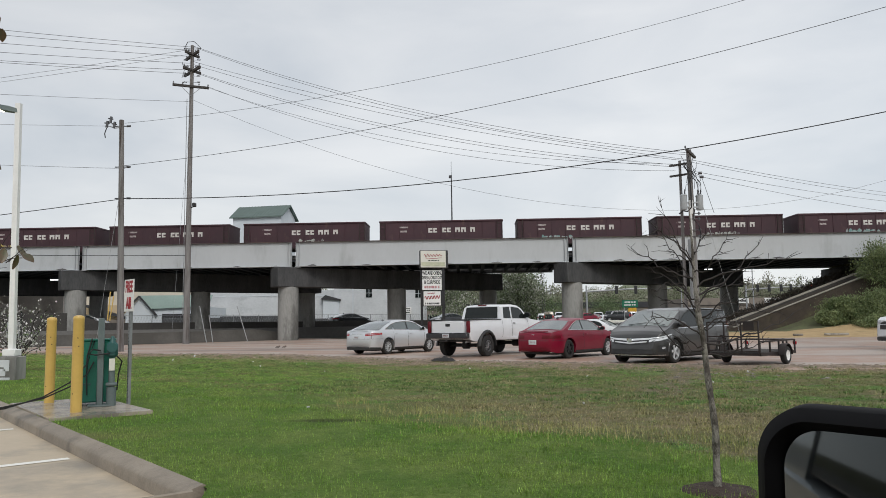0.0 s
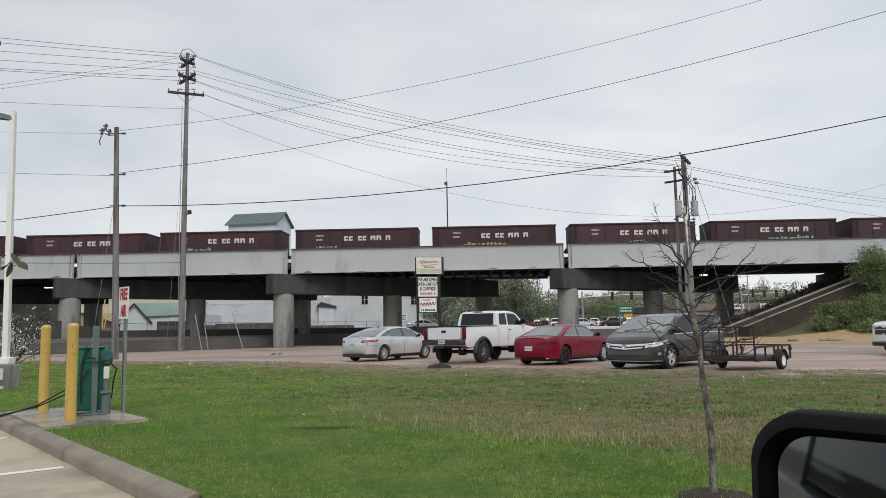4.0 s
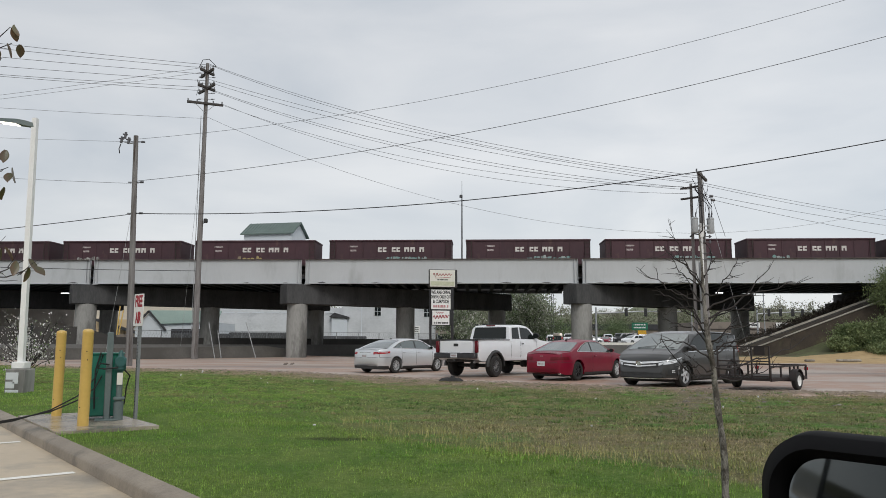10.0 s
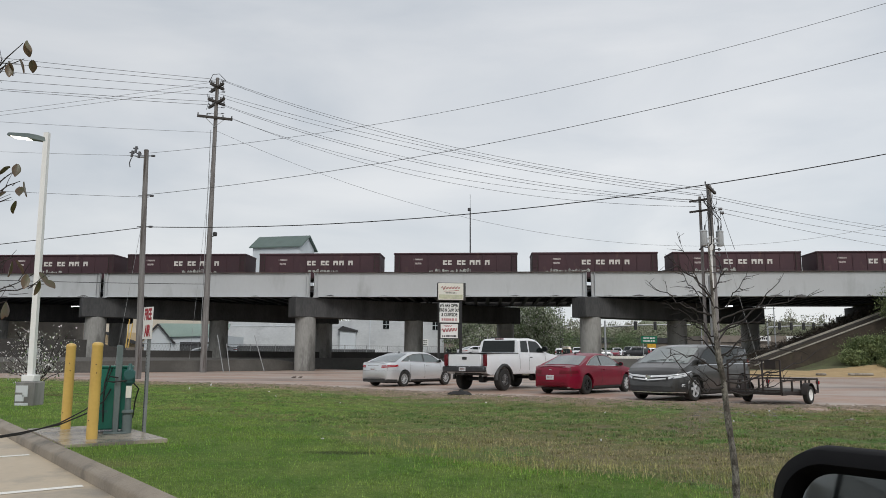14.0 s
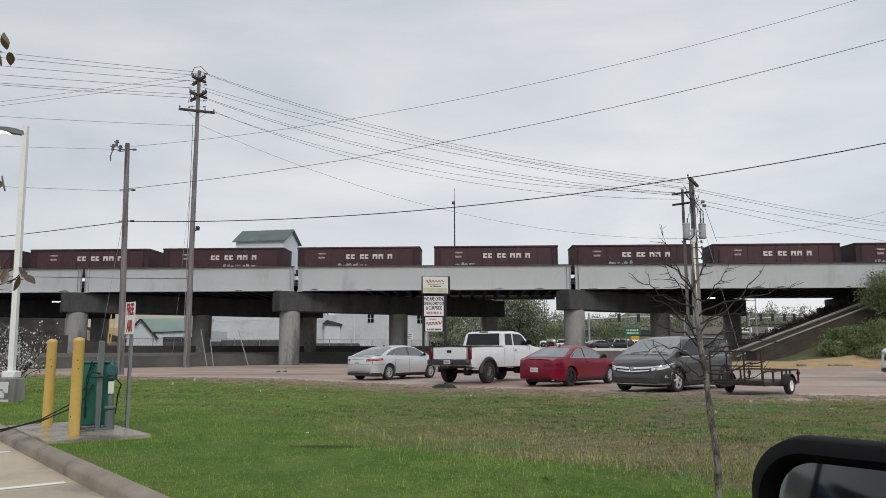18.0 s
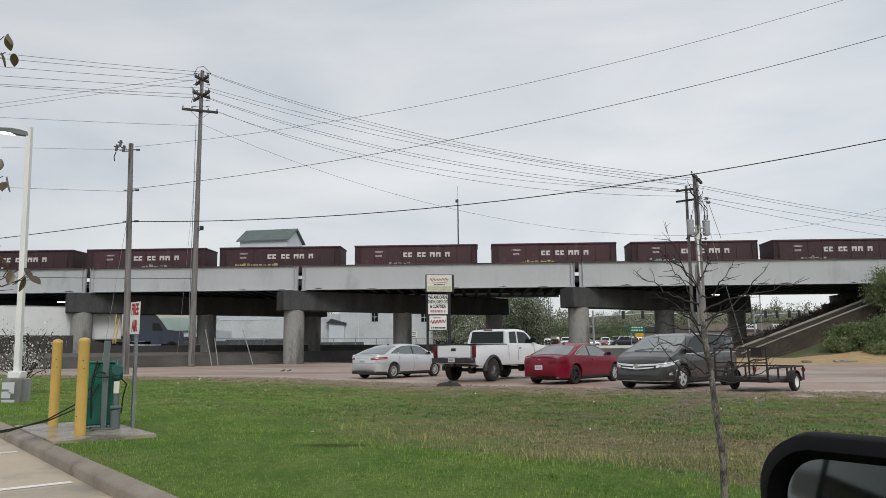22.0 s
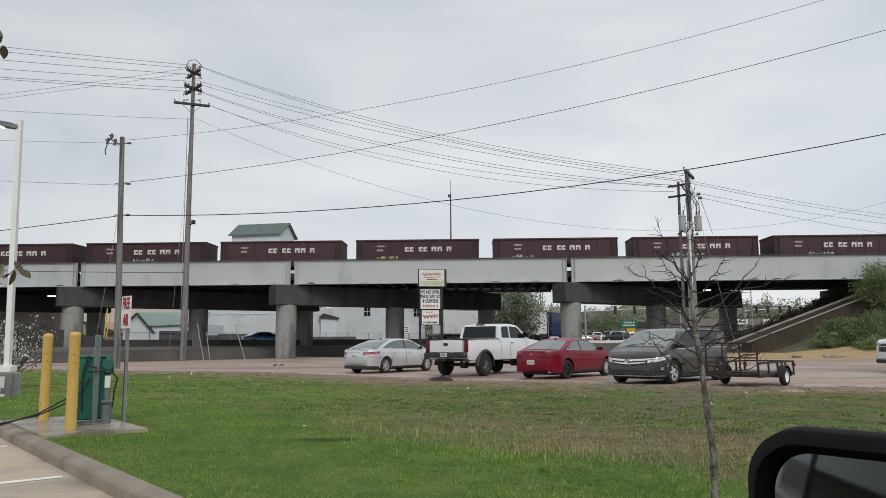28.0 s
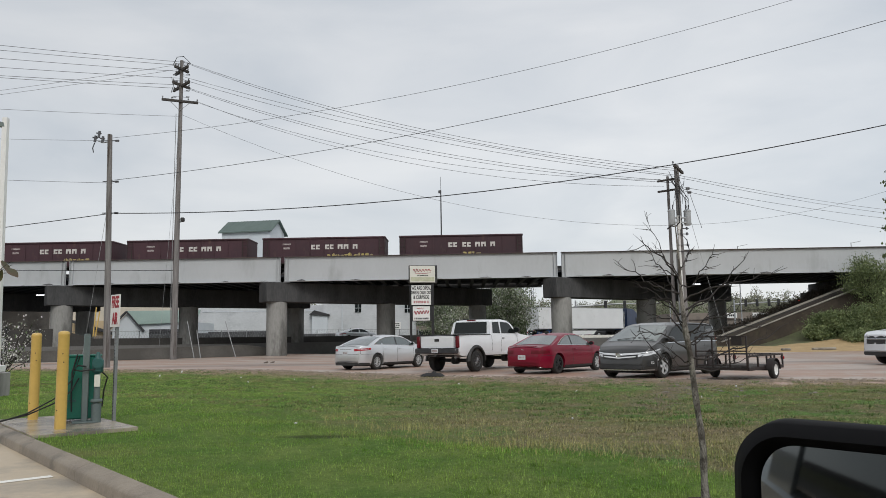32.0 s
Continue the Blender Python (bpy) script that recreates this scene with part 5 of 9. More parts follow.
def wheel_set(car, r, width, rim_mat, spokes, y, hub=0.66, rim_front=None):
    """Four wheels, each a wheel part with tyre and rim."""
    tyre0 = rim0 = rear0 = None
    for x in (car["xf"], car["xr"]):
        for s in (1, -1):
            w = new("wheel")
            w.parent = car
            w.matrix_basis = pose(x, s * y, r, 0, 0, 0 if s > 0 else 180)
            if tyre0 is None:
                bm = nb()
                h = width / 2
                lathe(bm, [(r * hub, -h), (r * 0.9, -h), (r, -h * 0.7), (r, h * 0.7), (r * 0.9, h), (r * hub, h), (r * hub - 0.01, h * 0.5), (r * hub - 0.01, -h)], 28)
                tyre0 = part("tyre", bm, M_TYRE, w)
                bm = nb()
                q = r * hub
                lathe(bm, [(0.012, h * 0.15), (q, h * 0.15), (q, h * 0.85), (q - 0.025, h * 0.88), (q - 0.03, h * 0.3), (0.012, h * 0.3)], 24)
                for k in range(spokes):
                    a = 2 * math.pi * k / spokes
                    box(bm, (math.cos(a) * q * 0.5, h * 0.62, math.sin(a) * q * 0.5), (q * 0.98, h * 0.3, q * (1.5 if spokes < 8 else 1.05) / spokes), 0.006, Matrix.Rotation(-a, 4, "Y"))
                lathe(bm, [(0.01, h * 0.5), (q * 0.22, h * 0.5), (q * 0.2, h * 0.9), (0.01, h * 0.92)], 12)
                rim0 = part("rim", bm, rim_front or rim_mat, w)
                bm = nb()
                lathe(bm, [(0.012, h * 0.32), (q - 0.035, h * 0.32), (q - 0.035, h * 0.36), (0.012, h * 0.36)], 20)
                disc0 = part("brake_disc", bm, M_DARK_RIM, w)
            else:
                share("tyre", tyre0, w, Matrix())
                if rim_front and x == car["xr"]:
                    if rear0 is None:
                        me = rim0.data.copy()
                        me.materials[0] = rim_mat
                        rear0 = new("rim", me)
                        rear0.parent = w
                    else:
                        share("rim", rear0, w, Matrix())
                else:
                    share("rim", rim0, w, Matrix())
                share("brake_disc", disc0, w, Matrix())


def underbody(car, c):
    bm = nb()
    box(bm, ((c.x0 + c.x1) / 2, 0, c.sill + 0.22), (c.L * 0.80, c.W * 0.74, 0.58), 0.04)
    part("underbody", bm, M_PLASTIC, car)


def side_mirror(car, c, x, z, paint, size=1.0):
    for s in (1, -1):
        y = s * (c.ys(x, z) + 0.085 * size)
        bm = nb()
        loft(bm, [[(x + a * size, y + s * b * size * math.cos(q), z + 0.035 * size + b * 0.72 * size * math.sin(q)) for q in [2 * math.pi * k / 14 for k in range(14)]]
                  for a, b in ((-0.05, 0.098), (-0.03, 0.105), (0.02, 0.095), (0.06, 0.06), (0.075, 0.02))])
        box(bm, (x + 0.01, s * (c.ys(x, z) + 0.01), z - 0.015), (0.07, 0.09, 0.035), 0.01)
        wm = part("wing_mirror", bm, paint, car, angle=60)
        bm = nb()
        loft(bm, [[(x - 0.051 * size - d, y + s * 0.088 * size * math.cos(q), z + 0.035 * size + 0.062 * size * math.sin(q)) for q in [2 * math.pi * k / 14 for k in range(14)]] for d in (0.0, 0.003)])
        part("mirror_glass", bm, M_GLASS_CAR, wm)


def plate(car, c, end, z, kind="white"):
    x = c.face_x(z, end)
    bm = nb()
    box(bm, (x + end * 0.014, 0, z), (0.015, 0.31, 0.155), 0.006)
    pl = part("number_plate", bm, M_PLATE, car)
    bm = nb()
    box(bm, (x + end * 0.0225, 0, z), (0.004, 0.22, 0.06))
    part("plate_bar", bm, M_MARK, pl)


def handles(car, c, xs, z, m):
    for s in (1, -1):
        for x in xs:
            bm = nb()
            box(bm, (x, s * (c.ys(x, z) + 0.02), z), (0.17, 0.03, 0.035), 0.01)
            part("door_handle", bm, m, car)


def gaps(car, c, xs, z0, z1):
    """Door shut lines as thin dark strips."""
    for s in (1, -1):
        for x in xs:
            bm = nb()
            loft(bm, [[(x - 0.006, s * (c.ys(x, z) + 0.001), z), (x + 0.006, s * (c.ys(x, z) + 0.001), z), (x + 0.006, s * (c.ys(x, z) + 0.003), z), (x - 0.006, s * (c.ys(x, z) + 0.003), z)]
                      for z in [z0 + (z1(x) - z0) * k / 6 for k in range(7)]])
            part("shut_line", bm, M_PLASTIC, car)


def sedan(name, label, paint, length=4.87, width=1.85, height=1.48, glass=None, rim=None, spokes=10, chrome=True, coupe=False, tail="wide", handle_mat=None, category="car", rim_front=None, fine=False):
    k, q = length / 4.87, height / 1.48
    top = [(-2.435, 0.48), (-2.432, 0.66), (-2.41, 0.83), (-2.37, 0.96), (-2.33, 0.995), (-2.25, 1.01), (-2.02, 1.025), (-1.88, 1.045), (-1.25, 1.295), (-0.82, 1.415), (-0.40, 1.467), (0.0, 1.48), (0.30, 1.465), (0.56, 1.42), (1.36, 1.04),
           (1.52, 1.0), (2.0, 0.90), (2.25, 0.80), (2.37, 0.67), (2.42, 0.55), (2.435, 0.45)]
    dlo = [(-1.58, 1.055), (1.14, 0.985), (0.60, 1.305), (0.25, 1.372), (-0.25, 1.385), (-0.72, 1.355), (-1.12, 1.262)]
    wins = [[(-1.47, 1.065), (-1.07, 1.055), (-1.07, 1.262), (-1.13, 1.243)], [(-1.02, 1.053), (-0.12, 1.03), (-0.12, 1.366), (-0.25, 1.368), (-0.70, 1.338), (-1.02, 1.275)], [(-0.04, 1.028), (1.05, 1.0), (0.58, 1.29), (0.24, 1.356), (-0.04, 1.366)]]
    shut, hx, ws, rw = (-1.04, -0.08, 1.06), (-0.88, 0.10), (0.58, 1.35), (-1.84, -0.88)
    if coupe:
        top = [(-2.435, 0.46), (-2.43, 0.62), (-2.415, 0.78), (-2.39, 0.90), (-2.34, 0.965), (-2.27, 0.985), (-1.90, 1.02), (-1.76, 1.04), (-0.88, 1.39), (-0.60, 1.452), (-0.2, 1.48), (0.12, 1.468), (0.42, 1.41), (1.20, 1.03),
               (1.38, 0.99), (2.0, 0.87), (2.25, 0.77), (2.37, 0.65), (2.42, 0.53), (2.435, 0.43)]
        dlo = [(-1.42, 1.035), (1.04, 0.985), (0.50, 1.29), (0.18, 1.37), (-0.25, 1.385), (-0.62, 1.36), (-0.98, 1.25)]
        wins = [[(-1.30, 1.045), (-0.44, 1.03), (-0.44, 1.362), (-0.60, 1.345), (-0.95, 1.235)], [(-0.36, 1.028), (0.95, 1.0), (0.48, 1.275), (0.17, 1.354), (-0.36, 1.368)]]
        shut, hx, ws, rw = (-0.42, 1.02), (-0.22,), (0.44, 1.18), (-1.72, -0.92)
    top = [(x * k, z * q) for x, z in top]
    belt = [(-2.435 * k, 0.93 * q), (-1.3 * k, 0.965 * q), (1.25 * k, 0.91 * q), (2.4 * k, 0.8 * q)]
    wb = 2.85 * k
    c = Car(length, width, top, belt, wb / 2 + 0.03, -wb / 2 + 0.03, 0.325, 0.22 * q, 0.40, end=0.26, bow=0.26)
    car = empty(name, pose(0, 0, 0), label, category)
    car["xf"], car["xr"] = c.xf, c.xr
    part("body", c.body(), paint, car, angle=58)
    underbody(car, c)
    glass = glass or M_GLASS_CAR
    gl = M_GLASS_LIGHT
    part("rear_window", c.top_panel(rw[0] * k, rw[1] * k, 0.95, frac_b=0.88), gl, car, "greenish rear window")
    part("windscreen", c.top_panel(ws[0] * k, ws[1] * k, 0.88, frac_b=0.95), M_GLASS_SCREEN, car)
    sc = [(x * k, z * q) for x, z in dlo]
    lamp = M_TAIL if tail == "wide" else M_TAIL_DARK
    for s in (1, -1):
        if fine:
            part("window_surround", c.side_panel(sc, s, 0.003), M_PLASTIC, car, "gloss black window surround")
        for w in wins:
            part("side_window", c.side_panel([(x * k, z * q) for x, z in w], s, 0.007), glass, car)
        if chrome:
            part("window_trim", c.outline(sc, s), M_CHROME, car, "bright window trim")
        part("sill_trim", c.strip(c.xr + 0.42, c.xf - 0.42, c.sill, c.sill + 0.07, s, 0.014), M_PLASTIC, car)
        if tail == "wide":
            part("tail_light", c.wrap(-1, 0.46, 1.24, 0.785 * q, 0.885 * q, side=s, z0b=0.84 * q, z1b=0.92 * q, n=16), lamp, car, "red tail light")
        else:
            part("tail_light", c.wrap(-1, 0.36, 1.0, 0.72 * q, 0.85 * q, side=s, z0b=0.74 * q, z1b=0.84 * q, n=14), lamp, car, "dark red tail light")
        part("headlight", c.wrap(1, 0.5, 1.30, 0.60 * q, 0.72 * q, side=s, z1b=0.82 * q, z0b=0.70 * q), M_HEAD, car)
        if tail == "wide":
            part("rear_bumper_trim", c.wrap(-1, 0.0, 1.25, 0.20 * q, 0.335 * q, side=s, off=0.010, z1b=0.30 * q, n=14), M_PLASTIC, car, "black lower bumper")
        part("front_intake", c.wrap(1, 0.0, 0.7, 0.26 * q, 0.42 * q, side=s), M_PLASTIC, car)
        part("grille", c.wrap(1, 0.0, 0.45, 0.50 * q, 0.64 * q, side=s), M_CHROME if chrome else M_PLASTIC, car)
        if fine:
            part("bumper_seam", c.wrap(-1, 0.0, 1.30, 0.655 * q, 0.664 * q, side=s, off=0.004, n=16), M_PLASTIC, car)
            part("boot_seam", c.wrap(-1, 0.70, 0.709, 0.66 * q, 0.95 * q, side=s, off=0.004, n=2), M_PLASTIC, car)
            if tail == "wide":
                part("lamp_divider", c.wrap(-1, 0.50, 1.10, 0.835 * q, 0.845 * q, side=s, off=0.013, z0b=0.87 * q, z1b=0.88 * q, n=14), M_HEAD, car, "thin bright line across the lamp")
            part("side_crease", c.strip(-1.9 * k, 1.9 * k, lambda x: 0.80 * q + 0.02 * x / k * -1, lambda x: 0.812 * q + 0.02 * x / k * -1, s, 0.006, 20), paint, car)
    if fine:
        bm = c.wrap(-1, -0.32, 0.32, 0.86 * q, 0.88 * q, off=0.012) if tail == "wide" else c.wrap(-1, -0.05, 0.05, 0.85 * q, 0.89 * q, off=0.01)
        part("badge_strip", bm, M_CHROME, car, "plain chrome badge")
        bm = nb()
        box(bm, (-2.19 * k if tail == "wide" else -2.2 * k, -0.62, 0.24), (0.14, 0.10, 0.05), 0.015)
        part("exhaust_tip", bm, M_CHROME, car)
    gaps(car, c, [x * k for x in shut], c.sill + 0.1, lambda x: c.zb(x) - 0.005)
    handles(car, c, [x * k for x in hx], 0.87 * q, handle_mat or paint)
    side_mirror(car, c, 1.0 * k, 1.03 * q, paint, 0.95)
    plate(car, c, -1, 0.72 * q if tail == "wide" else 0.60 * q)
    bm = nb()
    x = -2.30 * k
    box(bm, (x, 0, c.zt(x) + 0.008), (0.06, width * 0.62, 0.02), 0.008)
    part("boot_lip", bm, paint, car)
    bm = nb()
    box(bm, (-0.75 * k, 0, c.zt(-0.75 * k) + 0.025), (0.14, 0.04, 0.05), 0.015)
    part("roof_antenna", bm, M_PLASTIC, car)
    wheel_set(car, 0.325, 0.21, rim or M_ALLOY, spokes, width / 2 - 0.13, rim_front=rim_front)
    return car


def minivan(name, label, paint):
    top = [(-2.58, 0.5), (-2.56, 0.95), (-2.48, 1.232), (-2.27, 1.558), (-2.14, 1.628), (-1.4, 1.674), (-0.4, 1.685), (0.3, 1.668), (0.7, 1.597), (1.72, 1.126), (1.86, 1.07), (2.2, 0.965), (2.38, 0.865), (2.48, 0.755), (2.535, 0.62), (2.565, 0.48), (2.58, 0.36)]
    belt = [(-2.58, 1.02), (-1.0, 1.03), (1.5, 0.99), (2.5, 0.78)]
    c = Car(5.16, 1.99, top, belt, 1.56, -1.44, 0.355, 0.22, 0.22, end=0.26, bow=0.36)
    car = empty(name, pose(0, 0, 0), label, "minivan")
    car["xf"], car["xr"] = c.xf, c.xr
    part("body", c.body(), paint, car, angle=58)
    underbody(car, c)
    part("windscreen", c.top_panel(0.74, 1.74, 0.9, frac_b=0.97), M_GLASS_SCREEN, car, "greenish windscreen reflecting sky")
    part("rear_window", c.top_panel(-2.43, -2.22, 0.9), M_GLASS_CAR, car)
    dlo = [(-2.18, 1.179), (-1.1, 1.095), (1.46, 1.06), (0.78, 1.478), (0.5, 1.553), (0.1, 1.575), (-1.0, 1.588), (-1.98, 1.553)]
    for s in (1, -1):
        part("window_surround", c.side_panel(dlo, s, 0.003), M_PLASTIC, car)
        part("front_side_window", c.side_panel([(0.16, 1.1), (1.36, 1.08), (0.74, 1.465), (0.5, 1.531), (0.16, 1.556)], s, 0.007), M_GLASS_CAR, car)
        part("sliding_door_window", c.side_panel([(-1.04, 1.118), (0.08, 1.1), (0.08, 1.558), (-0.98, 1.571)], s, 0.007), M_GLASS_CAR, car)
        part("quarter_window", c.side_panel([(-2.1, 1.192), (-1.12, 1.118), (-1.04, 1.571), (-1.95, 1.54)], s, 0.007), M_GLASS_CAR, car)
        part("window_trim", c.strip(-2.1, 1.44, lambda x: c.zb(x) + 0.035, lambda x: c.zb(x) + 0.052, s), M_CHROME, car, "bright window trim")
        part("roof_rail", c.strip(-2.0, 0.5, lambda x: c.zt(x) - 0.075, lambda x: c.zt(x) - 0.055, s, 0.014, 14), M_PLASTIC, car)
        part("sill_trim", c.strip(c.xr + 0.46, c.xf - 0.46, 0.22, 0.32, s, 0.016), M_PLASTIC, car)
        hl = part("headlight", c.wrap(1, 0.50, 1.46, 0.62, 0.75, side=s, z0b=0.76, z1b=0.88, n=16), M_LENS_DARK, car, "dark headlight lens with bright strips")
        part("light_strip", c.wrap(1, 0.52, 1.40, 0.72, 0.75, side=s, z0b=0.84, z1b=0.875, n=16, off=0.014), M_HEAD, hl, "white light strip")
        part("light_cluster", c.wrap(1, 0.60, 1.15, 0.635, 0.71, side=s, z0b=0.735, z1b=0.80, n=14, off=0.013), M_HEAD, hl, "bright lamp cluster")
        part("grille_bar", c.wrap(1, 0.0, 0.60, 0.672, 0.735, off=0.024, side=s, z0b=0.715, z1b=0.765), M_BRIGHT, car, "broad chrome grille bar, sky shine in its colour")
        part("grille_bar", c.wrap(1, 0.0, 0.54, 0.590, 0.632, off=0.02, side=s, z0b=0.635, z1b=0.668), M_BRIGHT, car)
        part("grille", c.wrap(1, 0.0, 0.58, 0.545, 0.76, side=s, z0b=0.59), M_PLASTIC, car)
        part("lower_intake", c.wrap(1, 0.0, 0.74, 0.29, 0.45, side=s, z1b=0.41), M_PLASTIC, car)
        part("bumper_corner", c.wrap(1, 0.80, 1.12, 0.36, 0.56, side=s, z1b=0.52, n=8), M_PLASTIC, car)
        part("fog_light", c.wrap(1, 0.90, 1.02, 0.43, 0.50, off=0.018, side=s), M_HEAD, car)
        part("front_lip", c.wrap(1, 0.0, 1.15, 0.245, 0.27, off=0.015, side=s, n=14), M_CHROME, car, "thin bright bumper strip")
        part("bonnet_seam", c.wrap(1, 0.0, 0.9, 0.785, 0.793, side=s, off=0.004, n=12), M_PLASTIC, car)
        part("tail_light", c.wrap(-1, 0.66, 1.2, 1.0, 1.22, side=s), M_TAIL, car, "red tail light")
        part("side_crease", c.strip(-2.0, 1.9, lambda x: 0.86 - 0.015 * x, lambda x: 0.874 - 0.015 * x, s, 0.008, 20), paint, car)
        bm = nb()
        rings = []
        for i in range(15):
            a = math.pi * i / 14
            rings.append([(1.56 + rr * math.cos(a), s * (c.ys(1.56, 0.5) + yy), 0.355 + rr * math.sin(a)) for rr, yy in ((0.415, -0.05), (0.415, 0.012), (0.45, 0.010), (0.47, -0.02))])
        loft(bm, rings)
        part("wheel_arch_lip", bm, paint, car)
    bm = nb()
    x = c.face_x(0.69, 1)
    box(bm, (x + 0.03, 0, 0.69), (0.02, 0.17, 0.14), 0.03)
    part("badge", bm, M_CHROME, car, "plain chrome badge")
    for s in (1, -1):
        bm = nb()
        tube(bm, [(1.70, s * 0.62 + 0.1, c.zt(1.70) + 0.012), (1.66, s * 0.35 + 0.1, c.zt(1.66) + 0.022), (1.60, s * 0.05 + 0.1, c.zt(1.60) + 0.026)], 0.009, 5)
        part("wiper", bm, M_PLASTIC, car)
    gaps(car, c, (-1.1, 0.13, 1.28), 0.34, lambda x: c.zb(x))
    handles(car, c, (-0.05, 0.30), 0.95, paint)
    side_mirror(car, c, 1.28, 1.10, paint, 1.25)
    wheel_set(car, 0.355, 0.235, M_ALLOY, 5, 1.99 / 2 - 0.14, 0.72)
    return car


def pickup(name, label, paint):
    top = [(-2.90, 0.86), (-2.88, 1.34), (-2.84, 1.385), (-0.72, 1.39), (-0.70, 1.42), (-0.60, 1.94), (-0.45, 2.0), (0.3, 2.03), (0.72, 1.98), (0.9, 1.92), (1.42, 1.46), (1.55, 1.42), (2.5, 1.34), (2.72, 1.24), (2.82, 1.0), (2.86, 0.72)]
    belt = [(-2.9, 1.37), (-0.75, 1.38), (1.5, 1.36), (2.8, 1.1)]
    c = Car(5.76, 2.0, top, belt, 1.90, -1.72, 0.40, 0.60, 0.16, 0.12, end=0.06)
    car = empty(name, pose(0, 0, 0), label, "pickup truck")
    car["xf"], car["xr"] = c.xf, c.xr
    part("body", c.body(), paint, car, angle=30)
    bm = nb()
    box(bm, (-0.1, 0, 0.72), (5.3, 1.2, 0.3), 0.04)
    for x in (1.9, -1.72):
        cyl(bm, (x, -0.8, 0.42), (x, 0.8, 0.42), 0.07, n=8)
        box(bm, (x, 0, 0.42), (0.3, 0.3, 0.28), 0.06)
    part("frame", bm, M_PLASTIC, car, "dark ladder frame and axles")
    bm = nb()
    box(bm, (-1.78, 0, 1.392), (2.05, 1.72, 0.012))
    part("bed_liner", bm, M_PLASTIC, car)
    bm = nb()
    for s in (1, -1):
        box(bm, (-1.78, s * 0.93, 1.40), (2.14, 0.12, 0.03), 0.01)
    box(bm, (-2.84, 0, 1.40), (0.09, 1.8, 0.03), 0.01)
    part("bed_rail_cap", bm, M_PLASTIC, car)
    # back of the cab
    bm = nb()
    loft(bm, [[(-0.705 + 0.10 * f - 0.012, y, 1.45 + 0.45 * f) for y in (-0.80 + 0.05 * f, 0.80 - 0.05 * f)] for f in (0, 1)], cap=False, closed=False)
    part("rear_window", bm, M_GLASS_CAR, car, "dark tinted rear window")
    bm = nb()
    box(bm, (-0.60, 0, 1.965), (0.03, 0.42, 0.045), 0.01)
    part("brake_light", bm, M_TAIL_DARK, car, "high red brake light")
    part("windscreen", c.top_panel(0.92, 1.42, 0.92), M_GLASS_CAR, car)
    for s in (1, -1):
        part("front_side_window", c.side_panel([(0.12, 1.44), (1.22, 1.43), (0.85, 1.78), (0.68, 1.87), (0.12, 1.90)], s, 0.008), M_GLASS_CAR, car)
        part("rear_side_window", c.side_panel([(-0.52, 1.45), (0.02, 1.44), (0.02, 1.90), (-0.45, 1.88)], s, 0.008), M_GLASS_CAR, car)
        bm = nb()
        box(bm, (-2.86, s * 0.915, 1.13), (0.09, 0.155, 0.44), 0.025)
        part("tail_light", bm, M_TAIL_DARK, car, "tall dark red tail light")
        part("headlight", c.wrap(1, 0.55, 1.1, 1.0, 1.2, side=s), M_HEAD, car)
        part("grille", c.wrap(1, 0, 0.52, 0.95, 1.2, side=s), M_PLASTIC, car)
        # flares round the arches
        for xw in (c.xf, c.xr):
            bm = nb()
            rings = []
            for i in range(15):
                a = math.pi * (i / 14)
                rings.append([(xw + rr * math.cos(a), s * yy, 0.40 + rr * math.sin(a)) for rr, yy in ((0.50, 0.93), (0.50, 1.045), (0.55, 1.06), (0.61, 1.005), (0.61, 0.93))])
            loft(bm, rings)
            part("wheel_flare", bm, M_PLASTIC, car, "black wheel arch flare")
        part("side_moulding", c.strip(-1.05, 1.25, 0.62, 0.70, s, 0.014), paint, car)
    bm = nb()
    box(bm, (-2.95, 0, 0.80), (0.2, 1.94, 0.2), 0.035)
    rb = part("rear_bumper", bm, M_DARK_CHROME, car, "dark chrome step bumper")
    bm = nb()
    for y in (-0.62, 0, 0.62):
        box(bm, (-2.95, y, 0.905), (0.17, 0.5 if y else 0.4, 0.012), 0.004)
    part("step_pad", bm, M_PLASTIC, rb)
    bm = nb()
    box(bm, (-2.93, 0, 0.62), (0.25, 0.09, 0.09), 0.012)
    part("tow_hitch", bm, M_PLASTIC, rb)
    bm = nb()
    box(bm, (2.84, 0, 0.78), (0.16, 1.9, 0.24), 0.04)
    part("front_bumper", bm, M_CHROME, car)
    bm = nb()
    box(bm, (-2.895, 0, 1.12), (0.03, 1.52, 0.46), 0.02)
    tg = part("tailgate", bm, paint, car)
    bm = nb()
    box(bm, (-2.916, 0, 1.20), (0.02, 0.22, 0.10), 0.01)
    part("tailgate_handle", bm, M_PLASTIC, tg)
    bm = nb()
    box(bm, (-3.052, 0, 0.81), (0.012, 0.31, 0.15), 0.004)
    pl = part("number_plate", bm, M_PLATE, car)
    bm = nb()
    box(bm, (-3.06, 0, 0.81), (0.004, 0.22, 0.06))
    part("plate_bar", bm, M_MARK, pl)
    gaps(car, c, (-0.62, 0.06, 1.3), 0.72, lambda x: 1.36)
    handles(car, c, (0.2,), 1.25, M_PLASTIC)
    side_mirror(car, c, 1.15, 1.52, M_PLASTIC, 1.45)
    bm = nb()
    tube(bm, [(-1.2, -0.5, 0.62), (-2.2, -0.62, 0.60), (-2.75, -0.72, 0.56)], 0.04, 8)
    part("exhaust", bm, M_GALV, car)
    wheel_set(car, 0.40, 0.28, M_GREY_RIM, 12, 0.90, 0.56)
    return car


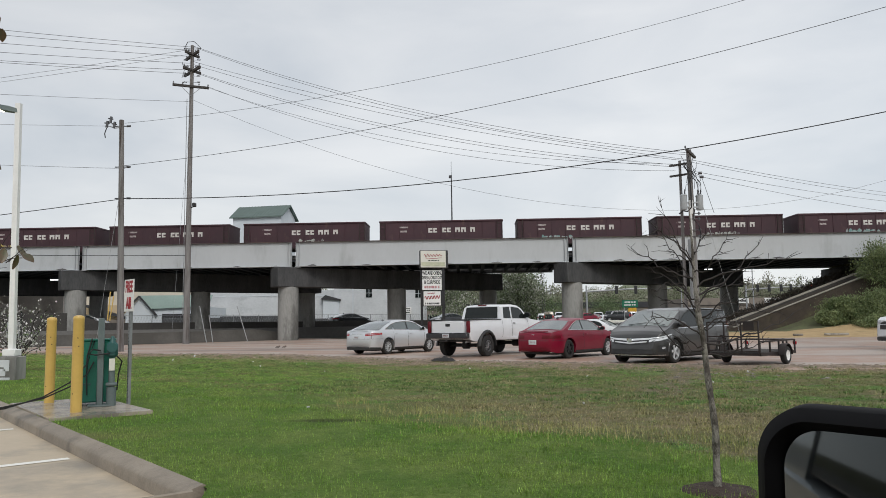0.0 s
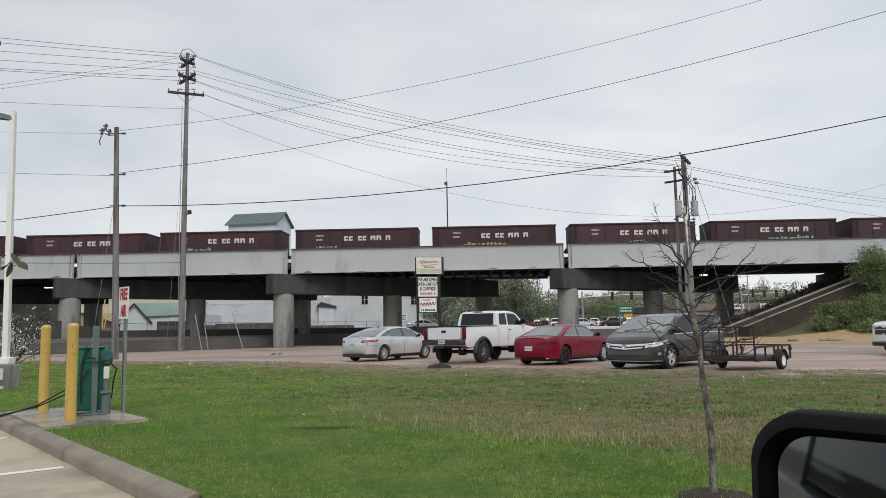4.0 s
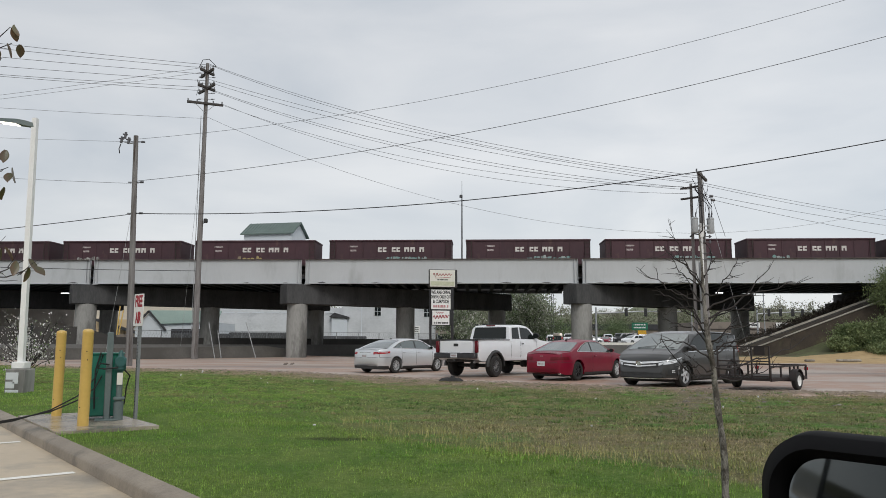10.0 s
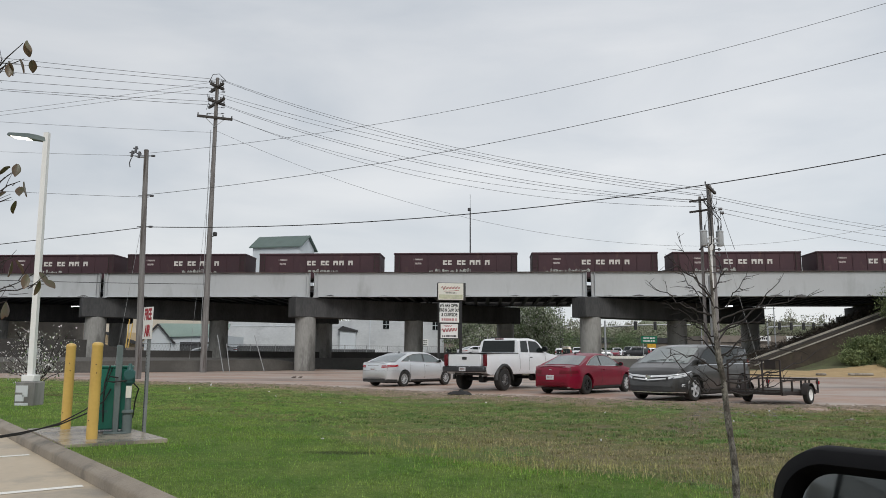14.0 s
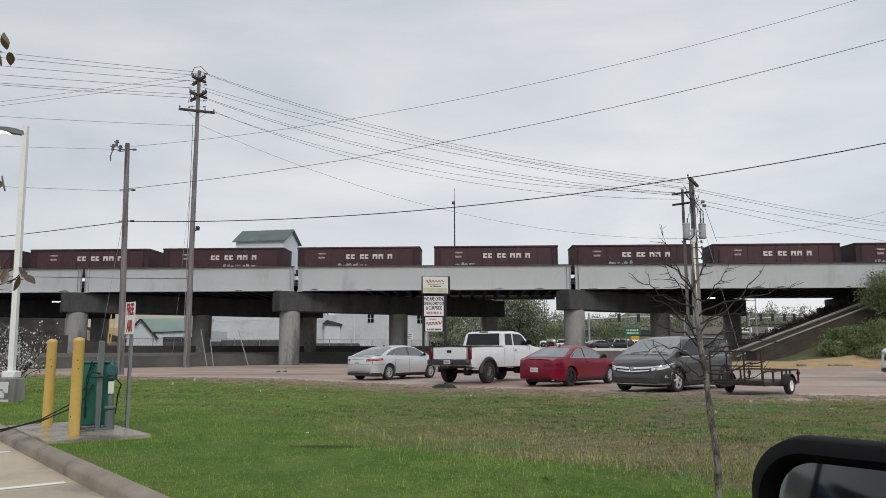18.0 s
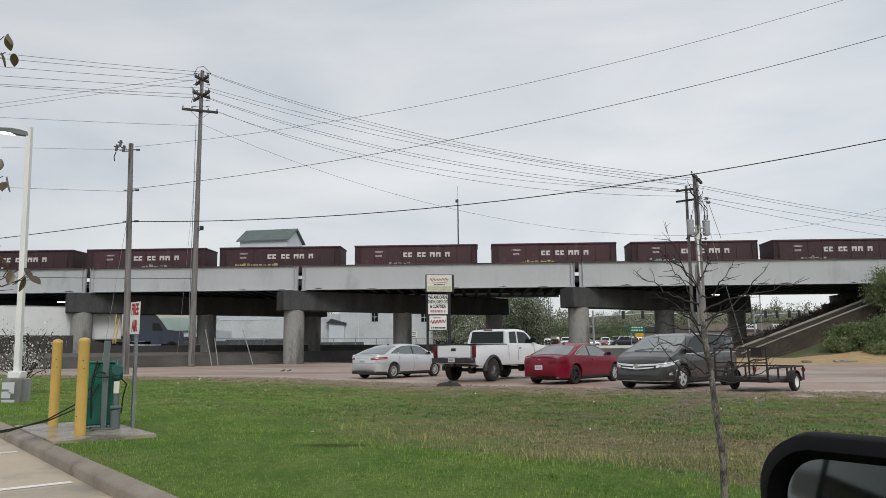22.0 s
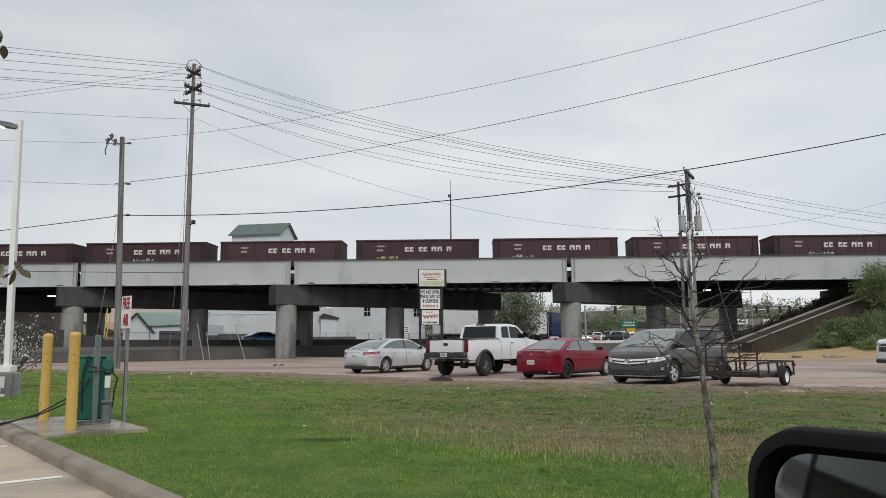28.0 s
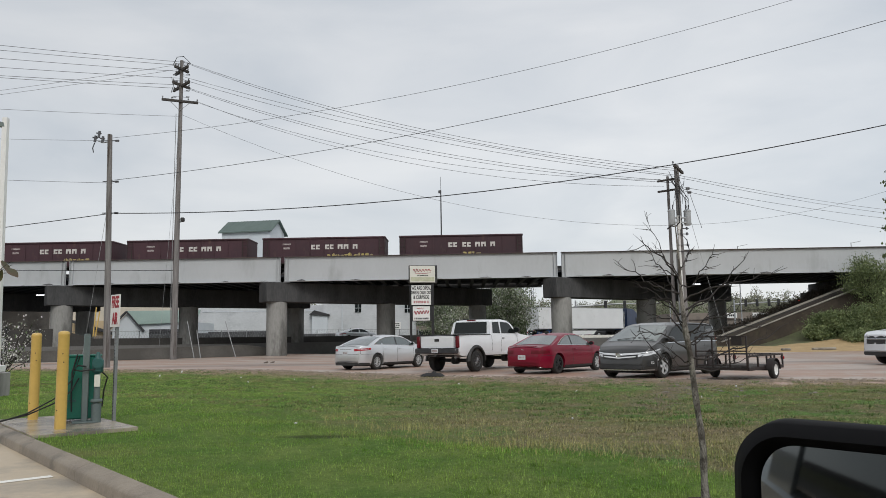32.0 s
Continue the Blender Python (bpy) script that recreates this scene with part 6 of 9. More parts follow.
def suv(name, label, paint, length=5.18):
    top = [(-2.59, 0.6), (-2.57, 1.1), (-2.5, 1.45), (-2.3, 1.82), (-2.0, 1.88), (-0.5, 1.92), (0.35, 1.90), (0.65, 1.84), (1.22, 1.30), (1.35, 1.25), (2.3, 1.17), (2.5, 1.05), (2.56, 0.75), (2.59, 0.5)]
    top = [(x * length / 5.18, z * 1.11) for x, z in top]
    c = Car(length, 2.04, top, [(-2.6, 1.3), (1.2, 1.27), (2.5, 1.1)], 1.52, -1.46, 0.40, 0.36, 0.2, 0.08, end=0.16, bow=0.22)
    car = empty(name, pose(0, 0, 0), label, "car")
    car["xf"], car["xr"] = c.xf, c.xr
    part("body", c.body(), paint, car, angle=32)
    underbody(car, c)
    part("windscreen", c.top_panel(0.67, 1.2, 0.92), M_GLASS_CAR, car)
    part("rear_window", c.top_panel(-2.48, -2.32, 0.88), M_GLASS_CAR, car)
    for s in (1, -1):
        for w in ([(0.1, 1.36), (1.0, 1.35), (0.62, 1.84), (0.1, 1.93)], [(-0.95, 1.37), (0.02, 1.36), (0.02, 1.93), (-0.9, 1.93)], [(-2.2, 1.38), (-1.05, 1.37), (-1.0, 1.92), (-2.08, 1.86)]):
            part("side_window", c.side_panel(w, s), M_GLASS_CAR, car)
        part("headlight", c.wrap(1, 0.58, 1.26, 1.03, 1.17, side=s, z0b=1.07), M_HEAD, car)
        part("grille", c.wrap(1, 0, 0.55, 0.80, 1.16, side=s), M_PLASTIC, car)
        part("grille_bar", c.wrap(1, 0, 0.57, 0.97, 1.01, side=s, off=0.022), M_CHROME, car)
        part("front_bumper_trim", c.wrap(1, 0, 1.2, 0.36, 0.50, side=s), M_PLASTIC, car)
        part("fog_light", c.wrap(1, 0.74, 0.94, 0.56, 0.63, side=s, off=0.014), M_HEAD, car)
        part("tail_light", c.wrap(-1, 0.72, 1.08, 0.95, 1.35, side=s), M_TAIL, car)
    handles(car, c, (-0.8, 0.2), 1.18, M_CHROME)
    gaps(car, c, (-1.0, 0.06, 1.05), 0.46, lambda x: c.zb(x))
    side_mirror(car, c, 0.95, 1.38, paint, 1.35)
    wheel_set(car, 0.40, 0.26, M_ALLOY, 6, 0.88)
    return car


def put_car(car, contact, az, wheel, width):
    """Stand a car on the ground by one wheel's foot: wheel = (axle, +1 left or -1 right); az from north to east."""
    a = radians(az)
    d, r = Vector((math.sin(a), math.cos(a))), Vector((math.cos(a), -math.sin(a)))
    o = Vector(contact) - d * car[wheel[0]] + r * wheel[1] * (width / 2 - 0.1)
    car.matrix_basis = pose(o.x, o.y, 0, 0, 0, 90 - az)
    return car


put_car(sedan("silver_sedan", "silver grey four-door sedan parked on the damp lot", M_P_SILVER, glass=M_GLASS_LIGHT, chrome=True, fine=True), (-2.07, 32.33), 37.5, ("xr", -1), 1.85)
put_car(pickup("pickup_truck", "white lifted pickup truck with black wheel flares", M_P_WHITE), (1.9, 28.88), 38.0, ("xr", -1), 2.0)
put_car(sedan("red_coupe", "dark red two-door coupe parked on the lot", M_P_RED, 4.75, 1.785, 1.42, glass=M_GLASS_LIGHT, coupe=True, tail="plain", rim=M_DARK_RIM, spokes=7, rim_front=M_ALLOY, fine=True), (4.59, 26.27), 41.0, ("xr", -1), 1.785)
put_car(minivan("grey_minivan", "charcoal grey minivan with chrome grille bars", M_P_GREY), (7.1, 22.57), 226.0, ("xf", 1), 1.99)
put_car(suv("white_suv", "white sport utility car parked at the lot edge", M_P_WHITE), (18.55, 28.1), 266.0, ("xf", 1), 2.04)

# ---- poles and wires ----


def pole_shaft(p, h, r0, r1, lean=(0.0, 0.0), foot=0.0):
    bm = nb()
    n = 10
    tube(bm, [(lean[0] * k / n + foot * (1 - k / n), lean[1] * k / n, -0.1 + (h + 0.1) * k / n) for k in range(n + 1)], [r0 + (r1 - r0) * k / n for k in range(n + 1)], 14)
    return part("shaft", bm, M_WOOD_POLE, p)


def insulator(p, at):
    bm = nb()
    x, y, z = at
    cyl(bm, (x, y, z), (x, y, z + 0.10), 0.018, n=6)
    cyl(bm, (x, y, z + 0.08), (x, y, z + 0.20), 0.06, 0.045, n=8)
    part("insulator", bm, M_PORC, p)


def crossarm(p, z, half, az, y=0.0, braces=True, thick=0.11):
    a = radians(az)
    d = Vector((math.cos(a), math.sin(a), 0))
    bm = nb()
    box(bm, (0, y, z), (2 * half, thick, thick * 1.15), 0.012, Matrix.Rotation(a, 4, "Z"))
    arm = part("crossarm", bm, M_WOOD_ARM, p)
    if braces:
        bm = nb()
        for s in (-1, 1):
            cyl(bm, d * s * half * 0.55 + Vector((0, y, z - 0.05)), Vector((0, y, z - 0.75)), 0.02, n=6)
        part("brace", bm, M_GALV, p)
    return d


AX, AY, BX, BY, CX, CY = -18.85, 57.5, -17.0, 41.0, 16.4, 47.0
pole = empty("utility_pole", pose(AX, AY, 0), "very tall weathered wooden power pole with crossarms", "utility pole", "poles by the lot")
pole_shaft(pole, 23.3, 0.25, 0.13, foot=-0.05)
for z, az, half in ((22.6, 65, 0.75), (21.3, 60, 0.85), (21.2, -48, 1.4), (22.5, -50, 1.2)):
    d = crossarm(pole, z, half, az, 0.0, False, 0.17)
    for f in (-0.92, -0.5, 0.5, 0.92):
        insulator(pole, d * half * f + Vector((0, 0, z + 0.09)))
d = crossarm(pole, 19.95, 1.35, 22, -0.2, True, 0.16)
for f in (-0.95, -0.45, 0.45, 0.95):
    insulator(pole, d * 1.35 * f + Vector((0, -0.2, 20.03)))
for z in (23.1, 22.2, 21.7, 20.9, 20.4):
    bm = nb()
    cyl(bm, (-0.62, 0, z), (0.62, 0, z - 0.1), 0.014, n=6)
    for s in (-1, 1):
        for k in range(3):
            cyl(bm, (s * (0.40 + 0.10 * k), 0, z - 0.05), (s * (0.45 + 0.10 * k), 0, z - 0.05), 0.05, n=8)
    part("strain_insulator", bm, M_PORC, pole)
bm = nb()
tube(bm, [(-0.6, -0.2, 22.9), (-0.3, -0.25, 23.5), (0.2, -0.25, 23.55), (0.75, -0.2, 23.0)], 0.025, 6)
part("jumper_wire", bm, M_CABLE, pole)
bm = nb()
tube(bm, [(-0.7, -0.25, 21.9), (-0.5, -0.3, 21.2), (-0.7, -0.25, 20.6)], 0.02, 6)
part("jumper_wire", bm, M_CABLE, pole)
bm = nb()
box(bm, (0.42, -0.15, 10.6), (0.28, 0.3, 0.32), 0.05)
cyl(bm, (0.1, 0, 10.4), (0.4, -0.1, 10.5), 0.04, n=6)
part("floodlight", bm, M_PLASTIC, pole, "dark floodlight head")
bm = nb()
tube(bm, [(-0.33, -0.05, 19.0 - 0.6 * k) for k in range(29)], 0.025, 5)
part("down_conductor", bm, M_GALV, pole)

pole = empty("utility_pole", pose(BX, BY, 0), "wooden pole with a short side bracket and cables", "utility pole", "poles by the lot")
pole_shaft(pole, 12.75, 0.185, 0.125, (-0.28, 0))
bm = nb()
tube(bm, [(-0.27, 0, 12.35), (-0.6, 0, 12.3), (-1.1, 0, 12.45)], 0.03, 6)
part("bracket", bm, M_GALV, pole)
for x, z in ((-1.1, 12.5), (-0.9, 12.75), (-0.7, 12.45)):
    bm = nb()
    cyl(bm, (x, 0, z - 0.16), (x + 0.05, 0, z + 0.2), 0.075, n=8)
    cyl(bm, (x - 0.12, 0, z + 0.1), (x + 0.15, 0, z + 0.06), 0.04, n=6)
    part("cutout_fuse", bm, M_PORC, pole)
bm = nb()
tube(bm, [(-1.1, 0, 12.3), (-1.2, 0, 12.0), (-1.15, 0, 11.75)], 0.03, 6)
part("dropper", bm, M_CABLE, pole)
for z in (12.4, 10.1, 8.35):
    bm = nb()
    x = -0.28 * z / 12.75
    cyl(bm, (x - 0.35, 0, z), (x + 0.45, 0, z), 0.03, n=6)
    cyl(bm, (x + 0.3, 0, z), (x + 0.5, 0, z), 0.06, n=8)
    part("cable_clamp", bm, M_PORC, pole)

pole = empty("utility_pole", pose(CX, CY, 0), "wooden pole with two grey can transformers", "utility pole", "poles by the lot")
pole_shaft(pole, 12.1, 0.20, 0.15, (-0.1, 0))
d = crossarm(pole, 11.82, 1.3, 60, -0.12, True, 0.15)
for f in (-1.15, -0.4, 0.5, 1.15):
    insulator(pole, d * f + Vector((-0.1, -0.12, 11.90)))
can = None
for x, y in ((-0.56, -0.25), (0.50, -0.1)):
    m = pose(x - 0.08, y, 8.18)
    if can is None:
        bm = nb()
        lathe(bm, [(0.02, 0.0), (0.20, 0.0), (0.22, 0.04), (0.22, 0.86), (0.24, 0.88), (0.24, 0.92), (0.16, 1.0), (0.02, 1.02)], 18, "z")
        can = part("transformer", bm, M_XFORMER, pole, "grey can transformer")
        can.matrix_basis = m
    else:
        share("transformer", can, pole, m)
    bm = nb()
    for dx in (-0.09, 0.09):
        cyl(bm, (x - 0.08 + dx, y, 9.18), (x - 0.08 + dx, y, 9.49), 0.05, 0.03, n=8)
    part("bushing", bm, M_PORC, pole)
bm = nb()
box(bm, (-0.05, -0.2, 8.65), (1.3, 0.1, 0.1), 0.01)
box(bm, (-0.05, -0.2, 8.35), (1.3, 0.1, 0.1), 0.01)
part("transformer_rack", bm, M_GALV, pole)
bm = nb()
cyl(bm, (-0.20, -0.20, 2.4), (-0.20, -0.20, 7.9), 0.075, n=10)
box(bm, (-0.20, -0.22, 8.35), (0.24, 0.14, 0.9), 0.02)
part("white_conduit", bm, M_SIGN_WHITE, pole, "white plastic cable conduit")
bm = nb()
rc = random.Random(17)
for k in range(11):
    x0, x1 = rc.uniform(-0.75, 0.35), rc.uniform(-0.7, 0.5)
    z0, z1 = rc.uniform(10.6, 11.8), rc.uniform(8.9, 10.0)
    tube(bm, [(x0, -0.25, z0), (x0 * 0.6 + rc.uniform(-0.15, 0.15), -0.35, z0 * 0.7 + z1 * 0.3), (x1 * 0.7 + rc.uniform(-0.2, 0.2), -0.4, z0 * 0.3 + z1 * 0.7), (x1, -0.4, z1)], 0.016, 5)
    part("lead_wire", bm, M_CABLE, pole)
    bm = nb()
bm = nb()
tube(bm, [(-0.55, -0.3, 11.0), (-0.28, -0.35, 10.6), (-0.22, -0.4, 9.8), (-0.20, -0.42, 9.0), (-0.25, -0.5, 8.3), (-0.5, -0.5, 8.05), (-0.8, -0.45, 8.1), (-1.0, -0.4, 7.9)], 0.045, 8)
tube(bm, [(0.0, -0.4, 8.2), (-0.15, -0.45, 7.6), (0.2, -0.4, 7.2), (0.35, -0.3, 6.6), (0.1, -0.3, 5.8)], 0.03, 6)
part("riser_cable", bm, M_CABLE, pole, "thick black riser cable")
for z in (7.95, 7.6, 6.9, 6.5):
    bm = nb()
    cyl(bm, (-0.35, -0.25, z), (0.4, -0.25, z), 0.03, n=6)
    cyl(bm, (0.28, -0.25, z - 0.08), (0.28, -0.25, z + 0.1), 0.06, n=8)
    part("rack_bracket", bm, M_PORC, pole)
bm = nb()
cyl(bm, (0.42, -0.15, 10.55), (0.62, -0.15, 10.55), 0.09, n=10)
cyl(bm, (0.5, -0.15, 10.3), (0.72, -0.15, 10.3), 0.09, n=10)
part("arrester", bm, M_PORC, pole)
pole = empty("utility_pole", pose(15.97, 47.8, 0), "thin second pole with a small crossarm", "utility pole", "poles by the lot")
pole_shaft(pole, 11.55, 0.12, 0.085)
crossarm(pole, 11.3, 0.75, -43, -0.1, False)
crossarm(pole, 10.6, 0.75, -43, -0.1, False)
bm = nb()
cyl(bm, (0.35, -0.15, 0.0), (0.35, -0.15, 6.4), 0.10, n=10)
part("riser_pipe", bm, M_GALV, pole, "pale grey riser pipe")


def wire(name, p0, p1, sag, r, material, n=26):
    bm = nb()
    a, b = Vector(p0), Vector(p1)
    tube(bm, [a.lerp(b, k / n) - Vector((0, 0, 4 * sag * (k / n) * (1 - k / n))) for k in range(n + 1)], r, 5)
    return tagged(part(name, bm, material), "thin overhead line strung between poles" if r < 0.02 else "thick black overhead cable", "wire", "overhead lines")


LEFT, RIGHT = (-62.0, 36.0), (70.0, 90.0)
for z0, z1 in ((23.19, 21.56), (22.92, 20.94), (22.42, 20.03), (21.87, 19.08), (21.33, 18.29), (21.04, 18.56), (18.79, 16.15)):
    wire("power_line", (AX, AY, z0), (*LEFT, z1), 0.48, 0.016 if z0 > 20 else 0.012, M_WIRE)
wire("phone_cable", (AX, AY, 6.72), (*LEFT, 6.86), 0.48, 0.022, M_CABLE)
for z0, z1, sag in ((23.3, 11.88, 1.18), (23.23, 11.74, 1.29), (22.04, 11.43, 0.73), (21.8, 11.35, 0.91), (21.28, 11.06, 1.28), (21.21, 10.93, 1.39)):
    wire("power_line", (AX, AY, z0), (CX, CY, z1), sag, 0.0135, M_WIRE)
wire("power_line", (AX + 1, AY, 20.0), (CX - 0.9, CY + 0.8, 11.35), 1.5, 0.012, M_WIRE)
wire("power_line", (AX + 1.2, AY, 20.0), (CX - 0.7, CY + 0.8, 10.9), 1.7, 0.012, M_WIRE)
for z0, z1 in ((11.45, 15.23), (11.3, 14.71), (10.73, 14.3), (10.49, 12.57)):
    wire("power_line", (CX, CY, z0), (*RIGHT, z1), 0.69, 0.013, M_WIRE)
wire("power_line", (AX, AY, 18.97), (57.66, 73.75, 19.44), 8.23, 0.011, M_WIRE, 36)
wire("power_line", (BX - 0.1, BY, 12.57), (30, 28, 19.41), 1.72, 0.010, M_WIRE)
wire("power_line", (BX - 0.1, BY, 10.17), (30, 28, 16.98), 1.34, 0.014, M_WIRE)
wire("phone_cable", (BX - 0.1, BY, 8.34), (30, 28, 11.95), 1.66, 0.023, M_CABLE)
wire("power_line", (BX, BY, 12.4), (-62, 47, 16.65), 0.45, 0.008, M_WIRE)
wire("power_line", (BX, BY, 10.02), (-62, 47, 14.48), 0.45, 0.010, M_WIRE)
wire("phone_cable", (BX, BY, 8.34), (-62, 47, 5.66), 0.45, 0.022, M_CABLE)
for z0, z1 in ((23.02, 12.47), (22.64, 12.32)):
    wire("power_line", (AX, AY, z0), (-60, 44, z1), 0.43, 0.012, M_WIRE)
wire("guy_wire", (BX - 0.1, BY, 10.0), (BX - 1.6, BY + 0.5, 0.0), 0.0, 0.010, M_GALV)
wire("guy_wire", (AX, AY, 19.0), (AX - 1.2, AY + 0.2, 1.0), 0.0, 0.010, M_GALV)
wire("service_drop", (CX + 0.6, CY - 0.1, 10.4), (CX + 1.35, CY, 8.0), 0.0, 0.014, M_CABLE)
wire("guy_wire", (CX + 0.2, CY, 10.4), (CX + 2.8, CY + 0.3, 0.0), 0.0, 0.012, M_GALV)
# poles far out of sight that the lines run to
for x, y, h in ((-62, 36, 22.4), (70, 90, 15.8), (30, 28, 19.8), (-62, 47, 17.0), (57.66, 73.75, 19.7), (-60, 44, 12.8)):
    pole = empty("utility_pole", pose(x, y, 0), "plain wooden pole carrying the far ends of lines", "utility pole", "poles by the lot")
    pole_shaft(pole, h, 0.2, 0.14)
for k, (x0, y0, x1, z1) in enumerate(((-18.1, 60.0, -18.7, 2.9), (-17.6, 60.0, -17.95, 2.2), (-15.1, 61.0, -16.0, 2.9))):
    bm = nb()
    cyl(bm, (x0, y0, 0), (x1, y0, z1), 0.036, n=8)
    tagged(part("guy_guard", bm, M_GALV), "leaning pale guy wire guard tube", "pipe", "leaning guard tubes")

# ---- signs ----


def bars(parent, x0, x1, y, z, h, n, material, seed=1, name="text_bars"):
    rg = random.Random(seed)
    bm = nb()
    x = x0
    while x < x1 - 0.02:
        w = min(rg.uniform(0.5, 1.3) * h * 0.8, x1 - x)
        box(bm, (x + w / 2, y, z), (w * 0.82, 0.006, h))
        x += w * 1.05 + (0.4 * h if rg.random() < 0.2 else 0)
    return part(name, bm, material, parent)


sg = empty("roadside_sign", pose(-0.10, 40.0, 0, 0, 0, 10), "cream and white shop sign boards on two black posts", "sign")
bm = nb()
box(bm, (-0.62, 0, 2.05), (0.11, 0.14, 4.1), 0.01)
part("post", bm, M_SIGN_BLACK, sg)
bm = nb()
box(bm, (0.55, 0, 2.1), (0.13, 0.14, 4.2), 0.01)
part("post", bm, M_SIGN_BLACK, sg)
for nm, cx, z0, z1, w, fm in (("top_board", 0.0, 4.24, 5.13, 1.36, M_SIGN_CREAM), ("middle_board", -0.08, 3.04, 4.08, 1.05, M_SIGN_WHITE), ("lower_board", -0.08, 2.22, 2.97, 0.92, M_SIGN_WHITE)):
    bm = nb()
    box(bm, (cx + 0.05, 0.02, (z0 + z1) / 2), (w + 0.16, 0.26, z1 - z0 + 0.06), 0.02)
    cab = part(nm, bm, M_SIGN_BLACK if nm != "top_board" else M_PLASTIC, sg)
    bm = nb()
    box(bm, (cx, -0.115, (z0 + z1) / 2), (w, 0.02, z1 - z0), 0.008)
    part("face", bm, fm, cab)
    if nm == "top_board":
        bm = nb()
        box(bm, (cx, -0.131, z0 + 0.17), (w - 0.08, 0.008, 0.22))
        part("band", bm, M_SIGN_YELLOW, cab, "pale yellow green band")
        bars(cab, cx - 0.28, cx + 0.30, -0.131, z1 - 0.52, 0.055, 8, M_SIGN_BLACK, 3)
        bm = nb()
        tube(bm, [(cx - 0.50 + 0.98 * k / 40, -0.128, z1 - 0.27 + 0.04 * k / 40 + (0.10 if k < 10 else 0.055) * math.sin(k * 0.95)) for k in range(41)], 0.017, 5)
        tube(bm, [(cx - 0.40 + 0.85 * k / 12, -0.128, z1 - 0.43 + 0.06 * (k / 12) ** 2) for k in range(13)], 0.012, 5)
        part("logo", bm, M_SIGN_RED, cab, "red logo shapes")
    elif nm == "middle_board":
        for t, z, s in (("WE ARE OPEN,", 3.93, 0.25), ("DINE IN, CARRY OUT", 3.69, 0.235), ("& CURBSIDE", 3.45, 0.25)):
            words("text", t, s, M_SIGN_BLACK, cab, pose(cx, -0.129, z, 90) @ Matrix.Diagonal((0.62 if len(t) < 14 else 0.47, 1, 1, 1)))
        bars(cab, cx - 0.42, cx + 0.42, -0.131, 3.20, 0.13, 10, M_SIGN_RED_PALE, 5)
    else:
        bm = nb()
        tube(bm, [(cx - 0.26 + 0.40 * k / 20, -0.128, 2.86 + 0.04 * math.sin(k * 1.1)) for k in range(21)], 0.013, 5)
        tube(bm, [(cx - 0.40 + 0.80 * k / 36, -0.128, 2.62 + 0.06 * k / 36 + 0.085 * math.sin(k * 0.9)) for k in range(37)], 0.024, 5)
        part("logo", bm, M_SIGN_RED, cab, "red logo shapes")
        bars(cab, cx - 0.38, cx + 0.38, -0.131, 2.33, 0.09, 10, M_SIGN_BLACK, 7)

fa = empty("free_air_sign", pose(-4.46, 11.08, 0.14, 0, 0, -43), "white metal sign with red letters on perforated post", "sign")
bm = nb()
box(bm, (0, 0.0, 0.92), (0.042, 0.042, 1.84))
part("post", bm, M_FENCE, fa)
bm = nb()
for k in range(34):
    box(bm, (0, -0.022, 0.08 + k * 0.05), (0.012, 0.003, 0.014))
    box(bm, (-0.022, 0.0, 0.08 + k * 0.05), (0.003, 0.012, 0.014))
part("post_holes", bm, M_SIGN_BLACK, fa, kind="stuff")
bm = nb()
box(bm, (0, -0.032, 1.60), (0.305, 0.006, 0.47), 0.002)
pl = part("plate", bm, M_SIGN_WHITE, fa)
words("text", "FREE", 0.17, M_SIGN_RED, pl, pose(0, -0.037, 1.72, 90) @ Matrix.Diagonal((0.64, 1.35, 1, 1)))
words("text", "AIR", 0.17, M_SIGN_RED, pl, pose(0, -0.037, 1.48, 90) @ Matrix.Diagonal((0.64, 1.35, 1, 1)))

# ---- the air machine on its pad, bollards ----
bm = nb()
e1, e2 = KN, KERB_D
base = KERB0 + KERB_D * 5.0 + KN * 0.045
prism(bm, [(base + e2 * a + e1 * b)[:] for a, b in ((0, 0), (0, 1.25), (2.6, 1.25), (2.6, 0))], -0.05, 0.172)
tagged(part("concrete_pad", bm, M_PAD), "damp pale concrete pad beside the kerb", "pad", kind="structure")
for x, y in ((-4.77, 10.14), (-5.80, 11.47)):
    b = empty("bollard", pose(x, y, 0.165), "yellow plastic sleeved steel bollard on the pad", "bollard", "yellow bollards by the air machine")
    bm = nb()
    lathe(bm, [(0.071, 0.0), (0.070, 1.22), (0.072, 1.225), (0.072, 1.245), (0.062, 1.268), (0.03, 1.28), (0.0015, 1.283)], 24, "z")
    part("sleeve", bm, M_YELLOW, b)
    bm = nb()
    for a, z in ((-1.2, 0.98), (-1.9, 0.25), (-1.0, 0.87)):
        cyl(bm, (0.066 * math.cos(a), 0.066 * math.sin(a), z), (0.073 * math.cos(a), 0.073 * math.sin(a), z), 0.008, n=8)
    part("scuff", bm, M_RUBBER, b)
am = empty("air_machine", pose(-4.98, 11.03, 0.172, 0, 0, 22), "green tyre air machine with grey post and hoses", "air machine")
bm = nb()
box(bm, (0.06, 0.12, 0.48), (0.48, 0.42, 0.88), 0.02)
cab = part("cabinet", bm, M_GREEN_BOX, am, "dark green steel cabinet")
bm = nb()
box(bm, (0.06, 0.12, 0.93), (0.51, 0.45, 0.03), 0.01)
part("lid", bm, M_GREEN_BOX, cab)
bm = nb()
box(bm, (-0.10, -0.095, 0.30), (0.20, 0.012, 0.03))
box(bm, (-0.18, -0.095, 0.62), (0.03, 0.012, 0.12))
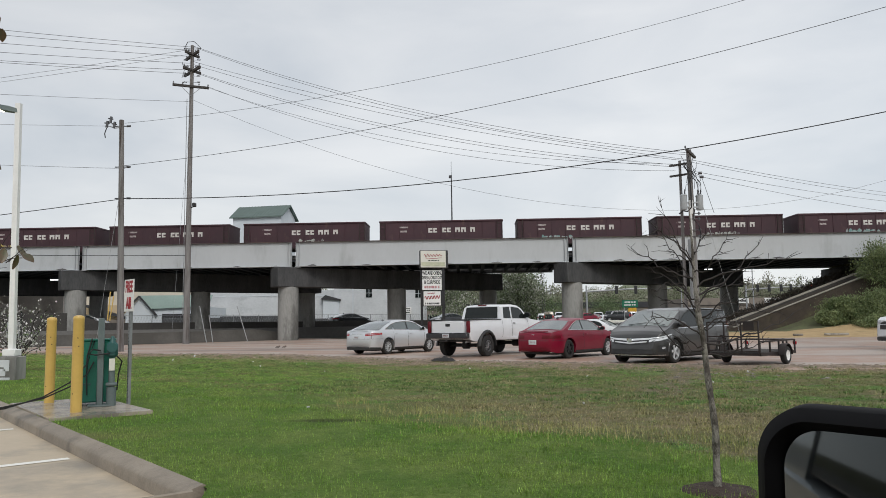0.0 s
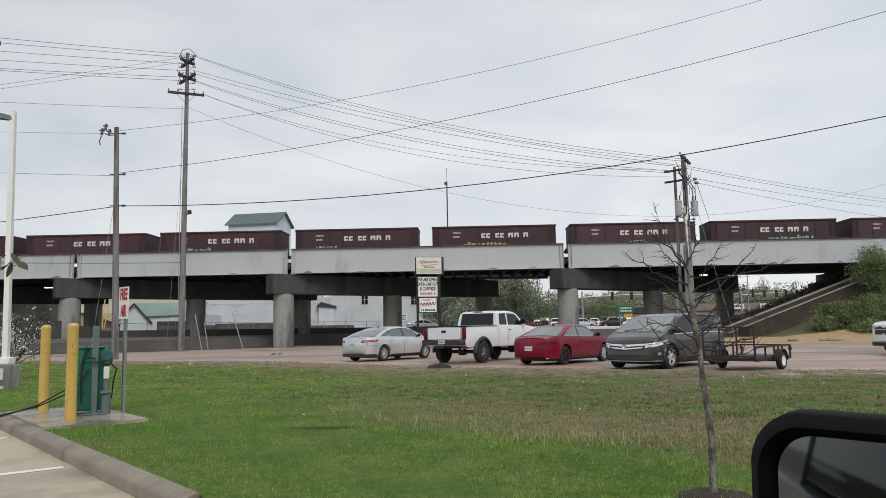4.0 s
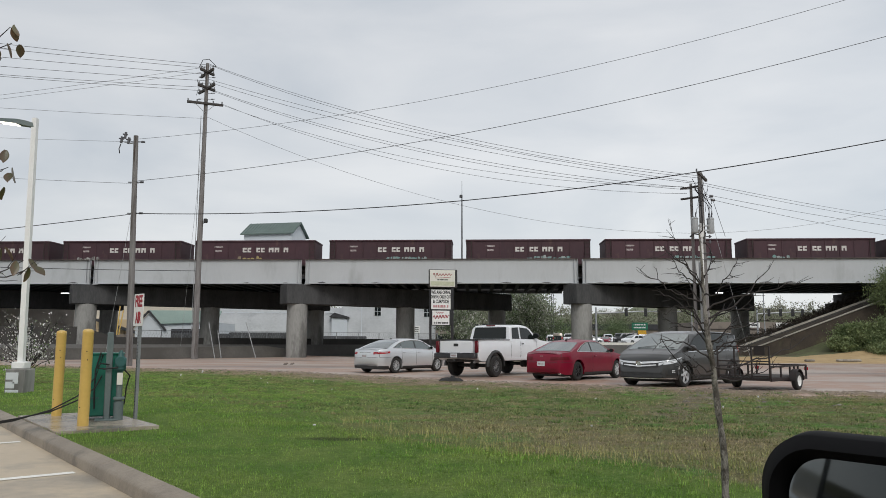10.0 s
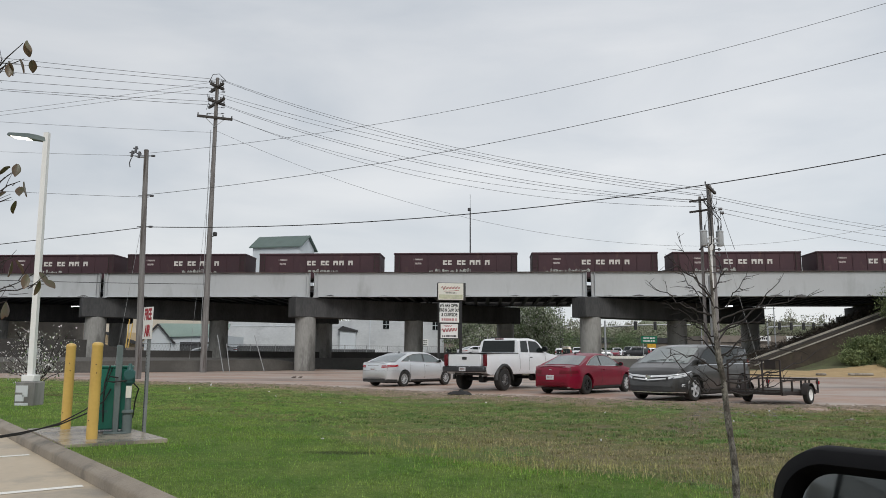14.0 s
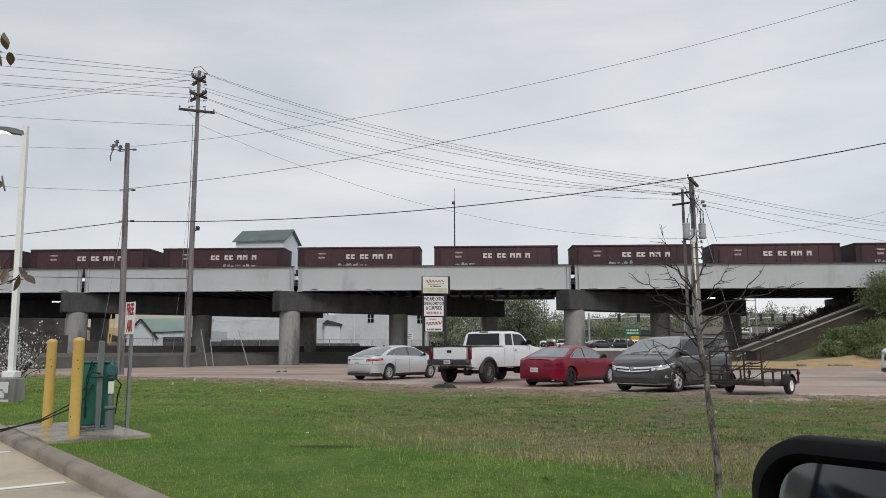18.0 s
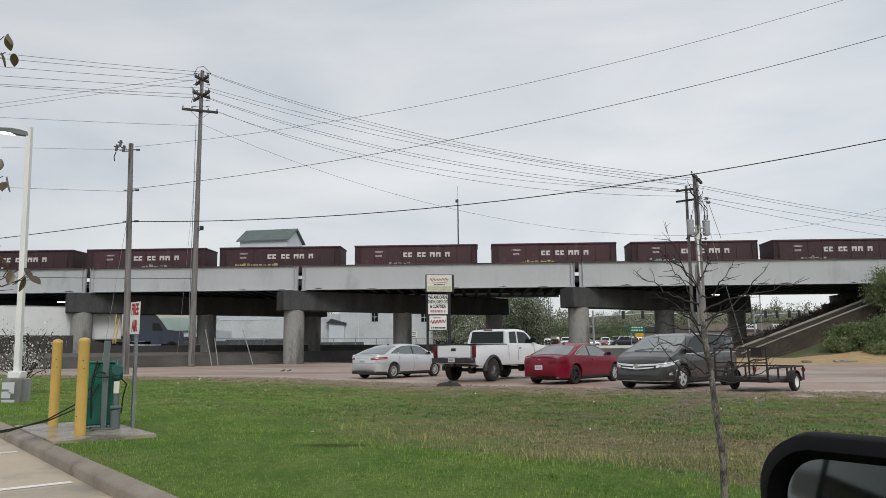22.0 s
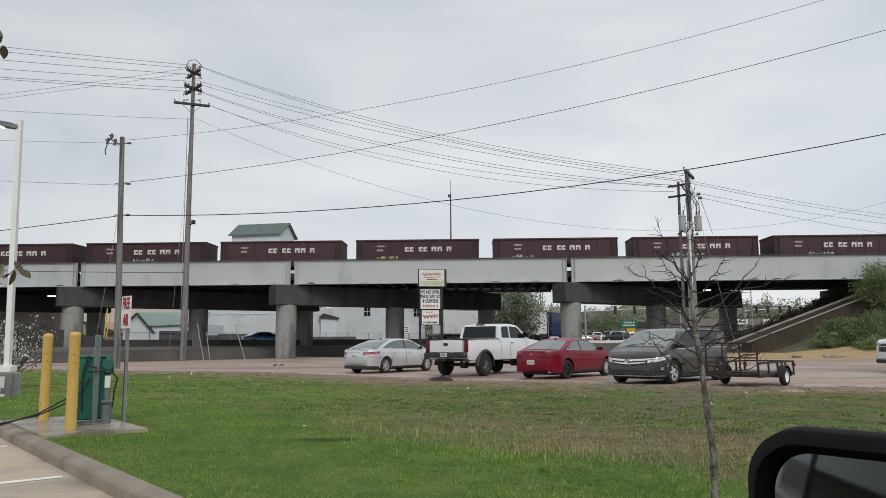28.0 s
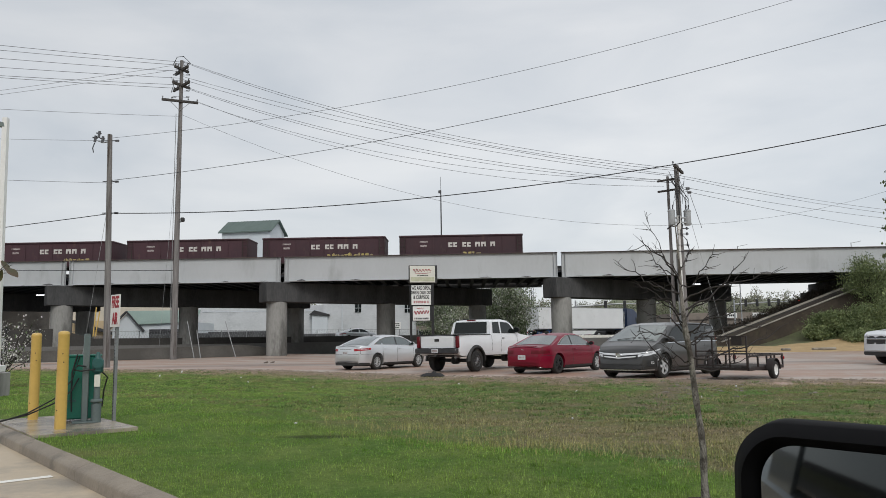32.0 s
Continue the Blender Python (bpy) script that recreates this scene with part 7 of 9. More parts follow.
part("latch", bm, M_BLUEGREY, cab)
bm = nb()
box(bm, (0.12, -0.22, 0.62), (0.085, 0.08, 1.24), 0.01)
part("stand_post", bm, M_GREY_POST, am, "grey green square post")
bm = nb()
box(bm, (0.12, -0.22, 0.012), (0.3, 0.3, 0.024), 0.006)
part("foot_plate", bm, M_GREY_POST, am)
bm = nb()
cyl(bm, (0.27, -0.24, 0.05), (0.27, -0.24, 0.62), 0.042, n=12)
box(bm, (0.27, -0.24, 0.30), (0.15, 0.14, 0.05), 0.015)
cyl(bm, (0.27, -0.24, 0.0), (0.27, -0.24, 0.26), 0.066, n=14)
part("tower", bm, M_GREY_POST, am)
bm = nb()
box(bm, (0.27, -0.25, 0.79), (0.15, 0.14, 0.22), 0.035)
cyl(bm, (0.27, -0.34, 0.82), (0.27, -0.20, 0.82), 0.07, n=14)
cyl(bm, (0.27, -0.25, 0.88), (0.27, -0.25, 0.98), 0.05, 0.02, n=10)
part("gauge_head", bm, M_BLUEGREY, am, "teal gauge head")
bm = nb()
box(bm, (0.27, -0.302, 0.58), (0.075, 0.008, 0.17), 0.003)
part("sticker", bm, M_SIGN_CREAM, am)
bm = nb()
for k in range(2):
    cyl(bm, (0.19 + 0.03 * k, -0.18, 1.2), (0.22 + 0.045 * k, -0.17, 1.62 - 0.06 * k), 0.008, n=6)
part("whip", bm, M_YELLOW, am, "thin yellow marker whip")
bm = nb()
tube(bm, [(0.12, -0.29, 0.78), (0.02, -0.34, 0.80), (-0.04, -0.32, 0.74), (0.06, -0.30, 0.72), (0.24, -0.33, 0.74)], 0.012, 6)
tube(bm, [(0.0, -0.12, 0.95), (-0.06, -0.13, 0.7), (-0.06, -0.13, 0.4), (-0.05, -0.12, 0.15)], 0.010, 6)
tube(bm, [(0.33, -0.28, 0.7), (0.40, -0.2, 0.62), (0.36, -0.1, 0.45), (0.34, -0.05, 0.2)], 0.010, 6)
part("short_hose", bm, M_RUBBER, am)
bm = nb()
for k, dz in ((0, 0.0), (1, 0.05)):
    tube(bm, [(0.03, -0.14, 0.92 - 0.3 * k), (-0.05, -0.20, 0.60 - 0.15 * k), (-0.25, -0.42, 0.36 - 0.06 * k), (-0.55, -0.72, 0.20 - 0.02 * k), (-0.95, -1.02, 0.10 + dz * 0.4), (-1.25, -1.25, 0.075 + dz * 0.3), (-1.7, -1.62, -0.03), (-2.3, -2.0, -0.15), (-3.4, -2.35, -0.157)], 0.010, 7)
part("long_hose", bm, M_RUBBER, am, "long black air hose trailing off the kerb")

# ---- parking lamp on its block ----
lp = empty("parking_lamp", pose(-9.71, 17.45, 0.08), "white square post lamp lit, on a concrete block", "street lamp")
bm = nb()
box(bm, (0, 0, 0.27), (0.45, 0.45, 0.62), 0.02)
part("block", bm, M_PIER, lp, "chipped concrete base block")
bm = nb()
for x, z, w, h in ((-0.06, 0.42, 0.28, 0.16), (-0.10, 0.22, 0.20, 0.15), (-0.05, 0.05, 0.30, 0.12), (0.02, 0.3, 0.12, 0.1)):
    box(bm, (x, -0.227, z), (w, 0.012, h), 0.004)
part("paint_patch", bm, M_BLDG_WHITE, lp, "peeling white paint patch")
bm = nb()
box(bm, (0, 0, 0.66), (0.30, 0.30, 0.16), 0.02)
part("base_cover", bm, M_LAMP_WHITE, lp)
bm = nb()
loft(bm, [[(x - 0.08 * f, y, 0.7 + 5.8 * f) for x, y in ((-w, -w), (w, -w), (w, w), (-w, w))] for f, w in ((0.0, 0.062), (1.0, 0.056))])
part("post", bm, M_LAMP_WHITE, lp)
bm = nb()
loft(bm, [[(x, y, z) for y, z in ((-w, zb), (w, zb), (w * 0.9, zt), (-w * 0.9, zt))] for x, w, zb, zt in ((-0.05, 0.05, 6.27, 6.36), (-0.25, 0.10, 6.30, 6.42), (-0.45, 0.15, 6.34, 6.45), (-0.92, 0.16, 6.40, 6.47), (-0.98, 0.12, 6.41, 6.46))])
part("head", bm, M_GREY_POST, lp, "slim grey lamp head")
bm = nb()
loft(bm, [[(x, y, z) for y, z in ((-0.12, zb - 0.012), (0.12, zb - 0.012), (0.12, zb + 0.004), (-0.12, zb + 0.004))] for x, zb in ((-0.48, 6.343), (-0.90, 6.398))])
part("lens", bm, M_LAMP_GLOW, lp, "lit white lamp lens")

# ---- trees ----


def limb(bm, a, b, r0, r1, bend, rg, n=5, sides=6):
    a, b = Vector(a), Vector(b)
    side = Vector((rg.uniform(-1, 1), rg.uniform(-1, 1), rg.uniform(-0.5, 1))) * bend * (b - a).length
    pts = []
    for k in range(n + 1):
        f = k / n
        wob = Vector((rg.uniform(-1, 1), rg.uniform(-1, 1), rg.uniform(-1, 1))) * 0.022 * (b - a).length * (0 < k < n)
        pts.append(a.lerp(b, f) + side * 4 * f * (1 - f) * 0.5 + wob)
    tube(bm, pts, [r0 + (r1 - r0) * k / n for k in range(n + 1)], sides)
    return pts


rg = random.Random(11)
sap = empty("sapling", pose(1.862, 5.117, 0.12) @ Matrix.Diagonal((0.95, 0.95, 0.986, 1)), "bare young street tree in a mulch ring", "tree")
TR = [(0.0, -0.05, 0.029), (0.0, 0.4, 0.0235), (-0.03, 0.72, 0.0215), (-0.05, 1.0, 0.020), (-0.085, 1.2, 0.021), (-0.095, 1.4, 0.015), (-0.10, 1.6, 0.011), (-0.105, 1.75, 0.008), (-0.12, 1.95, 0.003)]
bm = nb()
tube(bm, [(pw([(b, a) for a, b, c in TR], z), 0.008 * math.sin(9 * z), z) for z in [-0.05 + 2.0 * k / 40 for k in range(41)]],
     [pw([(b, c) for a, b, c in TR], z) * (1 + 0.10 * math.sin(23 * z) * math.sin(7 * z)) for z in [-0.05 + 2.0 * k / 40 for k in range(41)]], 12)
part("trunk", bm, M_BARK, sap)
# each limb: height on the trunk, reach, end height, sag of its arch, thickness
SAP_LIMBS = [(1.45, -0.53, 0.05, 1.70, -0.05, 0.009), (1.51, -0.47, -0.1, 1.75, 0.10, 0.008), (1.31, -0.45, 0.12, 1.53, 0.02, 0.008), (1.23, -0.31, -0.15, 1.50, 0.0, 0.007), (1.62, 0.03, 0.1, 1.78, -0.03, 0.005),
             (1.50, 0.12, -0.1, 1.77, -0.08, 0.007), (1.33, 0.46, 0.1, 1.76, -0.06, 0.010), (1.38, 0.64, -0.12, 1.60, 0.02, 0.008), (1.13, 0.20, 0.2, 1.28, 0.02, 0.007), (0.97, -0.43, -0.1, 1.21, -0.13, 0.010),
             (1.01, 0.72, 0.08, 1.24, -0.06, 0.009), (1.17, 0.28, -0.2, 1.34, 0.03, 0.007), (1.56, -0.33, 0.15, 1.86, -0.05, 0.005), (1.60, -0.34, -0.05, 2.03, -0.10, 0.0045), (1.17, -0.34, 0.2, 1.33, 0.05, 0.007), (0.95, -0.28, 0.2, 0.98, 0.05, 0.007), (1.05, -0.46, 0.05, 1.12, 0.10, 0.007), (1.20, -0.42, -0.1, 1.36, 0.10, 0.007), (1.26, 0.36, 0.15, 1.40, 0.08, 0.007), (1.10, 0.48, -0.15, 1.18, 0.09, 0.007), (1.40, -0.22, 0.2, 1.66, 0.03, 0.006), (0.92, 0.42, 0.0, 1.05, -0.04, 0.007), (1.08, 0.34, 0.3, 1.10, 0.05, 0.006)]
for z, dx, dy, z1, arch, r in SAP_LIMBS:
    x0 = pw([(b, a) for a, b, c in TR], z)
    a, b = Vector((x0, 0, z)), Vector((dx, dy, z1))
    n = 12
    pts = []
    wx, wz = 0.0, 0.0
    for k in range(n + 1):
        f = k / n
        wx, wz = wx * 0.55 + rg.uniform(-0.016, 0.016), wz * 0.55 + rg.uniform(-0.02, 0.02)
        pts.append(a.lerp(b, f) + Vector((wx, wx, arch * 4 * f * (1 - f) + wz)) * (0.0 if k == 0 else 1.0))
    bm = nb()
    tube(bm, pts, [r * (1 - f / n) ** 0.8 * 0.68 + 0.0014 for f in range(n + 1)], 7)
    branch = part("branch", bm, M_TWIG, sap)
    out = 1 if dx > 0 else -1
    for k in (3, 4, 5, 6, 7, 8, 9, 10, 11):
        if rg.random() < 0.2:
            continue
        p = pts[k]
        bm = nb()
        ln = rg.uniform(0.05, 0.16)
        q = p + Vector((out * ln * rg.uniform(0.1, 0.9), rg.uniform(-0.08, 0.08), ln * rg.uniform(-0.25, 0.9)))
        tw = limb(bm, p, q, 0.0026, 0.0011, 0.2, rg, 4, 5)
        if rg.random() < 0.5:
            limb(bm, tw[2], tw[2] + Vector((rg.uniform(-0.05, 0.05), rg.uniform(-0.04, 0.04), rg.uniform(-0.02, 0.06))), 0.0016, 0.0009, 0.1, rg, 2, 4)
        part("twig", bm, M_TWIG, branch)
bm = nb()
lathe(bm, [(0.30, -0.03), (0.255, 0.02), (0.15, 0.04), (0.03, 0.05)], 24, "z")
for v in bm.verts:
    v.co.z += 0.02 * noise.noise(v.co * 9)
part("mulch_ring", bm, M_MULCH, sap, "dark brown mulch ring")

# magnolia whose branch ends hang in at the edge of the view
mag = empty("magnolia_tree", pose(-5.9, 6.9, 0.0), "magnolia with bare twigs and a few bronze leaves", "tree")
bm = nb()
limb(bm, (0, 0, -0.05), (0.2, 0, 2.2), 0.09, 0.06, 0.03, rg, 6, 10)
limb(bm, (0.2, 0, 2.1), (0.5, 0, 4.3), 0.06, 0.02, 0.06, rg, 6, 8)
part("trunk", bm, M_BARK, mag)
leaf_m = None
for z0, ends in ((2.0, ((2.30, -0.95, 3.86), (2.20, -1.0, 3.66), (2.29, -0.9, 3.74))), (1.7, ((2.35, -0.95, 2.78), (2.40, -1.0, 2.66), (2.28, -0.9, 2.55))), (1.2, ((2.52, -0.9, 1.92), (2.40, -1.0, 2.04), (2.58, -0.85, 1.84), (2.32, -0.9, 1.70)))):
    fork = Vector((1.75, -0.75, sum(e[2] for e in ends) / len(ends) - 0.25))
    bm = nb()
    limb(bm, (0.2, 0, z0), fork, 0.03, 0.012, 0.05, rg, 6, 7)
    for e in ends:
        limb(bm, fork, e, 0.010, 0.003, 0.15, rg, 6, 6)
        for _ in range(3):
            f = rg.uniform(0.4, 0.9)
            p = fork.lerp(Vector(e), f)
            limb(bm, p, p + Vector((rg.uniform(-0.05, 0.2), rg.uniform(-0.1, 0.1), rg.uniform(-0.05, 0.18))), 0.004, 0.0015, 0.1, rg, 3, 5)
    br = part("branch", bm, M_TWIG, mag)
    for e in ends:
        for _ in range(2):
            m = Matrix.Translation(Vector(e) + Vector((rg.uniform(-0.05, 0.05), rg.uniform(-0.05, 0.05), rg.uniform(-0.05, 0.03)))) @ Euler((rg.uniform(-0.8, 0.8), rg.uniform(0.6, 2.2), rg.uniform(0, 6.28))).to_matrix().to_4x4()
            if leaf_m is None:
                vs, fs = [], []
                for k in range(7):
                    f = k / 6
                    w = 0.034 * math.sin(math.pi * (0.06 + 0.9 * f)) ** 0.9
                    vs += [(0.125 * f, -w, 0.006 * math.sin(3 * f) + 0.008), (0.125 * f, 0, 0.0), (0.125 * f, w, 0.006 * math.sin(3 * f) + 0.008)]
                for k in range(6):
                    fs += [(3 * k, 3 * k + 1, 3 * k + 4, 3 * k + 3), (3 * k + 1, 3 * k + 2, 3 * k + 5, 3 * k + 4)]
                leaf_m = mesh_from("leaf", vs, fs, M_LEAF_MAG, br, smooth=True)
                leaf_m.matrix_basis = m
            else:
                share("leaf", leaf_m, br, m)
bm = nb()
lathe(bm, [(0.9, -0.03), (0.85, 0.03), (0.3, 0.07), (0.03, 0.08)], 24, "z")
part("planting_bed", bm, M_MULCH, mag, "dark mulch bed")


def clump_leaves(name, centres, n, spread, size, material, parent, seed, flat=0.8):
    """Many small leaf cards scattered round clump centres."""
    r = np.random.default_rng(seed)
    cs = np.array(centres)
    idx = r.integers(0, len(cs), n)
    pos = cs[idx] + r.normal(0, 1, (n, 3)) * np.array((spread, spread, spread * flat))
    a, t, s = r.uniform(0, 6.283, n), r.uniform(-1.2, 1.2, n), size * r.uniform(0.5, 1.3, n)
    ux = np.stack([np.cos(a), np.sin(a), np.zeros(n)], 1) * s[:, None]
    uz = np.stack([-np.sin(a) * np.sin(t), np.cos(a) * np.sin(t), np.cos(t)], 1) * s[:, None]
    v = np.stack([pos - ux * 0.5, pos + uz * 0.8, pos + ux * 0.5, pos - uz * 0.7], 1).reshape(-1, 3)
    f = np.arange(4 * n).reshape(-1, 4)
    me = bpy.data.meshes.new(name)
    me.from_pydata(v.tolist(), [], f.tolist())
    me.materials.append(material)
    ob = new(name, me)
    ob.parent = parent
    return ob


def tree(name, label, at, height, width, trunk_h, crown_mat, leaves, lsize, seed, blossoms=0, density=26, r=0.16):
    rg = random.Random(seed)
    t = empty(name, pose(*at), label, "tree")
    bm = nb()
    limb(bm, (0, 0, -0.1), (rg.uniform(-0.2, 0.2), 0, trunk_h), r, r * 0.75, 0.02, rg, 4, 10)
    tips = []
    for k in range(density):
        a = rg.uniform(0, 6.283)
        f = rg.random()
        rad = width / 2 * math.sqrt(rg.random()) * (0.55 + 0.45 * math.sin(math.pi * min(1, f * 0.9 + 0.12)))
        tip = Vector((rad * math.cos(a), rad * math.sin(a), trunk_h * 0.75 + (height - trunk_h * 0.75) * (0.12 + 0.83 * f) * (1 - 0.25 * (rad / (width / 2)) ** 2)))
        limb(bm, (0, 0, trunk_h * (0.7 + 0.3 * rg.random())), tip, r * 0.3, 0.012, 0.08, rg, 4, 5)
        tips.append(tip)
    part("trunk", bm, M_TWIG, t)
    cs = [tuple(p * q + Vector((0, 0, p.z * (1 - q) * 0.8))) for p in tips for q in (1.0, 0.72)]
    clump_leaves("crown", cs, leaves, width * 0.085, lsize, crown_mat, t, seed)
    if blossoms:
        clump_leaves("blossom", cs, blossoms, width * 0.09, lsize * 0.8, M_BLOSSOM, t, seed + 1)
    return t


tree("pear_tree", "flowering pear tree, pale green with white blossom", (9.4, 85.5, 0), 8.1, 7.4, 2.0, M_LEAF_PEAR, 15000, 0.145, 21, 2400, 60)
tree("pear_tree", "smaller flowering pear tree beyond the bridge", (3.0, 113.5, 0), 8.0, 7.4, 2.0, M_LEAF_PEAR, 6000, 0.20, 22, 1300, 36)
tree("blossom_shrub", "thin shrub dotted with small white blossom", (-11.75, 21.5, 0.05), 2.35, 2.1, 0.5, M_LEAF_GREEN, 160, 0.05, 23, 900, 34, 0.03)
for x, y, h, w, sd in ((29, 197, 8.0, 13, 31), (44, 194, 7.6, 13, 32), (76, 192, 7.0, 12, 35)):
    tree("roadside_tree", "soft green spring tree far beyond the junction", (x, y, 0), h, w, 1.8, M_LEAF_GREEN, 6500, 0.20, sd, 0, 46)
# bushes on the bank
for k, (x, y, z, h, w) in enumerate(((31.8, 58.6, 0.7, 2.1, 3.2), (34.2, 58.2, 0.9, 2.4, 4.2), (37.2, 58.5, 1.2, 2.9, 4.8), (30.4, 57.9, 0.4, 1.4, 2.0), (36.3, 60.6, 3.7, 3.7, 4.6), (40.6, 60.0, 3.0, 4.4, 5.4), (33.0, 56.6, 0.35, 0.9, 3.0))):
    tree("bank_bush", "dense feathery green bush on the railway bank", (x, y, z), h, w, 0.4, M_LEAF_BUSH, 13000, 0.085, 50 + k, 0, 44, 0.04)
pine = empty("conifer", pose(21.7, 33.0, 0), "green conifer at the lot edge", "tree")
bm = nb()
cyl(bm, (0, 0, -0.1), (0, 0, 9.0), 0.16, 0.03, 8)
rg = random.Random(8)
tips = []
for k in range(40):
    z = 2.2 + 6.4 * k / 40
    a = k * 2.4
    ln = 0.35 + 0.8 * (1 - k / 44)
    q = Vector((ln * math.cos(a), ln * math.sin(a), z + 0.25))
    limb(bm, (0, 0, z), q, 0.02, 0.006, 0.05, rg, 3, 5)
    tips += [tuple(q * f + Vector((0, 0, z * (1 - f)))) for f in (0.55, 0.8, 1.0)]
part("trunk", bm, M_BARK, pine)
clump_leaves("needles", tips, 3000, 0.10, 0.11, M_LEAF_BUSH, pine, 4)
# far woods: a broken band of crowns
rw = np.random.default_rng(3)
cs = []
for k in range(420):
    x = rw.uniform(-170, 260)
    y = rw.uniform(222, 268) + 0.12 * abs(x)
    h = 12.4 + 1.2 * math.sin(x * 0.07) + rw.uniform(-1.8, 1.6) + (1.2 if x > 60 else 0)
    for q in range(10):
        f = rw.uniform(0.15, 1.0)
        cs.append((x + rw.normal(0, 2.2) * (1.1 - 0.6 * f), y + rw.normal(0, 2), h * f))
wd = empty("far_woods", pose(0, 0, 0), "brown green woods on the skyline, haze in their colours", "woods", kind="stuff")
clump_leaves("crowns", cs, 230000, 0.8, 0.36, M_WOODS, wd, 9)
hv, hf = [], []
for k in range(121):
    x = -190 + 4 * k
    top = 13.0 + 1.8 * noise.noise(Vector((x * 0.03, 1, 0))) + 1.2 * noise.noise(Vector((x * 0.2, 4, 0))) + (2.0 if x > 70 else 0)
    hv += [(x, 262 + 0.1 * abs(x), -0.2), (x, 276 + 0.1 * abs(x), top * 0.8), (x, 286 + 0.1 * abs(x), top), (x, 330 + 0.1 * abs(x), -0.2)]
for k in range(120):
    for j in range(3):
        a = 4 * k + j
        hf.append((a, a + 4, a + 5, a + 1))
mesh_from("wooded_slope", hv, hf, M_HILL, wd, smooth=True)

# ---- buildings beyond the bridge ----


def windows(parent, spots, w, h, y, material=None):
    for x, z in spots:
        bm = nb()
        box(bm, (x, y, z), (w, 0.10, h), 0.01)
        win = part("window", bm, M_GLASS_CAR, parent)
        bm = nb()
        box(bm, (x, y - 0.06, z), (0.06, 0.03, h))
        box(bm, (x, y - 0.06, z), (w, 0.03, 0.06))
        part("window_bar", bm, M_BLDG_PANEL, win)


bl = empty("warehouse", pose(0, 0, 0), "long whitewashed brick warehouse with peeling paint", "building", kind="")
bm = nb()
box(bm, (-26.5, 124, 3.3), (21.5, 12, 6.8))
part("wall", bm, M_BLDG_WHITE, bl, "patchy whitewashed wall")
bm = nb()
box(bm, (-8.6, 123.5, 5.4), (14.3, 12, 11.0))
part("wall", bm, M_BLDG_WHITE, bl)
bm = nb()
box(bm, (-16.2, 118.6, 2.7), (2.4, 3.0, 5.4))
part("porch", bm, M_BLDG_PANEL, bl)
bm = nb()
prism(bm, [(-17.8, 5.25), (-14.7, 5.0), (-14.7, 5.25), (-17.0, 5.9)], 116.8, 120.3, "y")
part("porch_roof", bm, M_ROOF_DARK, bl)
windows(bl, ((-10.3, 6.15), (-2.6, 6.0)), 0.95, 1.35, 117.46)
for x in (-12.8, -5.6):
    bm = nb()
    box(bm, (x, 117.45, 5.4), (0.14, 0.12, 10.8))
    part("downpipe", bm, M_BLDG_PANEL, bl)
bm = nb()
box(bm, (-4.6, 117.42, 3.35), (1.8, 0.06, 1.1))
sgn = part("wall_sign", bm, M_SIGN_WHITE, bl)
for k in range(3):
    bars(sgn, -5.3, -3.9, 117.385, 3.65 - 0.3 * k, 0.16, 8, M_SIGN_BLACK, 20 + k)
for k in range(9):
    bm = nb()
    box(bm, (-36 + 2.3 * k, 117.96, 5.9), (1.9, 0.08, 0.09))
    part("ledge", bm, M_BLDG_PANEL, bl)
bl = empty("grain_tower", pose(-30.4, 134, 0, 0, 0, -12), "tall pale tower with green metal gable roof", "building")
bm = nb()
prism(bm, [(-3.2, 0), (3.2, 0), (3.2, 20.4), (0, 22.4), (-3.2, 20.4)], -4.5, 4.5, "x")
part("wall", bm, M_BLDG_PANEL, bl, "pale metal siding")
for s in (-1, 1):
    bm = nb()
    prism(bm, [(s * 3.7, 20.12), (s * 3.7, 20.3), (0, 22.68), (0, 22.46)], -5.0, 5.0, "x")
    rf = part("roof", bm, M_ROOF_GREEN, bl, "green metal roof slope")
    bm = nb()
    for k in range(17):
        x = -4.8 + 0.6 * k
        prism(bm, [(s * 3.7, 20.31), (s * 3.7, 20.36), (0, 22.74), (0, 22.69)], x, x + 0.05, "x")
    part("roof_seam", bm, M_ROOF_GREEN, rf)
bl = empty("green_roof_house", pose(-37.3, 103, 0), "small pale gabled house with green roof", "building")
bm = nb()
prism(bm, [(-4.8, 0), (6.3, 0), (6.3, 3.95), (-1.6, 3.95), (-4.8, 3.2)], 0, 9, "y")
prism(bm, [(-5.2, 2.9), (-1.0, 2.9), (-2.9, 5.35)], -0.02, 2.0, "y")
part("wall", bm, M_BLDG_PANEL, bl)
bm = nb()
loft(bm, [[(-2.9, -0.2, 5.45), (6.5, 1.5, 5.5), (6.5, -0.4, 4.0), (-1.3, -0.4, 3.75)], [(-2.9, -0.2, 5.6), (6.5, 1.5, 5.65), (6.5, -0.4, 4.15), (-1.3, -0.4, 3.9)]])
part("roof", bm, M_ROOF_TEAL, bl, "pale teal metal roof")
bm = nb()
for a, b in (((-5.6, 2.7), (-2.9, 5.5)), ((-2.9, 5.5), (-0.5, 2.85))):
    d = Vector((b[0] - a[0], 0, b[1] - a[1]))
    box(bm, ((a[0] + b[0]) / 2, -0.3, (a[1] + b[1]) / 2), (d.length, 0.3, 0.22), 0, Matrix.Rotation(-math.atan2(d.z, d.x), 4, "Y"))
part("barge_board", bm, M_ROOF_DARK, bl)
bm = nb()
box(bm, (3.0, -1.0, 1.6), (4.6, 1.4, 2.9), 0.05)
part("dark_shed", bm, M_ROOF_DARK, bl)
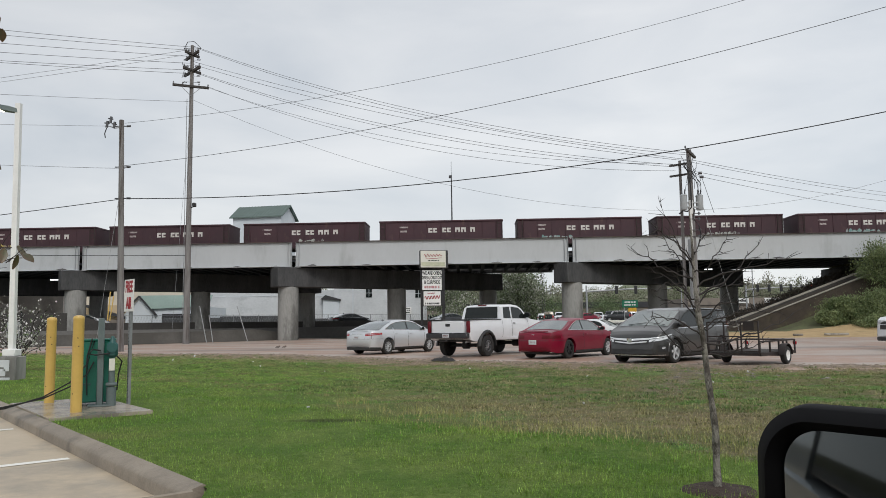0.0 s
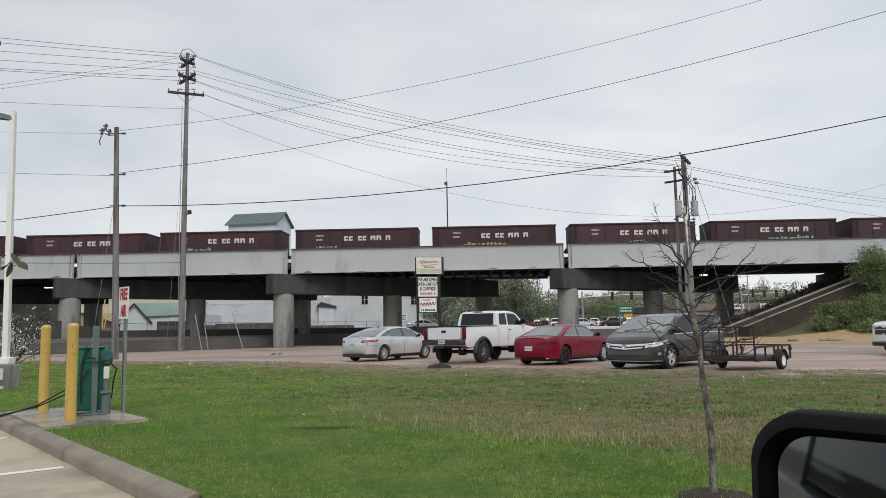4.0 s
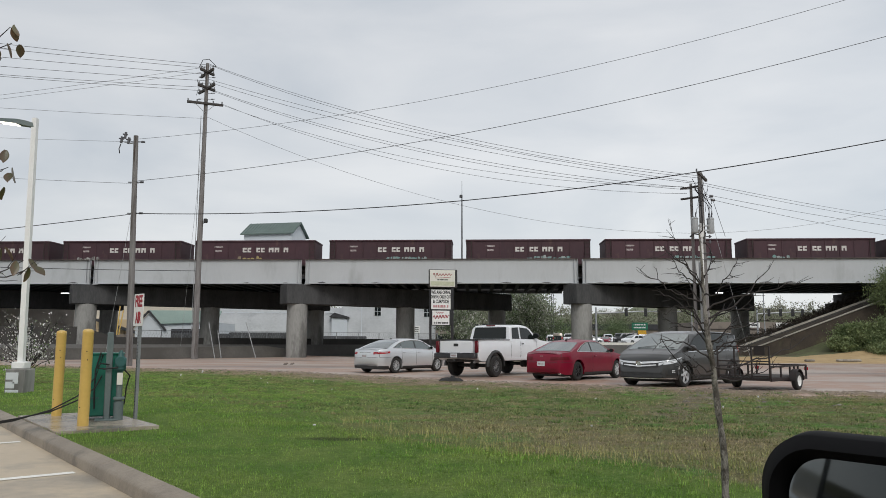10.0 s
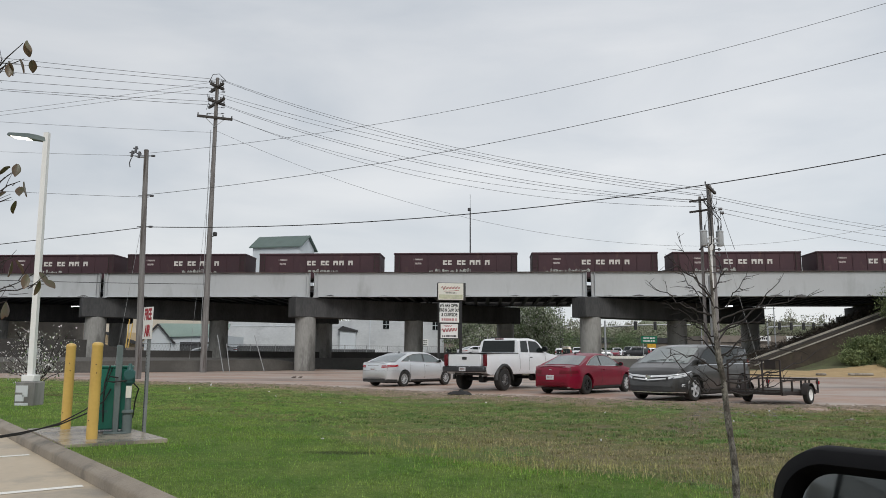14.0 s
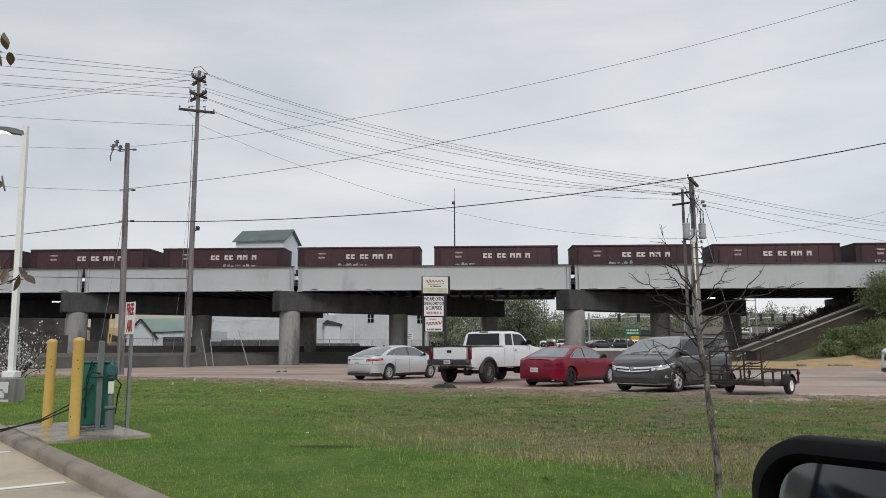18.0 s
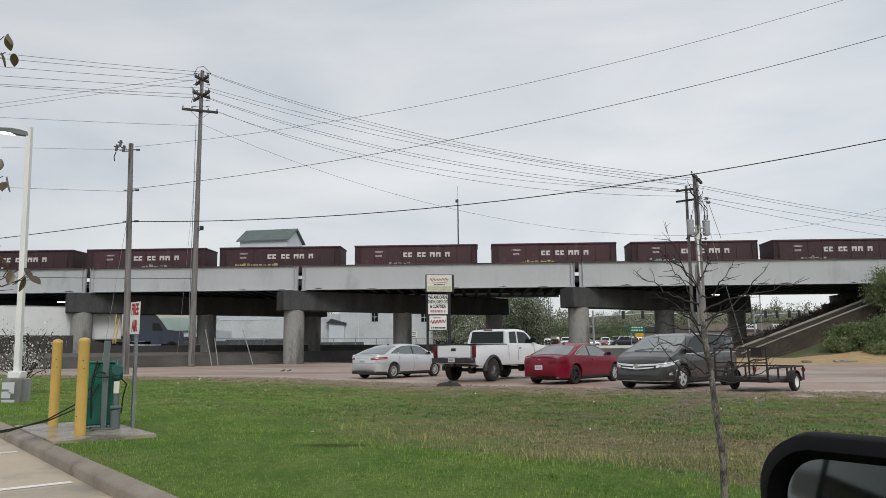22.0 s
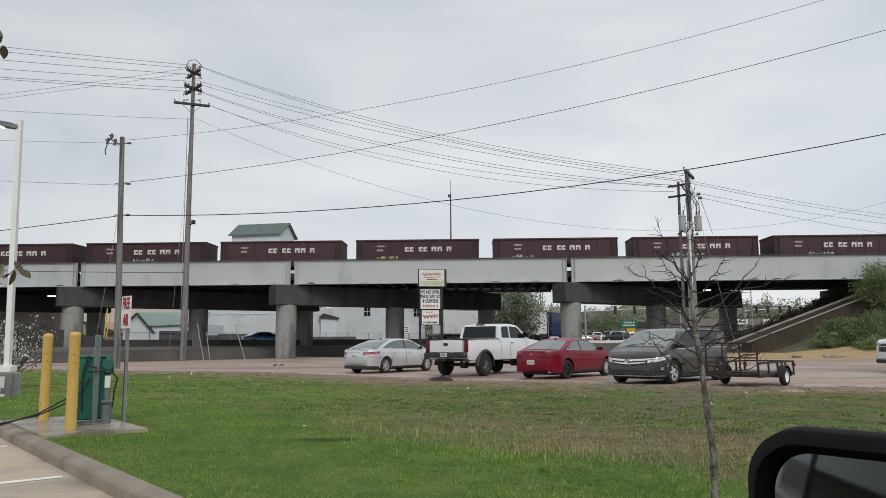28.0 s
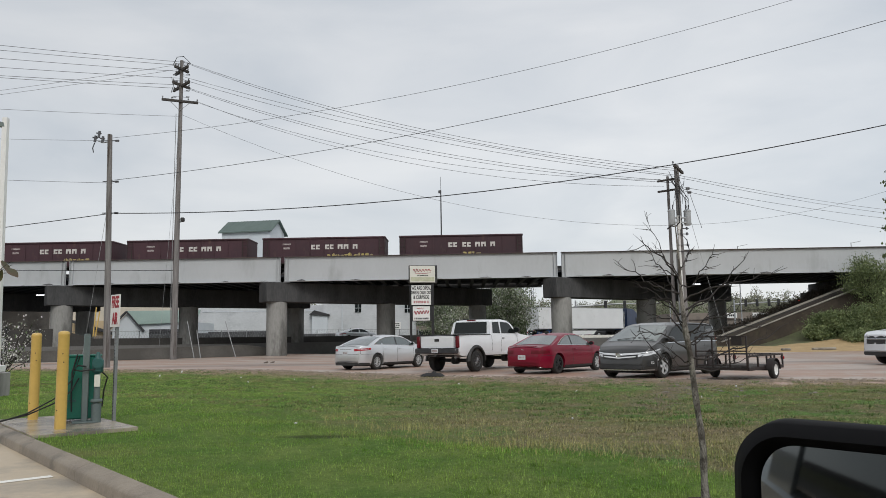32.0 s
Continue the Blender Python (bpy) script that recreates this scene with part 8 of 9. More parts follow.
bl = empty("cream_building", pose(-50.5, 116, 0), "long cream and tan low commercial building", "building")
bm = nb()
box(bm, (0, 4, 3.4), (24, 9, 6.9))
part("wall", bm, M_BLDG_CREAM, bl)
bm = nb()
box(bm, (-1.0, -0.6, 2.4), (13, 1.2, 4.6))
part("tan_front", bm, M_BLDG_TAN, bl, "tan painted front")
bm = nb()
prism(bm, [(-2, 4.4), (9, 0.9), (9, 1.25), (-2, 4.8)], -2.2, -1.3, "y")
part("dark_eave", bm, M_ROOF_DARK, bl)
bm = nb()
box(bm, (2.5, -2.0, 1.2), (11, 0.3, 2.5))
part("boundary_wall", bm, M_BLDG_BROWN, bl)
# dark hedge, containers and fence behind the street
for k, (x, y, w, h) in enumerate(((-31.5, 98, 7, 2.4), (-24.0, 101, 9, 2.6), (-14.0, 107, 6, 2.2))):
    bm = nb()
    box(bm, (x, y, h / 2), (w, 2.0, h), 0.08)
    b = tagged(part("container", bm, mat("container_" + str(k), (0.09, 0.095, 0.10), 0.8, c2=(0.05, 0.05, 0.055), scale=0.8)), "dark grey storage container behind the fence", "container", "containers behind the fence")
fence = empty("chain_fence", pose(0, 0, 0), "grey chain link fence on posts beside the street", "fence")
fp = None
for k in range(18):
    p = road_pt(-16 + 3.0 * k, 9.2)
    m = pose(p[0], p[1], 0)
    if fp is None:
        bm = nb()
        cyl(bm, (0, 0, -0.1), (0, 0, 2.6), 0.045, n=8)
        fp = part("post", bm, M_FENCE, fence)
        fp.matrix_basis = m
    else:
        share("post", fp, fence, m)
bm = nb()
for z in (0.4, 1.5, 2.55):
    a, b = road_pt(-16, 9.2), road_pt(35, 9.2)
    cyl(bm, (*a, z), (*b, z), 0.025, n=6)
part("rail", bm, M_FENCE, fence)
bm = nb()
for k in range(170):
    p = road_pt(-16 + 0.3 * k, 9.2)
    q = road_pt(-16 + 0.3 * k + 0.75, 9.2)
    cyl(bm, (*p, 0.4), (*q, 2.5), 0.006, n=3)
    cyl(bm, (*q, 0.4), (*p, 2.5), 0.006, n=3)
part("mesh", bm, M_FENCE, fence)
# tall mast
ms = empty("radio_mast", pose(2.88, 120, 0), "thin tall dark lighting mast", "mast")
bm = nb()
cyl(bm, (0, 0, -0.1), (0, 0, 25.2), 0.17, 0.09, 10)
part("shaft", bm, M_WIRE, ms)
bm = nb()
cyl(bm, (0, 0, 25.2), (0, 0, 27.4), 0.03, n=6)
box(bm, (-0.15, 0, 24.9), (0.5, 0.3, 0.5), 0.08)
part("head", bm, M_WIRE, ms)
lat = empty("lattice_mast", pose(27.3, 190, 0), "far lattice radio mast", "mast")
bm = nb()
for a in range(3):
    x, y = 0.35 * math.cos(2.09 * a), 0.35 * math.sin(2.09 * a)
    cyl(bm, (x, y, 0), (x, y, 19), 0.06, n=5)
for k in range(18):
    cyl(bm, (-0.35, 0, k), (0.35, 0, k + 1), 0.04, n=4)
part("frame", bm, M_WIRE, lat)


def store(name, label, at, w, d, h, wallm, bandm, signs):
    b = empty(name, pose(*at), label, "building")
    bm = nb()
    box(bm, (0, d / 2, h / 2), (w, d, h))
    part("wall", bm, wallm, b)
    bm = nb()
    box(bm, (0, -0.15, h - 0.7), (w + 0.3, 0.5, 1.5), 0.04)
    part("fascia", bm, bandm, b)
    bm = nb()
    box(bm, (0, -0.03, h * 0.32), (w * 0.92, 0.08, h * 0.5))
    part("shop_glass", bm, M_GLASS_CAR, b)
    for x, sw in signs:
        bm = nb()
        box(bm, (x, -0.46, h - 0.6), (sw, 0.12, 1.1), 0.02)
        s = part("shop_sign", bm, M_SIGN_WHITE, b)
        bars(s, x - sw * 0.4, x + sw * 0.4, -0.53, h - 0.6, 0.45, 6, M_SIGN_BLACK, int(x * 7) + 3)
    return b


store("strip_store", "low grey flat-roofed strip of stores", (72, 168, 0), 34, 12, 6.0, M_BLDG_BROWN, M_BLDG_BROWN, ((-3.7, 3.6), (4.1, 5.0)))
store("brown_store", "low brown flat-roofed store", (40, 205, 0), 46, 12, 6.4, M_BLDG_BROWN, M_ROOF_DARK, ())
store("grey_store", "low dark store beyond the car park", (8, 212, 0), 22, 10, 6.6, M_BLDG_BROWN, M_ROOF_DARK, ())
bm = nb()
prism(bm, [(14, 124), (75, 116), (110, 190), (14, 190)], -0.1, 1.15)
tagged(part("far_car_park", bm, M_ROAD), "grey asphalt car park past the junction", "car park", kind="structure")
bm = nb()
box(bm, (27, 90.9, 1.22), (38, 0.35, 0.34), 0.03, Matrix.Rotation(0.026, 4, "Z"))
tagged(part("far_rail", bm, M_PAINT_LINE), "low pale concrete rail along the raised street", "barrier", kind="structure")


def signal_arm(at, az, length, heads, h=6.3, lit=None):
    s = empty("traffic_signal", pose(*at, 0, 0, az), "grey mast arm with dark traffic signals", "traffic light", "signals at the junction")
    bm = nb()
    cyl(bm, (0, 0, -0.1), (0, 0, h + 0.6), 0.17, 0.13, 10)
    part("mast", bm, M_GALV, s)
    bm = nb()
    tube(bm, [(0, 0, h - 0.3), (length * 0.5, 0, h + 0.05), (length, 0, h + 0.1)], [0.12, 0.09, 0.06], 8)
    part("arm", bm, M_GALV, s)
    for k, x in enumerate(heads):
        bm = nb()
        box(bm, (x, -0.12, h - 0.1), (0.42, 0.3, 1.25), 0.04)
        hd = part("signal_head", bm, M_PLASTIC, s)
        for j in range(3):
            bm = nb()
            cyl(bm, (x, -0.28, h + 0.28 - 0.38 * j), (x, -0.30, h + 0.28 - 0.38 * j), 0.13, n=10)
            part("lens", bm, mat("red_signal_lens", (0.4, 0.02, 0.02), 0.3, emit=((1.0, 0.06, 0.03), 1.6)) if (lit == k and j == 0) else M_DARK_RIM, hd)
    return s


signal_arm((54.0, 130, 0), 0, 13.0, (2.0, 4.0, 6.1, 7.8, 11.4), 6.7, 4)
signal_arm((22.6, 112, 0), 6, 13.5, (4.6, 7.6, 10.6), 6.0)
gs = empty("road_sign", pose(30.6, 118, 0), "green guide sign with a small amber panel", "sign")
bm = nb()
for x in (-0.9, 0.9):
    cyl(bm, (x, 0.1, 0), (x, 0.1, 4.4), 0.06, n=8)
part("post", bm, M_GALV, gs)
bm = nb()
box(bm, (0, 0, 3.95), (2.5, 0.05, 1.15), 0.01)
pn = part("panel", bm, M_SIGN_GREEN, gs)
for k in range(2):
    bars(pn, -0.95, 0.9, -0.04, 4.2 - 0.45 * k, 0.22, 8, M_SIGN_WHITE, 31 + k)
bm = nb()
box(bm, (0.35, 0, 3.0), (1.3, 0.05, 0.6), 0.01)
part("amber_panel", bm, M_SIGN_AMBER, gs)
for x, y, h in ((56.5, 133, 17), (35.5, 122, 10), (75.5, 130, 17), (46, 140, 12)):
    p = empty("far_lamp_post", pose(x, y, 0), "thin grey far street lamp post", "street lamp", "far lamp posts")
    bm = nb()
    cyl(bm, (0, 0, -0.1), (0, 0, h), 0.12, 0.07, 8)
    cyl(bm, (0, 0, h - 0.1), (1.8, 0, h + 0.25), 0.05, n=6)
    part("shaft", bm, M_GALV, p)

# ---- other vehicles ----
civic = sedan("white_sedan", "white sedan driving through the lot", M_P_WHITE, 4.63, 1.8, 1.42, chrome=False, rim=M_DARK_RIM, spokes=10)
far_white = sedan("far_sedan", "white sedan passing on the street", M_P_WHITE, 4.7, 1.82, 1.45, chrome=False, spokes=5)
far_silver = sedan("far_sedan", "silver sedan passing on the street", M_P_SILVER, 4.8, 1.84, 1.46, spokes=5)
far_dark = sedan("far_sedan", "black sedan passing on the street", M_P_DARK, 4.8, 1.84, 1.46, spokes=5)
far_red = sedan("far_sedan", "red sedan passing on the street", M_P_RED, 4.7, 1.8, 1.45, chrome=False, spokes=5)
suv_white = suv("far_suv", "white sport utility car passing on the street", M_P_WHITE, 4.9)
suv_dark = suv("far_suv", "dark sport utility car passing on the street", M_P_DARK, 5.0)
suv_tan = suv("parked_suv", "tan sport utility car in the far car park", M_P_TAN, 4.8)
TRAFFIC = []
used = set()


def passing(proto, t, s, lane, v):
    ob = proto if proto.name not in used else copy_thing(proto, pose(0, 0, 0))
    used.add(proto.name)
    tagged(ob, group="traffic under the bridge")
    TRAFFIC.append((ob, t, s, lane, v))


R, Lf = -2.2, 2.5
far_blue = sedan("far_sedan", "blue sedan passing on the street", M_P_BRIGHT_BLUE, 4.5, 1.8, 1.45, chrome=False, spokes=5)
for proto, t, s, lane, v in ((far_silver, 1.0, 5.9, R, 15.6), (far_dark, 0.0, 17.2, R, 14), (far_silver, 3.0, 15.4, R, 11.6), (far_red, 3.0, 5.7, Lf, -17.2), (far_dark, 2.0, -0.5, Lf, -17),
                             (far_red, 6.5, 4.5, Lf, -16.6), (suv_dark, 6.5, 6.6, R, 19.2), (far_white, 7.0, 8.6, R, 20), (far_white, 7.5, 9.7, Lf, -17), (suv_white, 8.0, 2.6 + 4, Lf, -17), (far_white, 8.0, 14.4, Lf, -18.7),
                             (far_silver, 11.0, 4.8, R, 22), (far_white, 12.0, 6.8, R, 12.5), (far_white, 14.0, 1.9, Lf, -16), (far_dark, 15.5, 10, R, 18),
                             (far_dark, 23.0, 21.8, Lf, -16), (far_dark, 26.5, 6, Lf, -15), (far_blue, 28.0, 7.6, R, 10.3), (far_silver, 32.0, 19.4, R, 12.3)):
    passing(proto, t, s, lane, v)
# cars standing in the far car park
rp = random.Random(4)
protos = [far_white, far_silver, far_dark, suv_tan, suv_white, suv_dark, far_red]
for row, (y, x0, n) in enumerate(((148, 22.5, 11), (157, 23, 11), (167, 24, 11), (178, 25, 10))):
    for k in range(n):
        if rp.random() < 0.12:
            continue
        x = x0 + 2.9 * k + rp.uniform(-0.2, 0.2)
        o = copy_thing(rp.choice(protos), pose(x, y + rp.uniform(-0.4, 0.4) - 0.1 * (x - 20), 1.16, 0, 0, rp.choice((82, 262)) + rp.uniform(-4, 4)))
        tagged(o, o["label"].replace("passing on the street", "standing in the far car park"), "car", "cars in the far car park")
o = copy_thing(suv_dark, pose(34.5, 143.0, 1.16, 0, 0, 176))
tagged(o, "dark sport utility car standing in the far car park", "car", "cars in the far car park")
for pr, x, y, h in ((far_white, 40.5, 142.0, 175), (far_silver, 27.6, 142.0, 4), (far_white, 46.0, 142.0, 178)):
    o = copy_thing(pr, pose(x, y, 1.16, 0, 0, h))
    tagged(o, o["label"].replace("passing on the street", "standing in the far car park"), "car", "cars in the far car park")
suv_tan.matrix_basis = pose(21.0, 184, 1.16, 0, 0, 80)
tagged(suv_tan, group="cars in the far car park")

# articulated lorry
lorry = empty("semi_truck", pose(0, 0, 0), "dark blue sleeper tractor with long white box trailer", "truck")
bm = nb()
prof = [(-3.0, 0.75), (-0.05, 0.75), (0.0, 1.0), (-0.05, 1.75), (-0.3, 1.95), (-1.55, 2.1), (-2.15, 2.95), (-2.5, 3.35), (-3.3, 3.95), (-4.6, 4.05), (-4.7, 1.0), (-3.0, 1.0)]
prism(bm, prof, -1.15, 1.15, "y")
part("cab", bm, M_P_BLUE, lorry, "dark blue aerodynamic cab")
bm = nb()
prism(bm, [(-1.62, 2.15), (-2.12, 2.88), (-2.16, 2.88), (-1.66, 2.12)], -0.98, 0.98, "y")
part("windscreen", bm, M_GLASS_CAR, lorry)
for s in (-1, 1):
    bm = nb()
    prism(bm, [(-1.9, 1.98), (-2.9, 2.0), (-2.9, 2.72), (-2.35, 2.72)], s * 1.153, s * 1.165, "y")
    part("side_window", bm, M_GLASS_CAR, lorry)
    bm = nb()
    cyl(bm, (-5.0, s * 0.9, 0.9), (-5.0, s * 0.9, 3.6), 0.09, n=10)
    part("exhaust_stack", bm, M_CHROME, lorry)
    bm = nb()
    cyl(bm, (-3.6, s * 1.05, 0.62), (-5.2, s * 1.05, 0.62), 0.32, n=14)
    part("fuel_tank", bm, M_CHROME, lorry)
bm = nb()
box(bm, (-4.2, 0, 0.85), (6.5, 0.9, 0.25), 0.03)
box(bm, (-13.5, 0, 1.0), (14, 1.0, 0.22), 0.03)
part("chassis", bm, M_PLASTIC, lorry)
bm = nb()
box(bm, (-13.6, 0, 2.62), (16.0, 2.58, 2.85), 0.03)
tb = part("trailer_box", bm, M_TRAILER_BOX, lorry, "long white smooth trailer box")
bm = nb()
for z in (1.22, 4.02):
    box(bm, (-13.6, 0, z), (16.04, 2.62, 0.09), 0.01)
part("trailer_rail", bm, M_GALV, tb)
bm = nb()
for s in (-1, 1):
    prism(bm, [(-11.0, 0.95), (-17.5, 0.95), (-17.5, 0.42), (-11.6, 0.42)], s * 1.2, s * 1.22, "y")
part("side_skirt", bm, M_TRAILER_BOX, tb)
wh = None
for x in (-1.1, -4.9, -6.2, -18.9, -20.2):
    for s in (-1, 1):
        m = pose(x, s * 1.0, 0.5, 0, 0, 0 if s > 0 else 180)
        if wh is None:
            bm = nb()
            lathe(bm, [(0.02, -0.25), (0.42, -0.25), (0.5, -0.2), (0.5, 0.2), (0.42, 0.25), (0.30, 0.25), (0.27, 0.12), (0.02, 0.12)], 20)
            wh = part("wheel", bm, M_TYRE, lorry)
            wh.matrix_basis = m
        else:
            share("wheel", wh, lorry, m)

# ---- utility trailer beside the van ----
ut = empty("utility_trailer", pose(9.28, 21.95, 0, 0, 0, 90 - 45), "small black steel utility trailer with ramp gate up", "trailer")
RX, WX, HW = 1.12, 1.45, 0.72   # ahead of and behind the axle, half width
bm = nb()
for s in (-1, 1):
    box(bm, ((RX - WX) / 2, s * HW, 0.31), (RX + WX, 0.06, 0.09), 0.008)
for x in (-WX, -0.7, 0.0, 0.6, RX):
    box(bm, (x, 0, 0.31), (0.06, 2 * HW, 0.07), 0.008)
part("bed_frame", bm, M_TRAILER_STEEL, ut)
bm = nb()
for k in range(7):
    box(bm, ((RX - WX) / 2, -HW + 0.12 + 0.2 * k, 0.358), (RX + WX - 0.08, 0.17, 0.03), 0.004)
part("deck_boards", bm, M_WOOD_ARM, ut)
for s in (-1, 1):
    bm = nb()
    box(bm, ((RX - WX) / 2, s * HW, 0.66), (RX + WX, 0.045, 0.045), 0.006)
    part("side_rail", bm, M_TRAILER_STEEL, ut)
    for x in (-WX, -0.75, -0.1, 0.5, RX):
        bm = nb()
        box(bm, (x, s * HW, 0.50), (0.045, 0.045, 0.32), 0.005)
        part("rail_post", bm, M_TRAILER_STEEL, ut)
    bm = nb()
    rings = []
    for i in range(9):
        a = math.pi * i / 8
        rings.append([(0.32 * math.cos(a), s * y, 0.26 + 0.32 * math.sin(a)) for y in (HW + 0.05, HW + 0.23)] + [(0.305 * math.cos(a), s * y, 0.26 + 0.305 * math.sin(a)) for y in (HW + 0.23, HW + 0.05)])
    loft(bm, rings)
    part("mudguard", bm, M_TRAILER_STEEL, ut)
    w = new("wheel")
    w.parent = ut
    w.matrix_basis = pose(0, s * (HW + 0.14), 0.25, 0, 0, 0 if s > 0 else 180)
    bm = nb()
    lathe(bm, [(0.155, -0.075), (0.225, -0.075), (0.25, -0.05), (0.25, 0.05), (0.225, 0.075), (0.155, 0.075), (0.15, 0.0)], 22)
    part("tyre", bm, M_TYRE, w)
    bm = nb()
    lathe(bm, [(0.01, 0.02), (0.05, 0.045), (0.09, 0.02), (0.14, 0.05), (0.158, 0.072), (0.15, -0.04), (0.01, -0.02)], 20)
    part("rim", bm, M_LAMP_WHITE, w, "white steel rim")
bm = nb()
box(bm, (RX, 0, 0.66), (0.045, 2 * HW, 0.045), 0.006)
part("front_rail", bm, M_TRAILER_STEEL, ut)
bm = nb()
cyl(bm, (0, -HW - 0.1, 0.25), (0, HW + 0.1, 0.25), 0.03, n=8)
part("axle", bm, M_TRAILER_STEEL, ut)
bm = nb()
for s in (-1, 1):
    tube(bm, [(RX, s * 0.4, 0.30), (RX + 1.1, 0, 0.30)], 0.035, 6)
cyl(bm, (RX + 1.05, 0, 0.02), (RX + 1.05, 0, 0.66), 0.03, n=8)
box(bm, (RX + 1.2, 0, 0.32), (0.25, 0.08, 0.08), 0.02)
part("tongue", bm, M_TRAILER_STEEL, ut)
gate = new("ramp_gate")
gate.parent = ut
for y in (-HW, -0.24, 0.24, HW):
    bm = nb()
    box(bm, (-WX - 0.04, y, 0.78), (0.04, 0.04, 0.86), 0.004)
    part("gate_post", bm, M_TRAILER_STEEL, gate)
for z in (0.40, 0.80, 1.20):
    bm = nb()
    box(bm, (-WX - 0.04, 0, z), (0.035, 2 * HW, 0.035), 0.004)
    part("gate_bar", bm, M_TRAILER_STEEL, gate)
bm = nb()
box(bm, (-WX - 0.045, -HW + 0.26, 1.08), (0.02, 0.30, 0.22), 0.004)
part("gate_plate", bm, M_TRAILER_STEEL, gate)
bm = nb()
box(bm, (RX + 0.02, 0.72, 0.56), (0.05, 0.1, 0.1), 0.01)
box(bm, (RX + 0.02, -0.72, 0.56), (0.05, 0.1, 0.1), 0.01)
part("marker_lamp", bm, M_TAIL, ut)

# ---- the car that the view is taken from: door, pillars, roof and mirror ----
own = empty("own_car", pose(0, 0, 0), "dark car door with black wing mirror", "car")
M_P_OWN = mat("own_dark_paint", (0.10, 0.105, 0.11), 0.35, 0.3, scale=2, coat=0.8)
bm = nb()
prism(bm, [(0.42, 0.22), (0.50, 0.30), (0.54, 0.6), (0.50, 0.90), (0.40, 0.93), (0.36, 0.9), (0.36, 0.25)], -1.0, 0.95, "x")
part("front_door", bm, M_P_OWN, own)
bm = nb()
prism(bm, [(0.42, 0.22), (0.50, 0.30), (0.545, 0.6), (0.51, 0.90), (0.40, 0.93), (0.36, 0.9), (0.36, 0.25)], -3.3, -1.015, "x")
part("rear_flank", bm, M_P_OWN, own)
bm = nb()
prism(bm, [(-1.25, 0.22), (-1.25, 0.9), (-1.2, 0.93), (-1.15, 0.9), (-1.15, 0.22)], -3.3, 0.95, "x")
part("far_flank", bm, M_P_OWN, own)
bm = nb()
loft(bm, [[(-0.48, y, z), (-0.36, y, z), (-0.36, y - 0.05, z), (-0.48, y - 0.05, z)] for y, z in ((0.49, 0.9), (0.36, 1.5))])
part("pillar", bm, M_PLASTIC, own)
bm = nb()
loft(bm, [[(-0.50, y, z), (-1.42, y, z), (-1.42, y - 0.01, z), (-0.50, y - 0.01, z)] for y, z in ((0.475, 0.93), (0.35, 1.46))])
part("rear_side_glass", bm, M_GLASS_CAR, own)
bm = nb()
loft(bm, [[(-1.44, y, z), (-1.9, y, z), (-1.9, y - 0.06, z), (-1.44, y - 0.06, z)] for y, z in ((0.49, 0.9), (0.36, 1.46))])
part("rear_pillar", bm, M_P_OWN, own)
bm = nb()
box(bm, (-0.75, -0.38, 1.52), (2.4, 1.42, 0.06), 0.02)
part("roof", bm, M_P_OWN, own)
bm = nb()
tube(bm, [(0.45, 0.30, 1.50), (1.1, 0.47, 0.95)], 0.035, 8)
part("front_pillar", bm, M_PLASTIC, own)
bm = nb()
prism(bm, [(0.49, 0.3), (0.49, 0.88), (-1.15, 0.88), (-1.15, 0.3)], 0.96, 2.4, "x")
part("bonnet", bm, M_P_OWN, own)
for x in (1.6, -2.4):
    for y in (0.40, -1.06):
        bm = nb()
        cyl(bm, (x, y - 0.1, 0.32), (x, y + 0.1, 0.32), 0.32, n=20)
        part("wheel", bm, M_TYRE, own)
bm = nb()
box(bm, (-0.9, -0.38, 0.24), (4.6, 1.5, 0.1), 0.02)
part("floor_pan", bm, M_PLASTIC, own)
bm = nb()
prism(bm, [(0.48, 0.3), (0.48, 0.9), (-1.15, 0.9), (-1.15, 0.3)], -3.3, -1.95, "x")
part("boot", bm, M_P_OWN, own)
bm = nb()
loft(bm, [[(0.98, 0.40, 0.92), (0.98, -1.1, 0.92), (0.97, -1.1, 0.90), (0.97, 0.40, 0.90)], [(0.46, 0.30, 1.50), (0.46, -1.02, 1.50), (0.45, -1.02, 1.48), (0.45, 0.30, 1.48)]])
part("windscreen", bm, M_GLASS_CAR, own)
bm = nb()
loft(bm, [[(-2.5, 0.38, 0.92), (-2.5, -1.1, 0.92), (-2.49, -1.1, 0.90), (-2.49, 0.38, 0.90)], [(-1.94, 0.28, 1.50), (-1.94, -1.02, 1.50), (-1.93, -1.02, 1.48), (-1.93, 0.28, 1.48)]])
part("rear_glass", bm, M_GLASS_CAR, own)
# mirror: a rounded shell, the glass set back in its rim
MC, MN = Vector((0.422, 0.740, 1.096)), Vector((-0.8, -0.6, 0.045)).normalized()
MW = Vector((-0.6, 0.8, 0.0))
MV = MN.cross(MW) * (1 if MN.cross(MW).z > 0 else -1)


def rrect(hw, hh, r, n=12):
    out = []
    for cx, cz, a0 in ((hw - r, hh - r, 0), (-hw + r, hh - r, 90), (-hw + r, -hh + r, 180), (hw - r, -hh + r, 270)):
        for k in range(n + 1):
            a = radians(a0 + 90 * k / n)
            out.append((cx + r * math.cos(a), cz + r * math.sin(a)))
    return out


def mirror_ring(hw, hh, r, depth):
    return [MC + MW * a + MV * b + MN * depth for a, b in rrect(hw, hh, r)]


